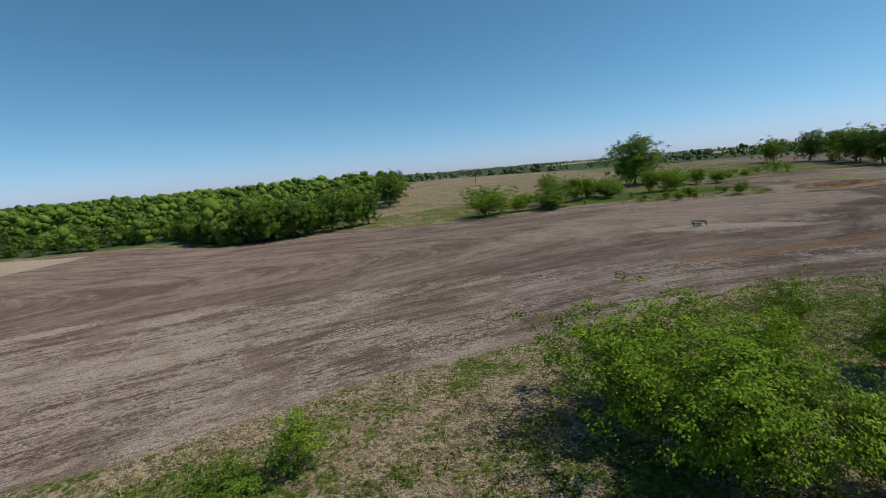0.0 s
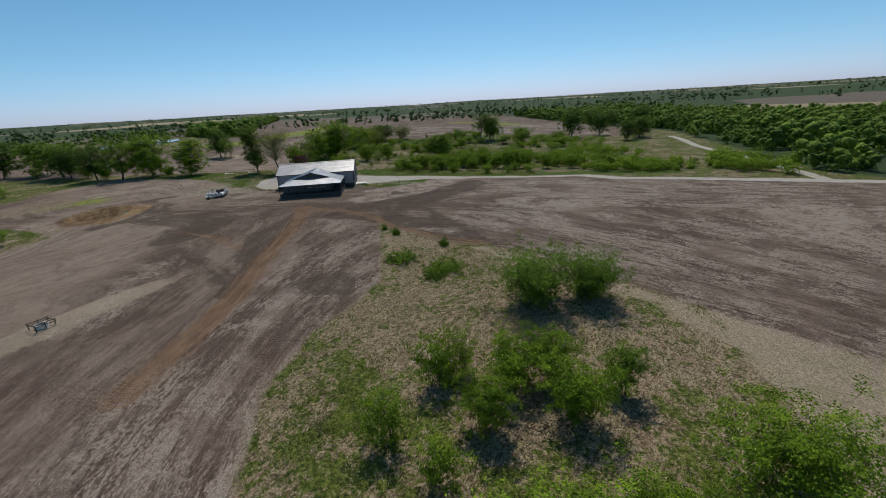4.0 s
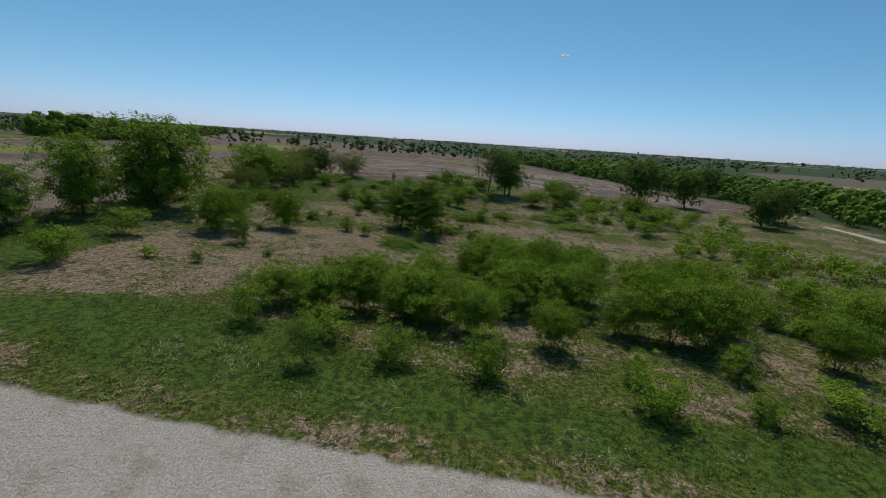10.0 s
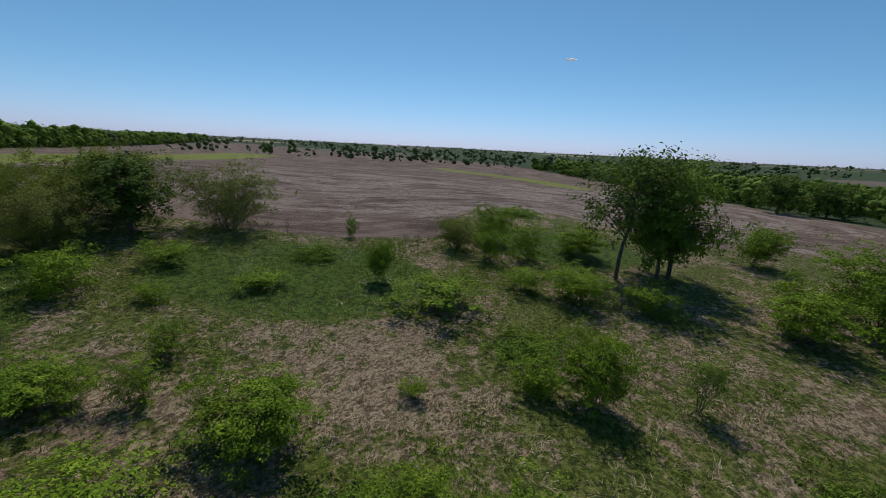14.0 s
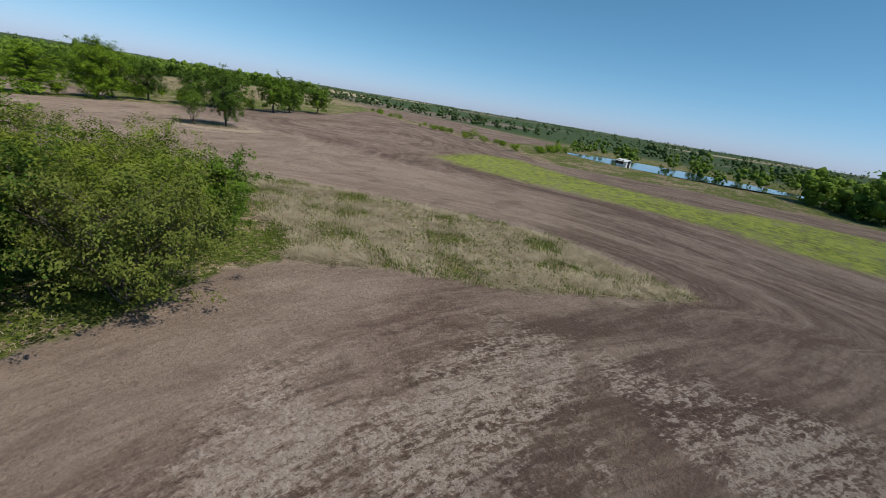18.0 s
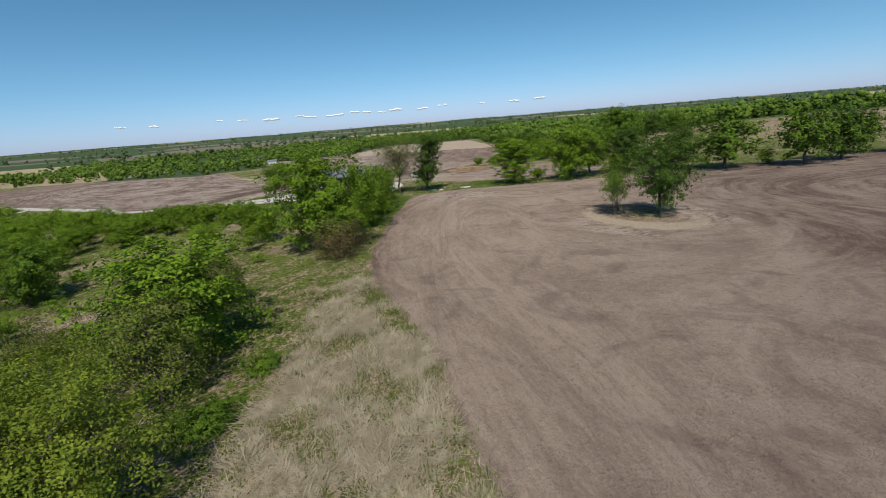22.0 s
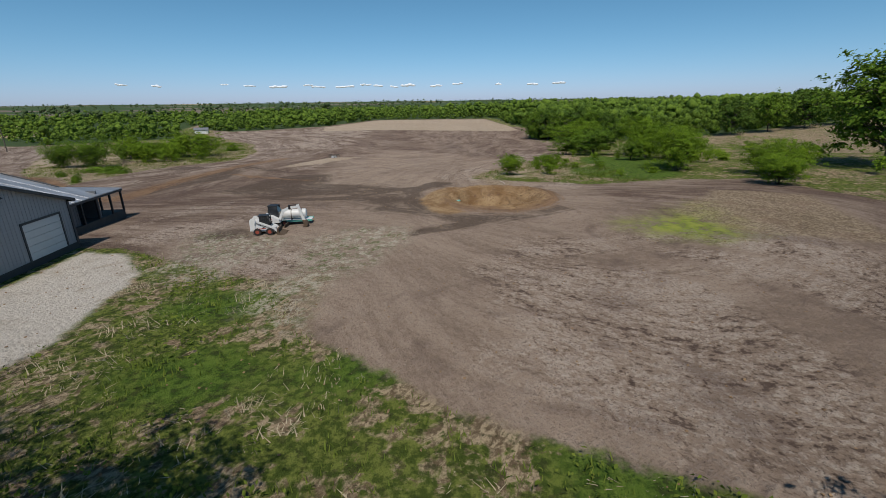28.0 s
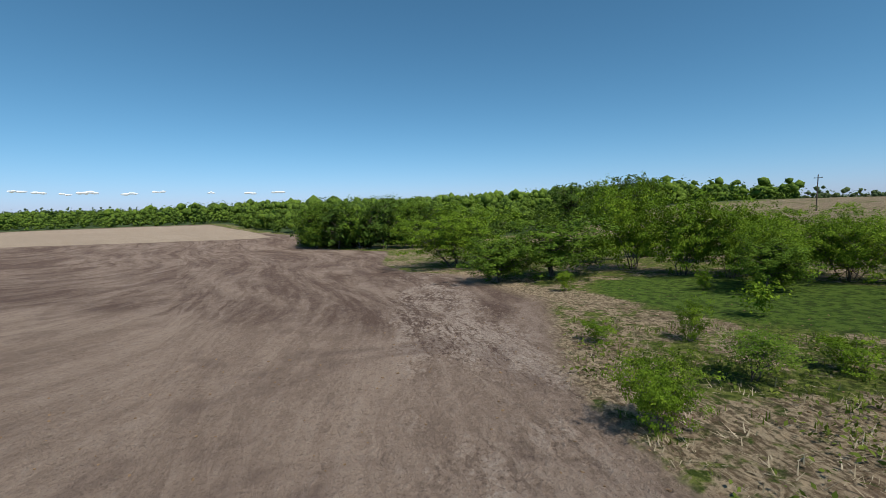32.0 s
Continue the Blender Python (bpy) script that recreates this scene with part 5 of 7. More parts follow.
# ---- woods and far trees ----
def lump_mesh():
    bm = bmesh.new()
    bmesh.ops.create_icosphere(bm, subdivisions=1, radius=1.0)
    v, f = np.array([v.co for v in bm.verts]), np.array([[q.index for q in p.verts] for p in bm.faces])
    bm.free()
    return v, f


LUMP_V, LUMP_F = lump_mesh()


def far_trees(name, points, h, lumps, cards, leaf, material, label, seed):
    """Many far trees: each a cluster of uneven leaf masses with loose sprays round them."""
    r = np.random.default_rng(seed)
    pts = np.array(points)
    k = len(pts)
    z = ground_z(pts[:, 0], pts[:, 1])
    hh = h * r.uniform(0.35, 1.25, k)
    ww = hh * r.uniform(0.34, 0.55, k)
    d = r.normal(size=(k, lumps, 3))
    d /= np.linalg.norm(d, axis=2)[:, :, None]
    c = np.stack([pts[:, None, 0] + d[..., 0] * ww[:, None] * 0.62, pts[:, None, 1] + d[..., 1] * ww[:, None] * 0.62, z[:, None] + hh[:, None] * (0.5 + 0.38 * d[..., 2])], -1)
    size = ww[:, None] * r.uniform(0.24, 0.46, (k, lumps))
    v = c[:, :, None] + LUMP_V * size[..., None, None] * r.uniform(0.72, 1.25, (k, lumps, len(LUMP_V), 1)) * np.array([1, 1, 0.9])
    verts = v.reshape(-1, 3)
    m = len(LUMP_V)
    tris = (LUMP_F[None] + (np.arange(k * lumps) * m)[:, None, None]).reshape(-1, 3)
    out = r.normal(size=(k, cards, 3))
    out /= np.linalg.norm(out, axis=2)[:, :, None]
    cc = np.stack([pts[:, None, 0] + out[..., 0] * ww[:, None], pts[:, None, 1] + out[..., 1] * ww[:, None], z[:, None] + hh[:, None] * (0.5 + 0.48 * out[..., 2])], -1).reshape(-1, 3)
    heart = np.repeat(np.stack([pts[:, 0], pts[:, 1], z + 0.4 * hh], 1), cards, 0)
    q = leaves(r, cc, 0.3, 1, leaf, heart=heart)
    base = len(verts)
    qi = np.arange(len(q) * 4).reshape(-1, 4) + base
    verts = np.concatenate([verts, q.reshape(-1, 3)])
    me = bpy.data.meshes.new(name)
    loops = np.concatenate([tris.ravel(), qi.ravel()]).astype(np.int32)
    starts = np.concatenate([np.arange(len(tris)) * 3, len(tris) * 3 + np.arange(len(qi)) * 4]).astype(np.int32)
    me.vertices.add(len(verts)), me.loops.add(len(loops)), me.polygons.add(len(starts))
    me.vertices.foreach_set("co", verts.astype(np.float32).ravel())
    me.loops.foreach_set("vertex_index", loops)
    me.polygons.foreach_set("loop_start", starts)
    me.polygons.foreach_set("use_smooth", np.arange(len(starts)) < len(tris))
    me.materials.append(material)
    me.update(calc_edges=True)
    return tagged(new(name, me), label, "trees", kind="stuff")


def points_in(outline, step, jitter, seed):
    r = np.random.default_rng(seed)
    o = np.array(outline, float)
    gx, gy = np.meshgrid(np.arange(o[:, 0].min(), o[:, 0].max(), step), np.arange(o[:, 1].min(), o[:, 1].max(), step))
    gx, gy = gx.ravel() + r.uniform(-jitter, jitter, gx.size), gy.ravel() + r.uniform(-jitter, jitter, gy.size)
    ok = signed_distance(gx, gy, outline) > 0
    return np.stack([gx[ok], gy[ok]], 1)


def loose(points, level):
    """Leaves openings in a wood."""
    return points[waves(points[:, 0], points[:, 1], 17, 0.9) > level - 0.75]


nw = points_in(WOOD_NW, 6.5, 2.8, 1)
front = (signed_distance(nw[:, 0], nw[:, 1], WOOD_NW) < 24) & (nw[:, 0] > -230)
far_trees("woodland_edge", nw[front], 7.8, 9, 420, 0.30, WOODS, "green spring trees along the edge of the woodland", 33)
far_trees("woodland", nw[~front], 9.5, 7, 50, 0.5, WOODS, "green spring woodland along the edge of the tilled field", 2)
far_trees("field_corner_wood", points_in([(-150, 126), (-126, 114), (-112, 114), (-97, 134), (-105, 150), (-150, 150)], 6, 2.5, 31), 11.5, 10, 420, 0.33, WOODS, "tall dark-green trees at the field's corner", 32)
far_trees("hill_wood", points_in(WOOD_N, 10, 5, 3), 10, 7, 16, 0.9, WOODS, "green woodland on the rise behind the fields", 4)
far_trees("valley_wood", loose(points_in(WOOD_SE, 7.0, 6.5, 5), 0.2), 8, 9, 90, 0.42, WOODS, "green trees filling the shallow valley beyond the drive", 6)
far_trees("field_wood", points_in(WOOD_E, 6, 4, 7), 10, 10, 120, 0.5, WOODS, "dark green wood at the far edge of the tilled field", 8)
far_trees("west_wood", points_in(WOOD_W, 6.0, 4.5, 9), 6.5, 7, 44, 0.42, WOODS, "green trees beyond the western field", 10)
far_trees("south_wood", points_in(WOOD_SW, 9, 6, 11), 6.5, 7, 40, 0.45, WOODS, "low green trees and scrub behind the brush", 12)

far_trees("pond_trees", points_in([(188, 212), (300, 206), (400, 260), (250, 330), (150, 300)], 14, 9, 35), 7, 6, 40, 0.5, WOODS, "loose green trees and scrub beyond the pond", 36)


def far_country():
    """Loose belts of trees out to the horizon."""
    r = np.random.default_rng(20)
    k = 7500
    rad = 430 + 3600 * r.uniform(0, 1, k) ** 1.7
    az = r.uniform(0, 2 * math.pi, k)
    x, y = 60 + rad * np.cos(az), 40 + rad * np.sin(az)
    keep = (waves(x, y, 120, 3.1) + 0.6 * waves(x, y, 45, 1.1) > -0.15) | (rad > 1800)
    return np.stack([x[keep], y[keep]], 1)


# horizon belts wear the leaf colour with haze mixed in
far_trees("far_trees", far_country(), 10, 5, 4, 0.9, HAZED_WOODS, "far green tree belts out to the horizon, haze put into their colour", 21)


# ---- the farm building ----
STEEL = plain("grey_steel_siding", (0.33, 0.34, 0.355), 0.5, 0.0, 0.12, 2.0, 0.4)
# base and porch floor: near-black colour holds the shade along the walls
SHADED_BASE = plain("shaded_base", (0.06, 0.058, 0.056), 0.8, 0.0, 0.3, 3.0)
TRIM = plain("charcoal_trim", (0.06, 0.065, 0.07), 0.5, 0.0, 0.2, 4.0)
POST = plain("dark_post", (0.035, 0.035, 0.036), 0.6, 0.0, 0.2, 8.0)
WHITE = plain("white_paint", (0.78, 0.78, 0.76), 0.45, 0.0, 0.12, 3.0)
DOORWHITE = plain("white_door_panel", (0.62, 0.63, 0.62), 0.5, 0.0, 0.1, 2.0)
CONCRETE = plain("pale_concrete", (0.62, 0.61, 0.57), 0.85, 0.0, 0.15, 3.0)
# grey siding again, with the porch's shade darkened into its colour
SHADED_SIDING = plain("shaded_grey_siding", (0.12, 0.13, 0.14), 0.55, 0.0, 0.15, 2.0, 0.4)
# near-black colour that stands for the building's unlit inside
INSIDE_SHADE = plain("interior_shade", (0.05, 0.05, 0.05), 0.9, 0.0, 0.3, 2.0)


def roof_material(name="galvanised_roof", low=(0.22, 0.225, 0.235), high=(0.31, 0.315, 0.325), metal=0.35):
    n = Nodes(name, 0.38, metal, 0.5)
    a = n.noise(1.2, 4, vector=n.turned(-9.8, 1.0, 0.35, 1.0))
    n.put(n.math("ADD", n.math("MULTIPLY", n.noise(2.5, 3), 0.18), 0.3), n.bsdf.inputs["Roughness"])
    n.bump(n.noise(5, 3), 0.12, 0.02)
    return n.done(n.mix(n.ramp(a, 0.35, 0.7), low, high))


def glass_material():
    n = Nodes("window_glass", 0.05, 0.0, 0.6)
    return n.done(n.mix(n.noise(3.0, 2), (0.02, 0.022, 0.025), (0.035, 0.038, 0.042)))


ROOF, GLASS = roof_material(), glass_material()
BRIGHTROOF = roof_material("bright_galvanised_roof", (0.36, 0.37, 0.39), (0.50, 0.51, 0.53), 0.55)
BW, BL, EAVE, RIDGE = 11.3, 19.0, 3.3, 5.2      # building width, length, eave and ridge heights




def siding(x0, x1, y0, y1, z0, top, openings=(), step=0.30):
    """A ribbed steel wall along x or y between two corners; top(s) gives its height; openings are (s0, s1, z0, z1)."""
    along_x = abs(x1 - x0) > abs(y1 - y0)
    length = (x1 - x0) if along_x else (y1 - y0)
    t = 0.14
    panels = []
    cuts = sorted({0.0, length, length / 2, *[v for o in openings for v in o[:2]]})

    def block(s0, s1, za0, za1, zb0, zb1, d0, d1):
        vs = []
        for d in (d0, d1):
            for s, za, zb in ((s0, za0, zb0), (s1, za1, zb1)):
                for z in (za, zb):
                    vs.append((x0 + s, y0 + d, z) if along_x else (x0 + d, y0 + s, z))
        bm = bmesh.new()
        vs = [bm.verts.new(v) for v in vs]
        a, b, c, d_, e, f, g, h = vs
        for q in ((a, c, d_, b), (e, f, h, g), (a, b, f, e), (c, g, h, d_), (b, d_, h, f), (a, e, g, c)):
            bm.faces.new(q)
        bmesh.ops.recalc_face_normals(bm, faces=bm.faces)
        panels.append(bm)

    side = (y1 - y0) if along_x else (x1 - x0)
    o = 1 if side >= 0 else -1
    for s0, s1 in zip(cuts, cuts[1:]):
        m = (s0 + s1) / 2
        hole = [h for h in openings if h[0] <= m <= h[1]]
        if hole:
            if hole[0][2] > z0:
                block(s0, s1, z0, z0, hole[0][2], hole[0][2], 0, -o * t)
            block(s0, s1, hole[0][3], hole[0][3], top(s0), top(s1), 0, -o * t)
        else:
            block(s0, s1, z0, z0, top(s0), top(s1), 0, -o * t)
    s = step / 2
    extra = []
    while s < length:
        hole = [h for h in openings if h[0] - 0.03 <= s <= h[1] + 0.03]
        spans = [(z0, top(s) - 0.02)] if not hole else [(hole[0][3], top(s) - 0.02)] + ([(z0, hole[0][2])] if hole[0][2] > z0 + 0.1 else [])
        for za, zb in spans:
            if zb > za + 0.05:
                a, b = sorted((o * 0.022, -o * 0.003))
                extra.append((x0 + s - 0.03, x0 + s + 0.03, y0 + a, y0 + b, za, zb) if along_x else (x0 + a, x0 + b, y0 + s - 0.03, y0 + s + 0.03, za, zb))
        s += step
    return panels, extra


def wall_part(name, made, material, parent, label=""):
    """A wall and its ribs, each rib a piece of its own."""
    panels, extra = made
    ob = part(name, panels[0], material, parent, label)
    for bm in panels[1:]:
        part("panel", bm, material, ob)
    for e in extra:
        part("rib", boxed(*e), material, ob)
    return ob


def roof_part(name, corners, material, parent, label="", width=0.92, thick=0.07):
    """A roof slope laid from panels, each with a raised seam."""
    a, b, c, d = (Vector(p) for p in corners)      # eave a-b, top c-d (c above b, d above a)
    ob = new(name)
    ob.parent = parent
    tagged(ob, label)
    k = max(2, round((b - a).length / width))
    for i in range(k):
        p0, p1, q0, q1 = a.lerp(b, i / k), a.lerp(b, (i + 1) / k), d.lerp(c, i / k), d.lerp(c, (i + 1) / k)
        w = (b - a).normalized() * 0.03
        up = Vector((0, 0, 0.05))
        bm = bmesh.new()
        for lo0, lo1, hi0, hi1, off in ((p0, p1, q0, q1, None),):
            top = [lo0, lo0 + w * 0.4 + up, lo0 + w * 1.6 + up, lo0 + w * 2, lo1 - w * 0.1]
            end = [hi0, hi0 + w * 0.4 + up, hi0 + w * 1.6 + up, hi0 + w * 2, hi1 - w * 0.1]
            tv, ev = [bm.verts.new(v) for v in top], [bm.verts.new(v) for v in end]
            for j in range(4):
                bm.faces.new((tv[j], tv[j + 1], ev[j + 1], ev[j]))
            dn = [bm.verts.new(v - Vector((0, 0, thick))) for v in (top[0], top[-1], end[-1], end[0])]
            bm.faces.new(dn[::-1])
            bm.faces.new((tv[0], dn[0], dn[1], tv[4], tv[3], tv[2], tv[1]))
            bm.faces.new((ev[0], ev[1], ev[2], ev[3], ev[4], dn[2], dn[3]))
            bm.faces.new((tv[0], ev[0], dn[3], dn[0]))
            bm.faces.new((tv[4], dn[1], dn[2], ev[4]))
        bmesh.ops.recalc_face_normals(bm, faces=bm.faces)
        part("panel", bm, material, ob)
    return ob


def window_part(parent, x, y, z, w, h, face):
    """A white sash window on a wall that faces +x, -y, -x or +y; built facing +x and then turned."""
    turn = {"+x": 0, "+y": 90, "-x": 180, "-y": -90}[face]
    m = pose(x, y, z, 0, 0, turn)
    ob = new("window")
    ob.parent = parent
    ob.matrix_local = m
    bm = bmesh.new()
    for y0, y1, z0, z1 in ((-w / 2, -w / 2 + 0.07, 0, h), (w / 2 - 0.07, w / 2, 0, h), (-w / 2, w / 2, 0, 0.07), (-w / 2, w / 2, h - 0.07, h), (-w / 2, w / 2, h / 2 - 0.035, h / 2 + 0.035)):
        box(bm, 0.0, 0.06, y0, y1, z0, z1)
    part("window_frame", bm, WHITE, ob, "white vinyl frame")
    for z0, z1 in ((0.07, h / 2 - 0.035), (h / 2 + 0.035, h - 0.07)):
        part("pane", boxed(0.005, 0.025, -w / 2 + 0.07, w / 2 - 0.07, z0, z1), GLASS, ob)
    part("sill", boxed(0.0, 0.1, -w / 2 - 0.04, w / 2 + 0.04, -0.05, 0.0), WHITE, ob)
    return ob


def farm_building():
    barn = empty("farm_building", 56.1, 40.3, 0.95, 9.8)
    tagged(barn, "grey steel farm building with metal roof and dark porch wing", "building")
    gable = lambda s: EAVE + (RIDGE - EAVE) * (1 - abs(s - BW / 2) / (BW / 2)) - 0.05  # noqa: E731
    flat = lambda s: EAVE - 0.04  # noqa: E731
    part("foundation", boxed(-0.05, BW + 0.05, -0.05, BL + 0.05, -0.9, 0.06), SHADED_BASE, barn)
    wall_part("wall", siding(0, BW, 0, -0.01, 0.0, gable, [(2.3, 4.5, 0, 2.45), (6.3, 8.7, 0, 2.75)]), STEEL, barn, "grey ribbed gable wall with two doorways")
    wall_part("wall", siding(0, BW, BL, BL + 0.01, 0.0, gable, [(1.05, 4.5, 0, 2.5)]), STEEL, barn, "grey ribbed gable wall with white door")
    wins = (3.2, 7.1, 11.0, 14.7)
    wall_part("wall", siding(BW, BW + 0.01, 0, BL, 0.0, flat, [(17.5, 18.45, 0, 2.05)] + [(y - 0.42, y + 0.42, 0.85, 1.9) for y in wins]), STEEL, barn)
    wall_part("wall", siding(0, -0.01, 0, BL, 0.0, flat), STEEL, barn)
    part("floor", boxed(0.15, BW - 0.15, 0.15, BL - 0.15, 0.06, 0.1), INSIDE_SHADE, barn)
    for y in wins:
        window_part(barn, BW + 0.0, y, 0.85, 0.84, 1.05, "+x")
    # roof, 0.45 over the eaves and 0.3 over the gables
    run = RIDGE - EAVE
    out = 0.45
    low = EAVE - out * run / (BW / 2)
    roof_part("roof", [(-out, BL + 0.3, low + 0.08), (-out, -0.3, low + 0.08), (BW / 2, -0.3, RIDGE + 0.08), (BW / 2, BL + 0.3, RIDGE + 0.08)], ROOF, barn, "galvanised metal roof slope with ribs")
    roof_part("roof", [(BW + out, -0.3, low + 0.08), (BW + out, BL + 0.3, low + 0.08), (BW / 2, BL + 0.3, RIDGE + 0.08), (BW / 2, -0.3, RIDGE + 0.08)], ROOF, barn, "galvanised metal roof slope with ribs")
    part("ridge_cap", prism([(BW / 2 - 0.22, RIDGE + 0.09), (BW / 2, RIDGE + 0.2), (BW / 2 + 0.22, RIDGE + 0.09), (BW / 2, RIDGE + 0.14)], -0.32, BL + 0.32), ROOF, barn)
    for y0, y1 in ((-0.34, -0.28), (BL + 0.28, BL + 0.34)):
        bm = bmesh.new()
        for sx, ex in ((-out, BW / 2), (BW + out, BW / 2)):
            vs = [bm.verts.new(p) for p in ((sx, y0, low - 0.1), (sx, y1, low - 0.1), (sx, y1, low + 0.1), (sx, y0, low + 0.1), (ex, y0, RIDGE - 0.1), (ex, y1, RIDGE - 0.1), (ex, y1, RIDGE + 0.1), (ex, y0, RIDGE + 0.1))]
            for q in ((0, 1, 2, 3), (4, 7, 6, 5), (0, 4, 5, 1), (3, 2, 6, 7), (1, 5, 6, 2), (0, 3, 7, 4)):
                bm.faces.new([vs[j] for j in q])
        bmesh.ops.recalc_face_normals(bm, faces=bm.faces)
        part("rake_trim", bm, TRIM, barn, "charcoal gable trim")
    for x0, x1 in ((-out - 0.04, -out), (BW + out, BW + out + 0.04)):
        part("eave_trim", boxed(x0, x1, -0.3, BL + 0.3, low - 0.1, low + 0.07), TRIM, barn)
    part("soffit", boxed(BW + 0.03, BW + out, -0.28, BL + 0.28, low - 0.06, low - 0.03), TRIM, barn)
    part("soffit", boxed(-out, -0.03, -0.28, BL + 0.28, low - 0.06, low - 0.03), TRIM, barn)
    for x in (0, BW):
        for y in (0, BL):
            part("corner_trim", boxed(x - 0.09, x + 0.09, y - 0.09, y + 0.09, 0, EAVE - 0.15, bevel=0.01), TRIM, barn)
    # doors: two open bays in the south gable, a white overhead door in the north one, a person door in the east wall
    for x0, x1, h in ((2.3, 4.5, 2.45), (6.3, 8.7, 2.75)):
        bay = new("doorway")
        bay.parent = barn
        bm = bmesh.new()
        for a, b, c, d in ((x0 - 0.09, x0 + 0.02, 0, h), (x1 - 0.02, x1 + 0.09, 0, h), (x0, x1, h - 0.02, h + 0.09)):
            box(bm, a, b, -0.05, 0.06, c, d)
        part("door_frame", bm, TRIM, bay)
        part("door_leaf", boxed(x1 - 0.28, x1 - 0.2, -0.08, -0.02, 0.05, h - 0.05), WHITE, bay, "white edge of the raised door track")
        # added dark sheet gives the shade seen through the doorway
        part("shade_screen", boxed(x0 - 0.2, x1 + 0.2, 2.4, 2.45, 0.1, h + 0.3), INSIDE_SHADE, bay, "added dark sheet for the shade inside the open door")
    door = new("overhead_door")
    door.parent = barn
    for i in range(5):
        part("panel", boxed(1.1, 4.45, BL - 0.03, BL + 0.025, 0.06 + i * 0.48, 0.06 + i * 0.48 + 0.465, bevel=0.012), DOORWHITE, door)
    bm = bmesh.new()
    for a, b, c, d in ((0.97, 1.1, 0, 2.58), (4.45, 4.58, 0, 2.58), (1.0, 4.55, 2.46, 2.6)):
        box(bm, a, b, BL - 0.02, BL + 0.06, c, d)
    part("door_frame", bm, TRIM, door)
    pd = new("entry_door")
    pd.parent = barn
    part("door_leaf", boxed(BW - 0.02, BW + 0.03, 17.55, 18.4, 0.05, 2.0, bevel=0.01), WHITE, pd, "white entry door")
    part("pane", boxed(BW + 0.031, BW + 0.045, 17.75, 18.2, 1.05, 1.8), GLASS, pd)
    part("handle", cylinder(0.03, 0.1, pose(BW + 0.08, 17.64, 1.0, 0, 90, 0), 10), TRIM, pd)
    for y in (-0.12, BL + 0.12):
        lamp = new("gable_lamp")
        lamp.parent = barn
        part("bracket", cylinder(0.03, 0.22, pose(BW / 2, y, EAVE + 1.25, 90, 0, 0), 8), TRIM, lamp)
        part("shade", cylinder(0.16, 0.14, pose(BW / 2, y + (0.14 if y > 0 else -0.14), EAVE + 1.22), 14, r2=0.05), TRIM, lamp)
    part("roof_vent", cylinder(0.05, 0.5, pose(3.4, 15.0, EAVE + 1.4), 10), TRIM, barn, "thin vent pipe through the roof")
    # the porch wing on the west side: low ridge, hipped porch roof, posts
    wx, ys, yn, yr, ez, rz, gx = -11.3, 2.2, 16.4, 9.3, 2.1, 4.25, -7.4
    top = 2.95
    gy = (rz - top) / (rz - ez) * (yr - ys)
    roof_part("wing_roof", [(gx, ys, ez), (0.9, ys, ez), (2.6, yr, rz), (gx, yr, rz)], BRIGHTROOF, barn, "galvanised wing roof slope")
    roof_part("wing_roof", [(0.9, yn, ez), (gx, yn, ez), (gx, yr, rz), (2.6, yr, rz)], BRIGHTROOF, barn, "galvanised wing roof slope")
    roof_part("porch_roof", [(wx, yn, ez), (wx, ys, ez), (gx, yr - gy, top), (gx, yr + gy, top)], BRIGHTROOF, barn, "galvanised porch roof")
    for y0, y1 in ((ys, yr - gy), (yn, yr + gy)):
        part("hip_roof", slab([(wx, y0, ez + 0.004), (gx, y0, ez + 0.004), (gx, y1, top + 0.004)] if y0 == ys else [(gx, y0, ez + 0.004), (wx, y0, ez + 0.004), (gx, y1, top + 0.004)], 0.07), BRIGHTROOF, barn)
    part("wing_gable", prism([(yr - gy, top - 0.1), (yr, rz - 0.06), (yr + gy, top - 0.1)], -0.06, 0.06), TRIM, barn, "dark wing gable").matrix_local = pose(gx + 0.25, 0, 0, 0, 0, 90)
    bm = bmesh.new()
    for sgn in (-1, 1):
        a, b = Vector((gx - 0.02, yr, rz + 0.1)), Vector((gx - 0.02, yr + sgn * gy, top + 0.1))
        vs = [bm.verts.new(v) for v in (a, b, b - Vector((0, 0, 0.2)), a - Vector((0, 0, 0.2)))]
        ws = [bm.verts.new(v.co + Vector((0.06, 0, 0))) for v in vs]
        for q in ((0, 1, 2, 3),):
            bm.faces.new([vs[j] for j in q]), bm.faces.new([ws[j] for j in q[::-1]])
        for i in range(4):
            bm.faces.new((vs[i], vs[(i + 1) % 4], ws[(i + 1) % 4], ws[i]))
    bmesh.ops.recalc_face_normals(bm, faces=bm.faces)
    part("rake_trim", bm, TRIM, barn)
    part("fascia", boxed(wx - 0.03, wx + 0.02, ys - 0.02, yn + 0.02, ez - 0.24, ez - 0.06), TRIM, barn)
    part("fascia", boxed(wx, 0.0, ys - 0.03, ys + 0.02, ez - 0.24, ez - 0.06), TRIM, barn)
    part("fascia", boxed(wx, 0.0, yn - 0.02, yn + 0.03, ez - 0.24, ez - 0.06), TRIM, barn)
    part("wing_floor", boxed(wx + 0.1, -0.03, ys + 0.1, yn - 0.1, -0.9, 0.03), SHADED_BASE, barn)
    wall_part("wing_wall", siding(-8.0, -8.0 - 0.01, 4.9, yn - 0.3, 0.03, lambda s: ez + 0.35, [(1.5, 2.3, 0.9, 1.8), (3.0, 3.8, 0.9, 1.8), (4.6, 5.4, 0.9, 1.8)]), SHADED_SIDING, barn, "grey wing wall under the porch")
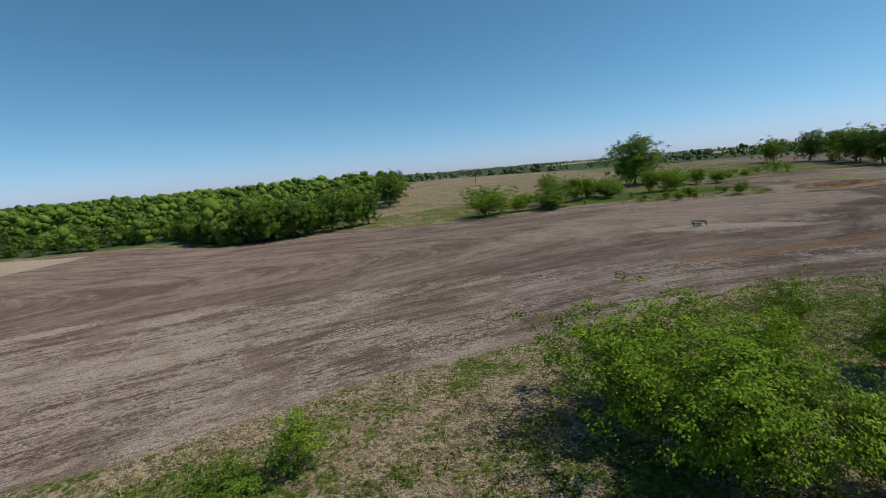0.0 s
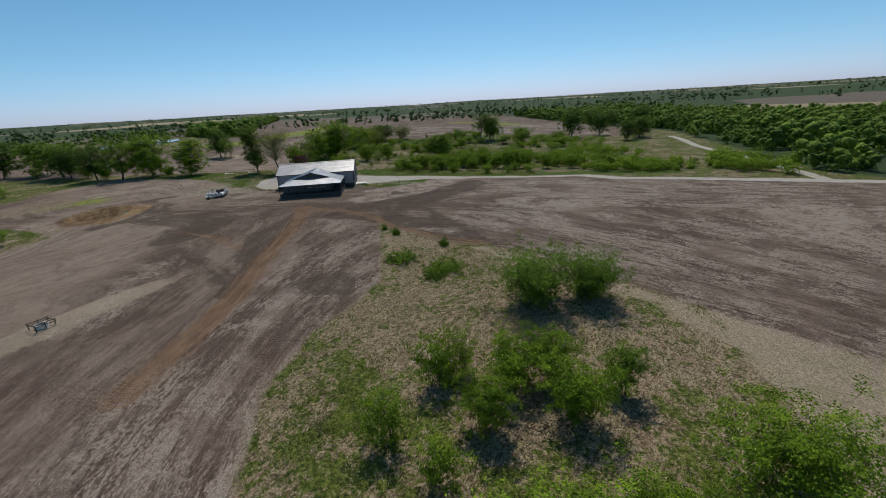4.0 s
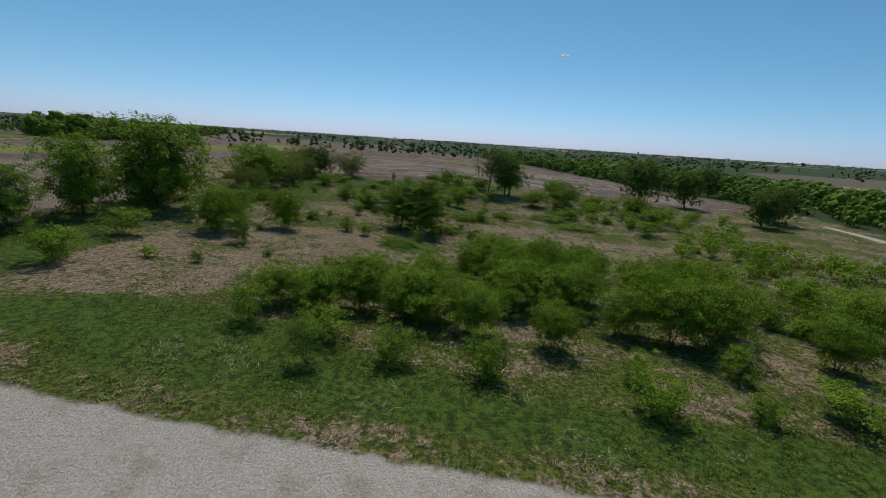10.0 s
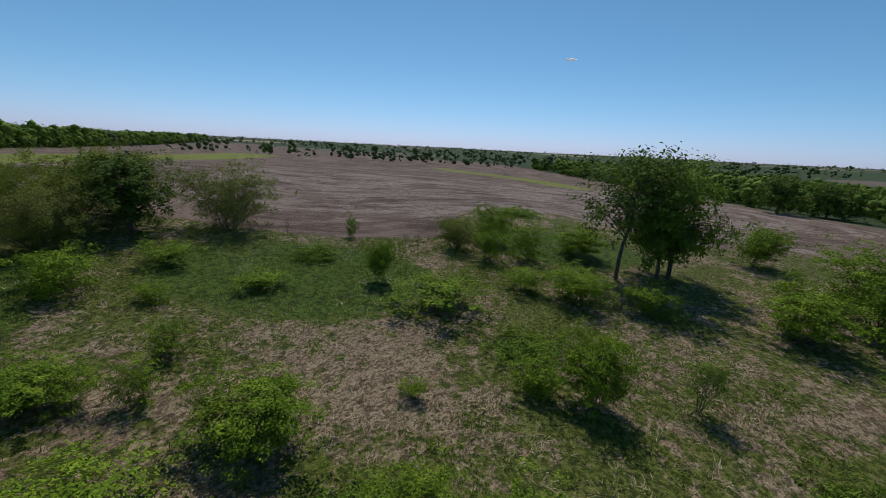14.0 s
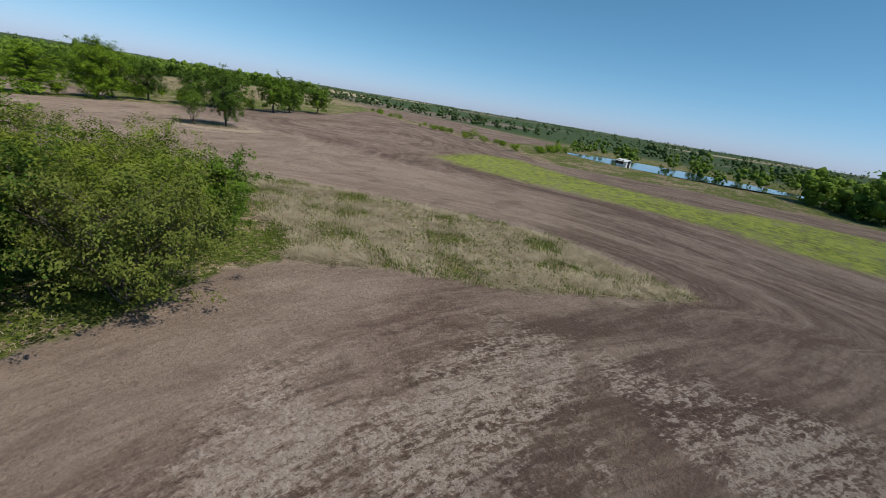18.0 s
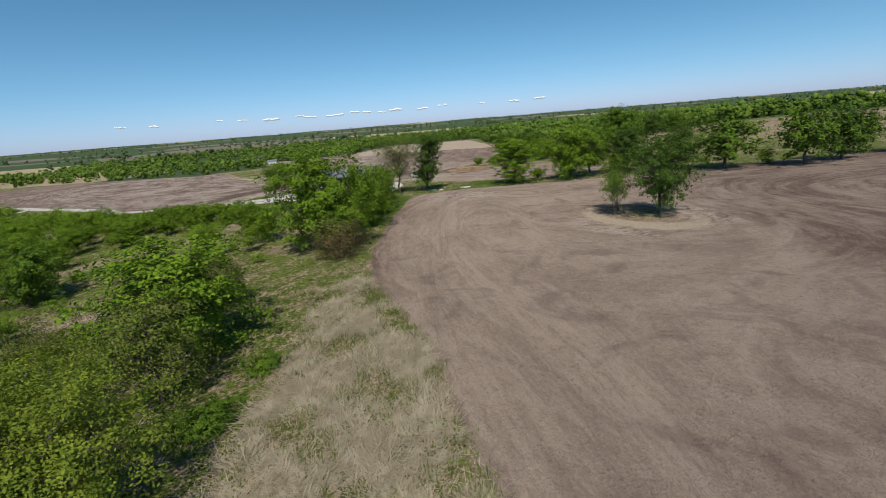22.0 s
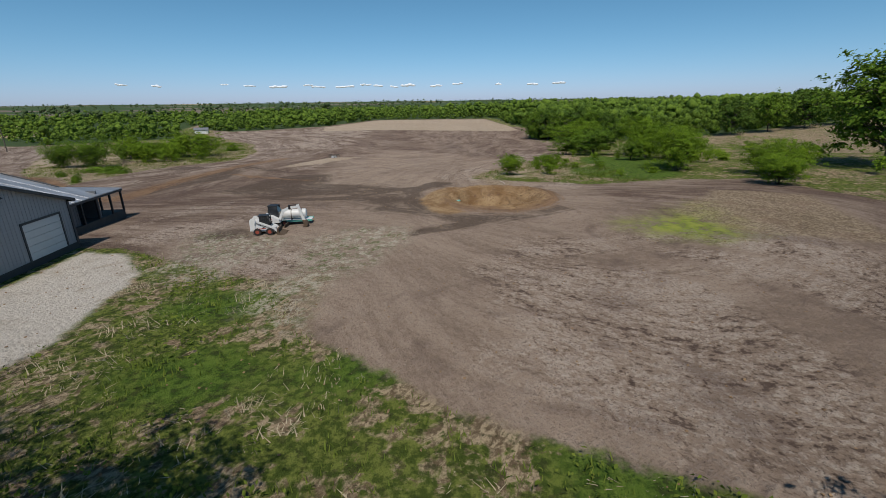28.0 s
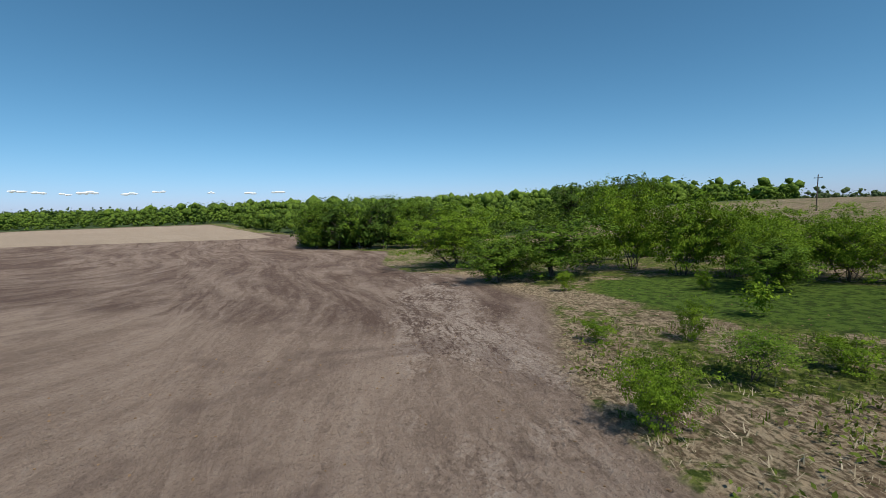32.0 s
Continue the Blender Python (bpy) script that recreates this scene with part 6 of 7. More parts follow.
    wall_part("wing_wall", siding(-8.0, -0.1, 4.9, 4.89, 0.03, lambda s: ez + 0.6), SHADED_SIDING, barn, "grey wing wall under the porch")
    wall_part("wing_wall", siding(-5.2, -0.1, yn - 0.35, yn - 0.34, 0.03, lambda s: ez - 0.05, [(1.6, 2.4, 0.75, 1.75)]), SHADED_SIDING, barn, "grey wing wall")
    wall_part("wing_wall", siding(-8.0, -5.2, yn - 2.6, yn - 2.59, 0.03, lambda s: ez + 0.4), SHADED_SIDING, barn, "grey wing wall")
    for y in (6.8, 8.3, 9.9):
        window_part(barn, -8.01, y, 0.9, 0.8, 0.9, "-x")
    window_part(barn, -3.2, yn - 0.34, 0.75, 0.8, 1.0, "+y")
    ny = 8
    spots = [(wx + 0.15, ys + 0.15 + i * (yn - ys - 0.3) / (ny - 1)) for i in range(ny)] + [(x, ys + 0.15) for x in (-9.1, -7.0, -4.9, -2.8, -0.7)] + [(x, yn - 0.15) for x in (-9.4, -7.4, -5.4)]
    for x, y in spots:
        part("post", boxed(x - 0.075, x + 0.075, y - 0.075, y + 0.075, -0.05, ez - 0.1, bevel=0.008), POST, barn)
    return barn


farm_building()


def slab_thing(name, x, y, w, d, h, turn, material, label, cat, lift=0.0, tilt=0.0):
    ob = new(name)
    ob.matrix_world = pose(x, y, gz(x, y) + lift, tilt, 0, turn)
    part("sheet", boxed(-w / 2, w / 2, -d / 2, d / 2, -0.12, h, bevel=0.012), material, ob)
    return tagged(ob, label, cat)


c9, s9 = math.cos(radians(9.8)), math.sin(radians(9.8))
slab_thing("door_apron", 56.1 + 3.4 * c9 + 1.6 * s9, 40.3 + 3.4 * s9 - 1.6 * c9, 2.4, 3.0, 0.09, 9.8, CONCRETE, "pale concrete slab on the ground before the doorway", "concrete slab", 0.25)


# ---- silo, junk, boards, barrel ----
def silo():
    x, y = 89, 66
    ob = empty("brick_silo", x, y, gz(x, y) - 0.15)
    tagged(ob, "short roofless red-brown tile silo by the trees", "silo")
    n = Nodes("silo_tile", 0.9)
    cells = n.tree.nodes.new("ShaderNodeTexBrick")
    n.tree.links.new(n.tree.nodes.new("ShaderNodeTexCoord").outputs["Object"], cells.inputs["Vector"])
    a = n.noise(1.6, 4)
    col = n.mix(n.ramp(a, 0.35, 0.7), (0.105, 0.036, 0.024), (0.19, 0.075, 0.045))
    n.bump(n.noise(7, 3), 0.5, 0.03)
    tile = n.done(n.mix(n.math("MULTIPLY", n.ramp(n.noise(0.8, 3), 0.5, 0.75), 0.6), col, (0.07, 0.035, 0.028)))
    r, h, rows = 2.05, 4.9, 16
    lines = bmesh.new()
    for k in range(rows):
        z0 = k * h / rows
        bm = bmesh.new()
        seg = 40
        ring = []
        for rr, z in ((r, z0 + 0.012), (r, z0 + h / rows - 0.012), (r - 0.22, z0 + h / rows - 0.012), (r - 0.22, z0 + 0.012)):
            ring.append([bm.verts.new((rr * math.cos(2 * math.pi * i / seg), rr * math.sin(2 * math.pi * i / seg), z)) for i in range(seg)])
        for q in range(4):
            for i in range(seg):
                bm.faces.new((ring[q][i], ring[q][(i + 1) % seg], ring[(q + 1) % 4][(i + 1) % seg], ring[(q + 1) % 4][i]))
        bmesh.ops.recalc_face_normals(bm, faces=bm.faces)
        part("course", bm, tile, ob)
    lines.free()
    part("mortar_core", cylinder_shell(r - 0.02, r - 0.2, 0, h - 0.02), plain("old_mortar", (0.16, 0.11, 0.09), 0.95), ob)
    for z in (1.2, 2.4, 3.6, 4.7):
        part("hoop", cylinder_shell(r + 0.02, r - 0.01, z - 0.03, z + 0.03), TRIM, ob, "rusty iron hoop")
    return ob


def cylinder_shell(r1, r0, z0, z1, seg=40):
    bm = bmesh.new()
    ring = [[bm.verts.new((rr * math.cos(2 * math.pi * i / seg), rr * math.sin(2 * math.pi * i / seg), z)) for i in range(seg)] for rr, z in ((r1, z0), (r1, z1), (r0, z1), (r0, z0))]
    for q in range(4):
        for i in range(seg):
            bm.faces.new((ring[q][i], ring[q][(i + 1) % seg], ring[(q + 1) % 4][(i + 1) % seg], ring[(q + 1) % 4][i]))
    bmesh.ops.recalc_face_normals(bm, faces=bm.faces)
    return bm


silo()


def junk_heap():
    r = np.random.default_rng(31)
    x, y = 85.7, 57.4
    ob = empty("scrap_heap", x, y, gz(x, y))
    tagged(ob, "heap of torn white and grey sheeting and boards", "scrap heap")
    mats = [WHITE, plain("grey_sheet", (0.4, 0.41, 0.42), 0.6), plain("old_board", (0.42, 0.34, 0.25), 0.85), plain("rusty_sheet", (0.28, 0.13, 0.08), 0.7)]
    for i in range(46):
        w, d = r.uniform(0.4, 1.9), r.uniform(0.12, 0.9)
        a = r.uniform(0, 2 * math.pi)
        q = abs(r.normal()) * 0.5
        ox, oy = math.cos(a) * q * 3.4, math.sin(a) * q * 2.6
        p = part("sheet" if d > 0.35 else "board", boxed(-w / 2, w / 2, -d / 2, d / 2, -0.02, 0.02), mats[r.integers(4) if i % 2 else 0], ob)
        p.matrix_local = pose(ox, oy, max(0.06, 0.65 - q * 0.55) * r.uniform(0.3, 1), r.normal() * 14, r.normal() * 14, r.uniform(0, 360))
    return ob


junk_heap()
slab_thing("white_board", 83.6, 88.3, 1.1, 2.6, 0.07, 8, WHITE, "long white board lying in the grass by the field edge", "board", 0.1)
slab_thing("white_board", 84.6, 82.2, 0.3, 1.0, 0.12, -40, WHITE, "small white scrap board lying in dry grass", "board", 0.06)
slab_thing("metal_sheet", 83.3, 79.9, 0.9, 2.0, 0.06, 15, plain("blue_grey_sheet", (0.22, 0.27, 0.33), 0.5), "blue-grey sheet lying in the poplar's shade", "metal sheet", 0.08)


def barrel():
    x, y = 70.6, 45.0
    ob = empty("barrel", x, y, gz(x, y) - 0.02)
    tagged(ob, "dark blue drum standing beside the building corner", "barrel")
    blue = plain("dark_blue_drum", (0.03, 0.045, 0.07), 0.5)
    part("body", cylinder(0.3, 0.9, pose(0, 0, 0.45), 20, bevel=0.02), blue, ob)
    for z in (0.3, 0.6):
        part("rim", cylinder_shell(0.315, 0.29, z - 0.02, z + 0.02, 20), blue, ob)
    part("lid", cylinder(0.27, 0.03, pose(0, 0, 0.91), 20), TRIM, ob)


barrel()


# ---- machines ----
MWHITE = plain("machine_white", (0.72, 0.72, 0.7), 0.4, 0.0, 0.2, 3.0)
MBLACK = plain("machine_black", (0.02, 0.02, 0.022), 0.5, 0.0, 0.2, 5.0)
RUBBER = plain("dusty_rubber", (0.035, 0.03, 0.027), 0.9, 0.0, 0.3, 8.0)
RED = plain("red_paint", (0.4, 0.04, 0.03), 0.5)
TEAL = plain("teal_stripe", (0.12, 0.4, 0.33), 0.5)
MUDDY = plain("muddy_steel", (0.13, 0.09, 0.06), 0.8, 0.2)
RIMCLAY = plain("clay_coated_rim", (0.36, 0.075, 0.045), 0.7)


def wheel(parent, x, y, r, w):
    ob = part("wheel", cylinder(r * 0.55, w * 1.02, pose(0, 0, 0, 90, 0, 0), 16, bevel=0.015), RIMCLAY, parent, "clay-coated wheel")
    ob.matrix_local = pose(x, y, r)
    bm = bmesh.new()
    seg = 24
    prof = [(r * 0.55, -w / 2), (r * 0.9, -w / 2), (r, -w * 0.3), (r, w * 0.3), (r * 0.9, w / 2), (r * 0.55, w / 2)]
    rings = [[bm.verts.new((rr * math.cos(2 * math.pi * i / seg), yy, rr * math.sin(2 * math.pi * i / seg))) for i in range(seg)] for rr, yy in prof]
    for q in range(len(prof) - 1):
        for i in range(seg):
            bm.faces.new((rings[q][i], rings[q][(i + 1) % seg], rings[q + 1][(i + 1) % seg], rings[q + 1][i]))
    for i in range(0, seg, 2):
        a = 2 * math.pi * i / seg
        box_m = pose(math.cos(a) * r, 0, math.sin(a) * r, 0, -math.degrees(a), 0)
        bmesh.ops.create_cube(bm, size=1, matrix=box_m @ Matrix.Diagonal((0.05, w * 0.8, 0.05, 1)))
    bmesh.ops.recalc_face_normals(bm, faces=bm.faces)
    part("tyre", bm, RUBBER, ob)


def smooth_faces(ob):
    for f in ob.data.polygons:
        f.use_smooth = abs(f.normal.z) < 0.99 or len(f.vertices) == 4


def skid_steer():
    x, y = 49.05, 71.9
    ob = empty("skid_steer", x, y, gz(x, y), 102)
    ob.scale = (0.8,) * 3
    tagged(ob, "white skid-steer loader with muddy bucket parked on bare soil", "loader")
    # x is ahead
    body = part("body", prism([(-1.35, 0.35), (-1.35, 1.25), (-1.1, 1.45), (-0.55, 1.4), (0.2, 0.95), (0.85, 0.6), (0.9, 0.28), (-1.2, 0.28)], -0.42, 0.42), MWHITE, ob, "white body")
    part("engine_grille", boxed(-1.38, -1.34, -0.32, 0.32, 0.45, 1.15), MBLACK, body)
    for y0 in (-0.62, 0.42):
        part("side_plate", prism([(-1.35, 0.6), (-1.3, 1.45), (-0.95, 1.55), (-0.75, 1.0), (0.7, 0.55), (0.7, 0.4), (-1.2, 0.42)], y0 + 0.1, y0 + 0.14), MWHITE, ob)
    cab = part("cab", prism([(-0.5, 0.9), (-0.52, 1.88), (0.3, 1.88), (0.5, 0.9)], -0.4, 0.4), GLASS, ob, "dark open cab behind guard bars")
    part("cab_roof", boxed(-0.62, 0.42, -0.43, 0.43, 1.86, 1.93, bevel=0.02), MBLACK, cab)
    for i in range(5):
        part("guard_bar", boxed(-0.42 + i * 0.17, -0.4 + i * 0.17, -0.425, -0.405, 1.0, 1.86), MBLACK, cab)
        part("guard_bar", boxed(-0.42 + i * 0.17, -0.4 + i * 0.17, 0.405, 0.425, 1.0, 1.86), MBLACK, cab)
    for b in (-0.66, 0.52):
        part("tail_frame", prism([(-1.42, 0.45), (-1.42, 1.5), (-1.25, 1.72), (-0.95, 1.72), (-0.8, 1.5), (-0.95, 1.1), (-0.9, 0.5)], b, b + 0.14), MWHITE, ob, "white tail upright")
    for a in (-0.48, 0.4):
        for b in (-0.42, 0.38):
            part("cab_post", boxed(a - 0.03, a + 0.05, b, b + 0.05, 0.9, 1.94), MBLACK, cab)
    for b in (-0.58, 0.48):
        arm = part("lift_arm", prism([(-1.2, 1.42), (-1.1, 1.56), (-0.2, 1.25), (0.95, 0.72), (1.25, 0.25), (1.1, 0.2), (0.8, 0.56), (-0.3, 1.08)], b, b + 0.1), MWHITE, ob, "white lift arm")
        part("ram", cylinder(0.04, 0.9, pose(0.1, b + 0.05, 0.9, 0, 63, 0), 10), MBLACK, arm)
        for wx in (-0.75, 0.42):
            wheel(ob, wx, b + (-0.06 if b < 0 else 0.16), 0.35, 0.28)
    part("red_light", boxed(-1.4, -1.36, -0.5, -0.3, 0.7, 1.1), RED, ob)
    part("red_stripe", boxed(-0.75, 0.1, -0.66, -0.64, 0.62, 0.7), RED, ob)
    part("bucket", prism([(1.1, 0.1), (1.15, 0.6), (1.3, 0.62), (1.32, 0.2), (1.85, 0.02), (1.85, -0.02), (1.25, 0.0)], -0.85, 0.85), MUDDY, ob, "muddy steel bucket")
    for i in range(7):
        part("tooth", boxed(1.83, 1.97, -0.78 + i * 0.25, -0.7 + i * 0.25, -0.01, 0.03), MUDDY, ob)


skid_steer()


def excavator():
    x, y = 46.75, 71.45
    ob = empty("mini_excavator", x, y, gz(x, y), 95)
    ob.scale = (0.76,) * 3
    tagged(ob, "white mini excavator with black cab and folded boom", "excavator")
    for b in (-0.85, 0.5):
        tr = part("track", prism([(-1.1, 0.15), (-1.0, 0.02), (1.0, 0.02), (1.15, 0.15), (1.1, 0.4), (0.95, 0.48), (-0.95, 0.48), (-1.1, 0.4)], b, b + 0.38), RUBBER, ob, "muddy rubber track")
        for i in range(4):
            part("roller", cylinder(0.13, 0.4, pose(-0.72 + i * 0.48, b + 0.19, 0.24, 90, 0, 0), 12), MUDDY, tr)
    part("house", prism([(-1.15, 0.62), (-1.25, 0.95), (-1.18, 1.25), (-0.9, 1.42), (-0.3, 1.48), (0.2, 1.35), (0.9, 1.0), (0.95, 0.62)], -0.8, 0.8), MWHITE, ob, "white upper body")
    part("stripe", boxed(-0.55, 0.15, -0.81, -0.8, 0.98, 1.04), RED, ob)
    part("side_vent", boxed(-1.0, -0.6, -0.81, -0.8, 0.85, 1.15), MBLACK, ob)
    cab = part("cab", prism([(-0.35, 1.2), (-0.3, 2.35), (0.55, 2.35), (0.8, 1.7), (0.75, 1.0)], -0.25, 0.72), GLASS, ob, "black glazed cab")
    part("cab_roof", boxed(-0.42, 0.66, -0.3, 0.76, 2.34, 2.43, bevel=0.025), MBLACK, cab)
    for a, b in ((-0.36, -0.27), (-0.36, 0.69), (0.6, -0.27), (0.6, 0.69)):
        part("cab_post", boxed(a, a + 0.07, b, b + 0.05, 1.1, 2.36), MBLACK, cab)
    boom = part("boom", prism([(0.75, 0.95), (0.98, 0.85), (1.45, 1.75), (2.05, 2.08), (3.1, 2.3), (3.1, 2.48), (1.95, 2.34), (1.25, 1.98)], -0.52, -0.32), MWHITE, ob, "white cranked boom")
    part("bracket", prism([(2.0, 2.1), (2.3, 2.12), (2.2, 2.5), (2.0, 2.48)], -0.54, -0.3), MBLACK, boom)
    part("arm", prism([(2.9, 2.6), (3.15, 2.62), (3.75, 0.85), (3.6, 0.7), (3.42, 0.8)], -0.5, -0.34), MWHITE, ob, "white dipper arm")
    part("ram", cylinder(0.06, 1.25, pose(1.15, -0.42, 1.35, 0, 30, 0), 10), MBLACK, ob, "black boom ram")
    part("ram", cylinder(0.05, 1.1, pose(2.55, -0.42, 2.55, 0, 86, 0), 10), MBLACK, ob, "black arm ram")
    part("bucket", prism([(3.45, 0.85), (3.8, 0.82), (4.05, 0.42), (3.9, 0.05), (3.45, 0.08), (3.6, 0.4)], -0.72, -0.12), MUDDY, ob, "muddy digging bucket")
    part("engine_vent", boxed(-1.21, -1.17, -0.5, 0.5, 0.8, 1.1), MBLACK, ob)
    part("exhaust", cylinder(0.04, 0.3, pose(-0.7, 0.55, 1.6), 10), MBLACK, ob)
    part("blade", prism([(1.35, 0.02), (1.45, 0.42), (1.55, 0.42), (1.5, 0.02)], -0.85, 0.9), MUDDY, ob)


excavator()


def tank_trailer():
    x, y = 45.65, 72.85
    ob = empty("tank_trailer", x, y, gz(x, y), 102)
    tagged(ob, "white water tank on a low teal trailer frame", "tank trailer")
    part("frame", boxed(-1.7, 1.55, -0.55, 0.55, 0.34, 0.42, bevel=0.015), MWHITE, ob)
    for b in (-0.6, 0.56):
        part("side_beam", boxed(-1.75, 1.6, b, b + 0.05, 0.3, 0.47, bevel=0.01), TEAL, ob, "teal side beam")
    tank = part("tank", cylinder(0.4, 2.5, pose(-0.15, 0, 0.9, 0, 90, 0), 48, bevel=0.1), MWHITE, ob, "white cylindrical tank")
    smooth_faces(tank)
    for a in (-1.0, -0.15, 0.7):
        part("strap", cylinder_shell(0.415, 0.39, -0.03, 0.03, 32), MUDDY, tank).matrix_local = pose(a, 0, 0.9, 0, 90, 0)
    part("filler_cap", cylinder(0.13, 0.1, pose(-0.3, 0, 1.33), 16), MBLACK, tank)
    for a in (-1.1, -0.15, 0.8):
        part("saddle", prism([(-0.42, 0.42), (-0.36, 0.66), (-0.2, 0.53), (0.2, 0.53), (0.36, 0.66), (0.42, 0.42)], -0.04, 0.04), MBLACK, ob).matrix_local = pose(a, 0, 0, 0, 0, 90)
    for b in (-0.66, 0.66):
        for a in (-1.3, -0.75):
            wheel(ob, a, b, 0.24, 0.14)
    part("tongue", boxed(-2.6, -1.75, -0.05, 0.05, 0.32, 0.42), MUDDY, ob)
    part("jack_leg", cylinder(0.035, 0.42, pose(-2.4, 0, 0.21), 10), MUDDY, ob)


tank_trailer()


def loose_bucket():
    x, y = 43.9, 73.1
    ob = empty("loose_bucket", x, y, gz(x, y), 150)
    tagged(ob, "muddy steel digging bucket lying on pale ground", "bucket")
    part("shell", prism([(-0.35, 0.0), (-0.3, 0.42), (-0.1, 0.55), (0.08, 0.5), (0.0, 0.32), (0.1, 0.12), (0.4, 0.06), (0.42, 0.0)], -0.35, 0.35), MUDDY, ob)
    for i in range(4):
        part("tooth", boxed(0.4, 0.52, -0.32 + i * 0.19, -0.26 + i * 0.19, 0.01, 0.05), MUDDY, ob)


loose_bucket()


def tractor():
    x, y = 304.0, 134.0
    ob = empty("tractor", x, y, gz(x, y), 200)
    ob.scale = (0.7,) * 3
    tagged(ob, "dark farm tractor standing far out on the green strip", "tractor")
    dk = plain("dark_green_paint", (0.015, 0.025, 0.022), 0.4)
    part("hood", boxed(0.3, 2.4, -0.5, 0.5, 1.1, 2.1, bevel=0.08), dk, ob)
    cab = part("cab", boxed(-1.4, 0.35, -0.85, 0.85, 1.3, 3.2, bevel=0.06), GLASS, ob, "dark glass cab")
    part("cab_roof", boxed(-1.6, 0.5, -0.95, 0.95, 3.2, 3.4, bevel=0.05), dk, cab)
    for b in (-1.1, 1.1):
        wheel(ob, -0.9, b, 1.0, 0.6)
        wheel(ob, 1.8, b * 0.85, 0.65, 0.45)
    part("grille", boxed(2.4, 2.45, -0.4, 0.4, 1.2, 2.0), MBLACK, ob)


tractor()


# ---- the pit: muddy water, pipe, clods ----
def pit_water():
    r = np.random.default_rng(5)
    wx, wy = PIT_WATER
    n = Nodes("muddy_water", 0.12, 0.0, 0.5)
    mat = n.done(n.mix(n.ramp(n.noise(0.9, 4), 0.35, 0.7), (0.355, 0.28, 0.135), (0.43, 0.345, 0.18)))
    n.bump(n.noise(6, 2), 0.04, 0.02)
    bm = bmesh.new()
    vs = [bm.verts.new((3.2 * math.cos(a), 3.2 * math.sin(a), 0)) for a in np.linspace(0, 2 * math.pi, 48, endpoint=False)]
    bm.faces.new(vs)
    me = bpy.data.meshes.new("water")
    bm.to_mesh(me)
    bm.free()
    me.materials.append(mat)
    ob = new("pond_water", me)
    ob.matrix_world = pose(wx, wy, gz(*PIT_WATER) + 0.13)
    tagged(ob, "shallow yellow-brown muddy water at the bottom of the dug pit", "water", kind="structure")
    return ob


pit_water()


def pipe(x, y, length, r, turn, tilt, colour, label):
    ob = new("pipe")
    ob.matrix_world = pose(x, y, gz(x, y) + r + 0.05, 0, tilt, turn)
    m = plain("pipe_" + label.split()[0], colour, 0.4)
    part("tube", cylinder_shell(r, r * 0.8, -length / 2, length / 2, 16), m, ob).matrix_local = pose(0, 0, 0, 0, 90, 0)
    part("socket", cylinder_shell(r * 1.2, r, -0.12, 0.12, 16), m, ob).matrix_local = pose(length / 2 - 0.12, 0, 0, 0, 90, 0)
    return tagged(ob, label, "pipe")


pipe(34.8, 86.5, 1.25, 0.07, 95, -8, (0.16, 0.55, 0.5), "turquoise plastic pipe lying on the pit's clay slope")
pipe(21.8, 92.4, 2.2, 0.04, 15, 0, (0.6, 0.5, 0.44), "pale thin pipe lying on the pit's far rim")


def clods():
    """Lumps of clay and earth round the pit and over the worked soil."""
    r = np.random.default_rng(9)
    out = []
    for k in range(4000):
        if k < 1700:
            a, d = r.normal(1.3, 1.2), r.normal(0.85, 0.24)
            x, y, s = PIT[0] + 6.2 * d * math.cos(a), PIT[1] + 5.0 * d * math.sin(a), 0.02 + 0.07 * r.uniform() ** 2 + (0.06 if r.uniform() > 0.96 else 0)
            if abs(d) < 0.4:
                continue
        else:
            x, y, s = r.uniform(-20, 75), r.uniform(60, 115), r.uniform(0.02, 0.055)
        z = gz(x, y)
        c = np.array([x, y, z])
        p = r.normal(size=(8, 3)) * s * 0.25 + np.array([[i, j, k2] for i in (-1, 1) for j in (-1, 1) for k2 in (-0.4, 1)]) * s * 0.7
        p = c + p
        out += [p[[0, 1, 3, 2]], p[[4, 6, 7, 5]], p[[0, 4, 5, 1]], p[[2, 3, 7, 6]], p[[1, 5, 7, 3]]]
    n = Nodes("clod", 0.95)
    mat = n.done(n.mix(n.geo.outputs["Random Per Island"], (0.17, 0.105, 0.06), (0.34, 0.225, 0.125)))
    return tagged(new("clods", quads_mesh("clods", np.array(out), mat)), "loose clods of clay and earth round the pit", "clods", kind="stuff")


clods()


# ---- small far things ----
def pole(x, y, h=9.0):
    ob = empty("utility_pole", x, y, gz(x, y) - 0.1)
    tagged(ob, "thin grey wooden utility pole far across the field", "utility pole")
    part("shaft", cylinder(0.16, h, pose(0, 0, h / 2), 10, r2=0.1), BARK, ob)
    part("crossarm", boxed(-0.9, 0.9, -0.06, 0.06, h - 0.9, h - 0.75), BARK, ob)
    for a in (-0.8, 0.0, 0.8):
        part("insulator", cylinder(0.05, 0.16, pose(a, 0, h - 0.66), 8), TRIM, ob)


for px, py in ((-44, 220), (-52, -60), (10, -130)):
    pole(px, py)


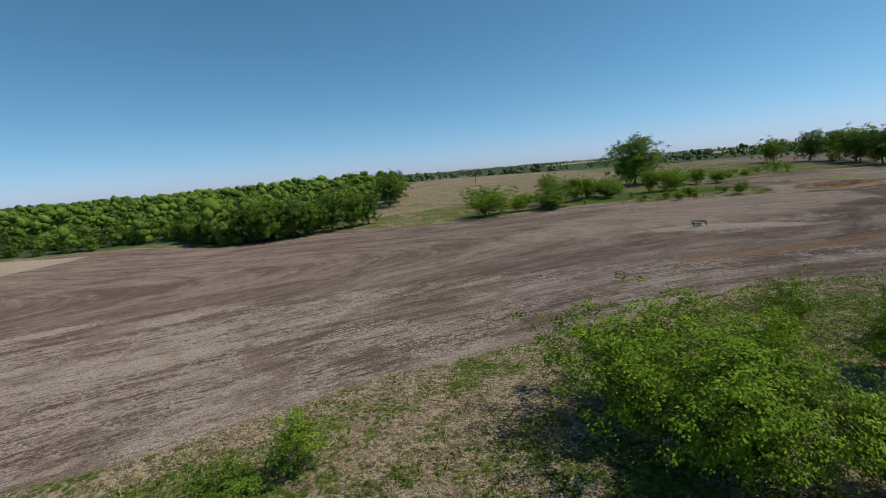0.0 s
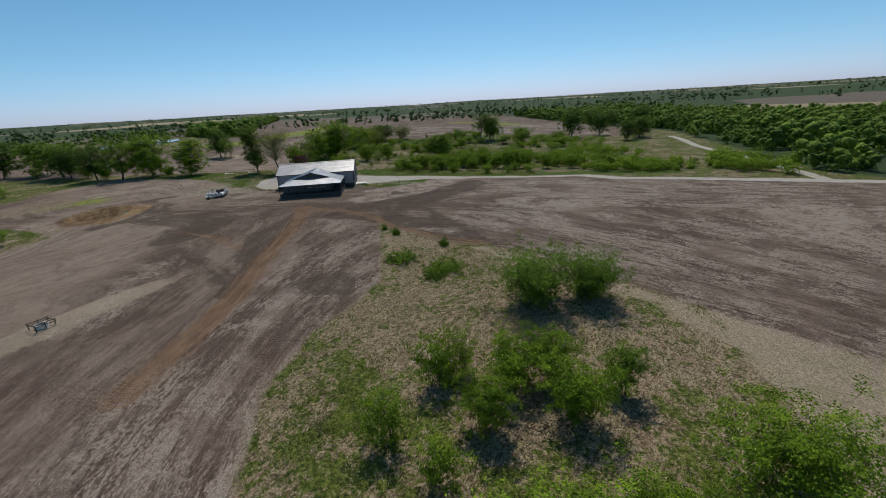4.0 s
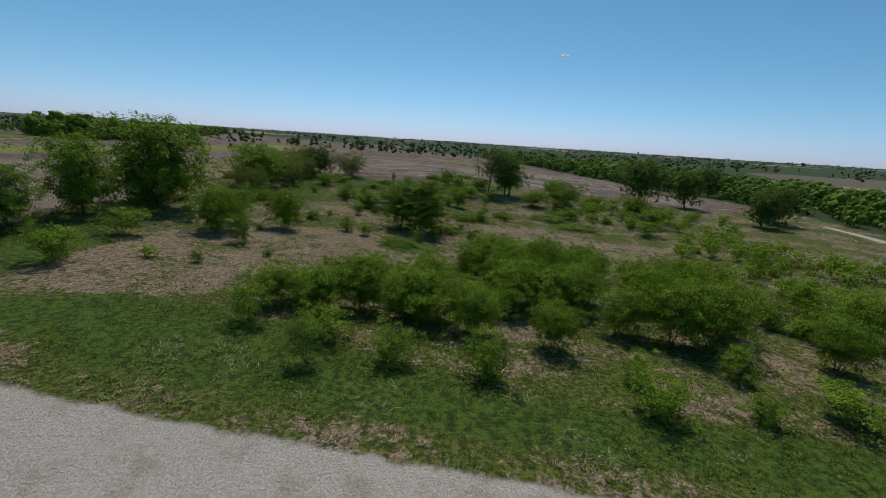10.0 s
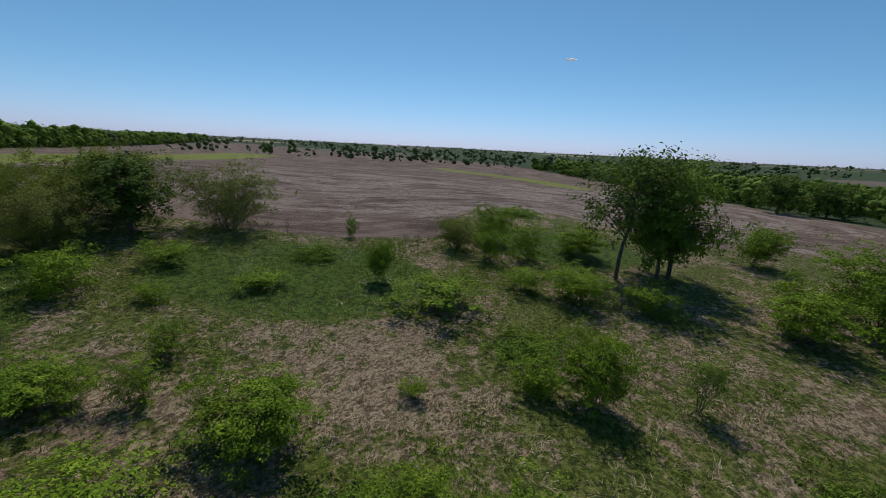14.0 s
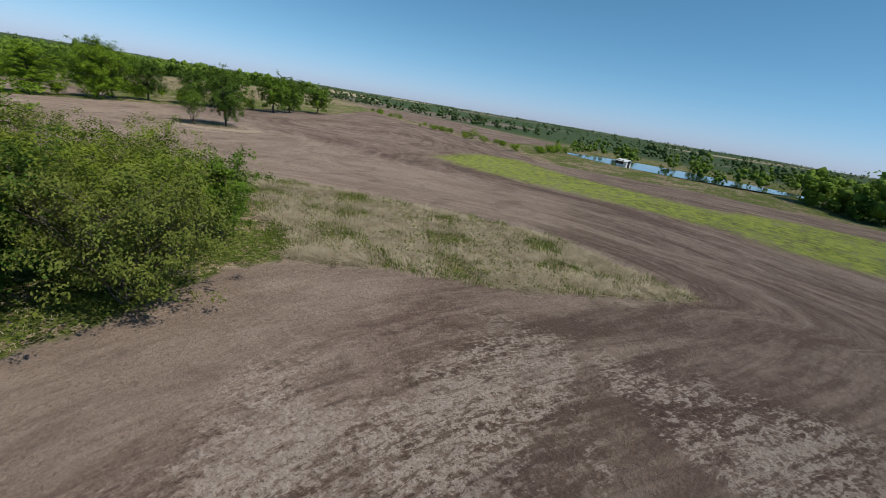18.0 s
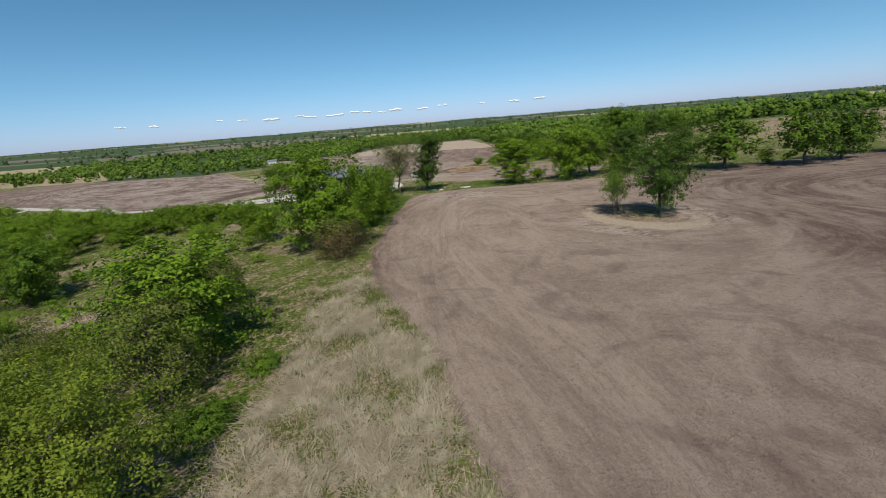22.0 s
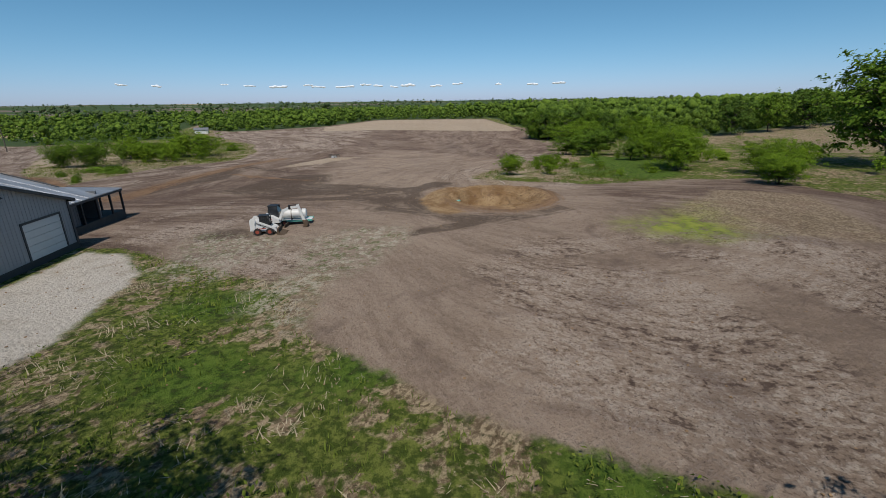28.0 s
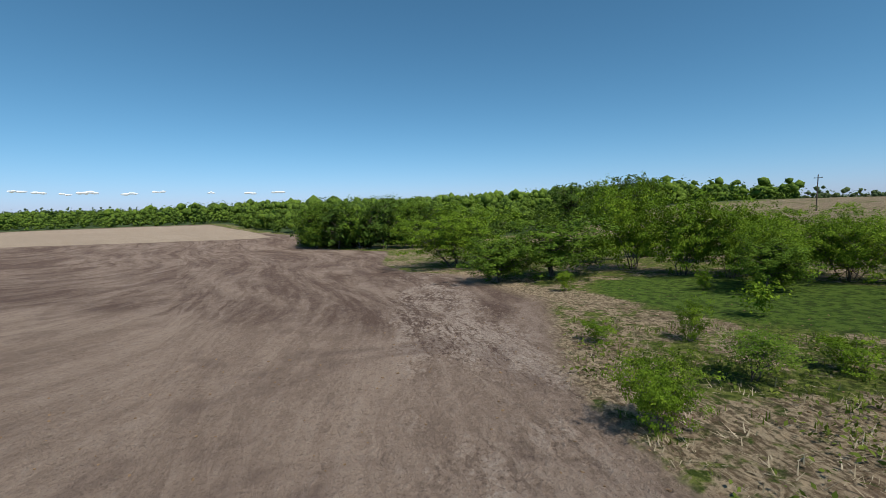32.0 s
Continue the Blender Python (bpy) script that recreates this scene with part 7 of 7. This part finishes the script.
def far_house(name, x, y, w, d, h, turn, roof, label):
    ob = empty(name, x, y, gz(x, y) - 0.1, turn)
    tagged(ob, label, "building")
    part("wall", boxed(-w / 2, w / 2, -d / 2, d / 2, 0, h), WHITE, ob)
    part("roof", prism([(-w / 2 - 0.4, h), (0, h + w * 0.28), (w / 2 + 0.4, h), (0, h + w * 0.22)], -d / 2 - 0.4, d / 2 + 0.4), roof, ob)
    for i in range(3):
        part("window", boxed(-w / 2 - 0.03, -w / 2, -d / 2 + 1 + i * d / 3.5, -d / 2 + 2 + i * d / 3.5, 1, 2.2), GLASS, ob)
    part("door", boxed(-0.5, 0.5, -d / 2 - 0.03, -d / 2, 0, 2.1), GLASS, ob)


far_house("far_house", -178, -72, 4.5, 7, 2.2, 25, ROOF, "white far house with pale metal roof among trees")
far_house("shed", 206, 197.5, 2.4, 3.4, 1.9, 60, WHITE, "small white shed beyond the pond")
far_house("far_barn", 470, 330, 12, 18, 5, 20, ROOF, "far pale farm building beyond the wood")


def stock_tank():
    x, y = -17.3, 57.0
    ob = empty("stock_tank", x, y, gz(x, y), -20)
    ob.scale = (0.7,) * 3
    tagged(ob, "pale round stock trough inside a dark rail frame on straw", "trough")
    part("wall", cylinder_shell(0.85, 0.78, -0.15, 0.45, 28), MWHITE, ob)
    part("floor", cylinder(0.79, 0.05, pose(0, 0, 0.1), 28), MUDDY, ob)
    part("rim", cylinder_shell(0.88, 0.76, 0.45, 0.5, 28), MWHITE, ob)
    for px in (-1.3, 0.0, 1.3):
        for py in (-1.0, 1.0):
            part("post", boxed(px - 0.06, px + 0.06, py - 0.06, py + 0.06, -0.3, 0.95, bevel=0.01), BARK, ob)
    for py in (-1.0, 1.0):
        for z in (0.5, 0.85):
            part("rail", boxed(-1.5, 1.5, py - 0.1, py - 0.065, z, z + 0.12), BARK, ob)
    for px in (-1.3, 1.3):
        part("rail", boxed(px - 0.1, px - 0.065, -1.06, 1.06, 0.72, 0.84), BARK, ob)


stock_tank()


def far_pond():
    n = Nodes("pond_surface", 0.06, 0.0, 0.5)
    n.bump(n.noise(0.8, 3), 0.08, 0.05)
    mat = n.done(n.mix(n.noise(0.2, 2), (0.03, 0.055, 0.07), (0.05, 0.08, 0.09)))
    me = bpy.data.meshes.new("water")
    bm = bmesh.new()
    bm.faces.new([bm.verts.new((34 * math.cos(a) * (1 + 0.1 * math.sin(2 * a + 1)), 20 * math.sin(a) * (1 + 0.12 * math.cos(3 * a)), 0)) for a in np.linspace(0, 2 * math.pi, 60, endpoint=False)])
    bm.to_mesh(me)
    bm.free()
    me.materials.append(mat)
    ob = new("far_water", me)
    ob.matrix_world = pose(*POND, POND_Z + 0.02, 0, 0, POND_TURN)
    tagged(ob, "blue farm pond beyond the tilled field", "water", kind="structure")


far_pond()


def clouds():
    r = np.random.default_rng(44)
    n = Nodes("cloud_white_glow", 1.0, 0.0, 0.0)
    m = n.done((0.62, 0.66, 0.7))
    # added glow lifts the puffs, which sunlight alone leaves grey
    n.bsdf.inputs["Emission Color"].default_value = (0.9, 0.95, 1.0, 1)
    n.bsdf.inputs["Emission Strength"].default_value = 0.3
    spots = [(173, 1.9), (177, 2.0), (182, 2.1), (184.5, 1.9), (188, 2.0), (189.6, 1.85), (193, 2.1), (198.5, 1.9), (199.6, 2.1), (203, 1.95), (208.5, 2.2), (215, 2.0), (218, 2.1), (170, 2.0), (191.5, 2.0), (195.5, 1.9), (206, 2.0), (-14, 10.5)]
    for az, el in spots:
        d = 4100
        c = Vector((60 + d * math.cos(radians(az)), 60 + d * math.sin(radians(az)), d * math.tan(radians(el))))
        bm = bmesh.new()
        k = r.integers(3, 7)
        size = r.uniform(14, 34) * (0.7 if az > 205 or az < 0 else 1)
        for i in range(k):
            t = (i - k / 2) * size * 0.9
            mm = Matrix.Translation((-math.sin(radians(az)) * t, math.cos(radians(az)) * t, r.uniform(-3, 5))) @ Matrix.Diagonal((size * r.uniform(0.7, 1.2), size * r.uniform(0.7, 1.2), size * r.uniform(0.2, 0.36), 1))
            bmesh.ops.create_icosphere(bm, subdivisions=2, radius=1.0, matrix=mm)
        for v in bm.verts:
            v.co += Vector(r.normal(size=3)) * 1.6
        ob = part("backdrop_cloud", bm, m, None)
        ob.location = c
        for p in ob.data.polygons:
            p.use_smooth = True
        tagged(ob, "small white fair-weather cloud low over the horizon", "cloud", kind="structure")


clouds()


# ---- grass ----
def tufts(name, count, area, blades, h, w, lie, material, label, keep, seed):
    """Grass clumps as thin tapered blades over an area where keep(x, y) holds."""
    r = np.random.default_rng(seed)
    x0, x1, y0, y1 = area
    x, y = r.uniform(x0, x1, count * 3), r.uniform(y0, y1, count * 3)
    ok = keep(x, y)
    x, y = x[ok][:count], y[ok][:count]
    z = ground_z(x, y)
    k = len(x)
    size = np.repeat(r.uniform(0.55, 1.35, k), blades)
    base = np.repeat(np.stack([x, y, z - 0.03], 1), blades, 0) + np.stack([r.normal(size=k * blades) * 0.17, r.normal(size=k * blades) * 0.17, np.zeros(k * blades)], 1) * size[:, None] * 1.6
    az = r.uniform(0, 2 * math.pi, k * blades) if lie < 1.2 else np.repeat(r.uniform(0, 2 * math.pi, k), blades) + r.normal(size=k * blades) * 0.5
    out = (np.abs(r.normal(size=k * blades)) + (0.0 if lie < 2.2 else 0.22)) * lie
    hh = h * size * r.uniform(0.6, 1.2, k * blades)
    d = np.stack([np.cos(az) * out, np.sin(az) * out, np.full(k * blades, 1.0 if lie < 1.2 else 0.4)], 1)
    d /= np.linalg.norm(d, axis=1)[:, None]
    side = np.stack([-np.sin(az), np.cos(az), np.zeros(k * blades)], 1) * w * size[:, None]
    top = base + d * hh[:, None]
    top[:, 2] = np.maximum(top[:, 2], base[:, 2] + 0.06)
    q = np.stack([base - side, base + side, top + side * 0.15, top - side * 0.15], 1)
    return tagged(new(name, quads_mesh(name, q, material)), label, "grass", kind="stuff")


def grassy(x, y):
    f = zones(x, y)
    return near_path(x, y, 27) & (f["soil"] < -0.2) & (f["gravel"] < -0.3) & ~((x > 43) & (x < 69) & (y > 38) & (y < 63))


def dry_spot(x, y):
    f = zones(x, y)
    return grassy(x, y) & ((f["dry"] > -0.5) | (waves(x, y, 3.1, 0.3) > 0.15))


def green_spot(x, y):
    f = zones(x, y)
    return grassy(x, y) & (f["dry"] < 1.0) & ((waves(x, y, 3.1, 0.3) < 0.25) | (f["lush"] > 0))


tufts("green_grass", 26000, (-100, 232, -35, 125), 8, 0.26, 0.024, 0.8, GRASS, "patchy green spring grass and weeds", green_spot, 51)
tufts("dry_grass", 26000, (-100, 232, -35, 125), 8, 0.36, 0.020, 1.9, STRAW, "dry tan grass left from last year", dry_spot, 52)
tufts("flattened_straw", 9000, (140, 228, 68, 96), 14, 1.0, 0.02, 2.4, STRAW, "flattened pale straw on the field strip", lambda x, y: (signed_distance(x, y, HEDGE_STRIP) > 0) & (waves(x, y, 1.7, 0.4) > -0.25), 53)
tufts("strip_grass", 5000, (140, 228, 68, 96), 9, 0.42, 0.02, 1.0, GRASS, "green grass growing through the straw strip", lambda x, y: (signed_distance(x, y, HEDGE_STRIP) > -0.4) & (waves(x, y, 1.7, 0.4) < -0.02), 54)


def weeds(count, seed):
    """Low broad-leaved weeds in green patches."""
    r = np.random.default_rng(seed)
    x, y = r.uniform(-100, 232, count * 6), r.uniform(-35, 125, count * 6)
    ok = grassy(x, y) & (waves(x, y, 2.6, 2.0) + 0.6 * waves(x, y, 9.0, 0.6) > 0.05)
    x, y = x[ok][:count], y[ok][:count]
    c = np.stack([x, y, ground_z(x, y) + 0.16], 1)
    return tagged(new("weeds", quads_mesh("weeds", leaves(r, c, 0.24, 9, 0.085, tier=0.5), GRASS)), "low leafy green weeds in the rough grass", "weeds", kind="stuff")


weeds(17000, 61)
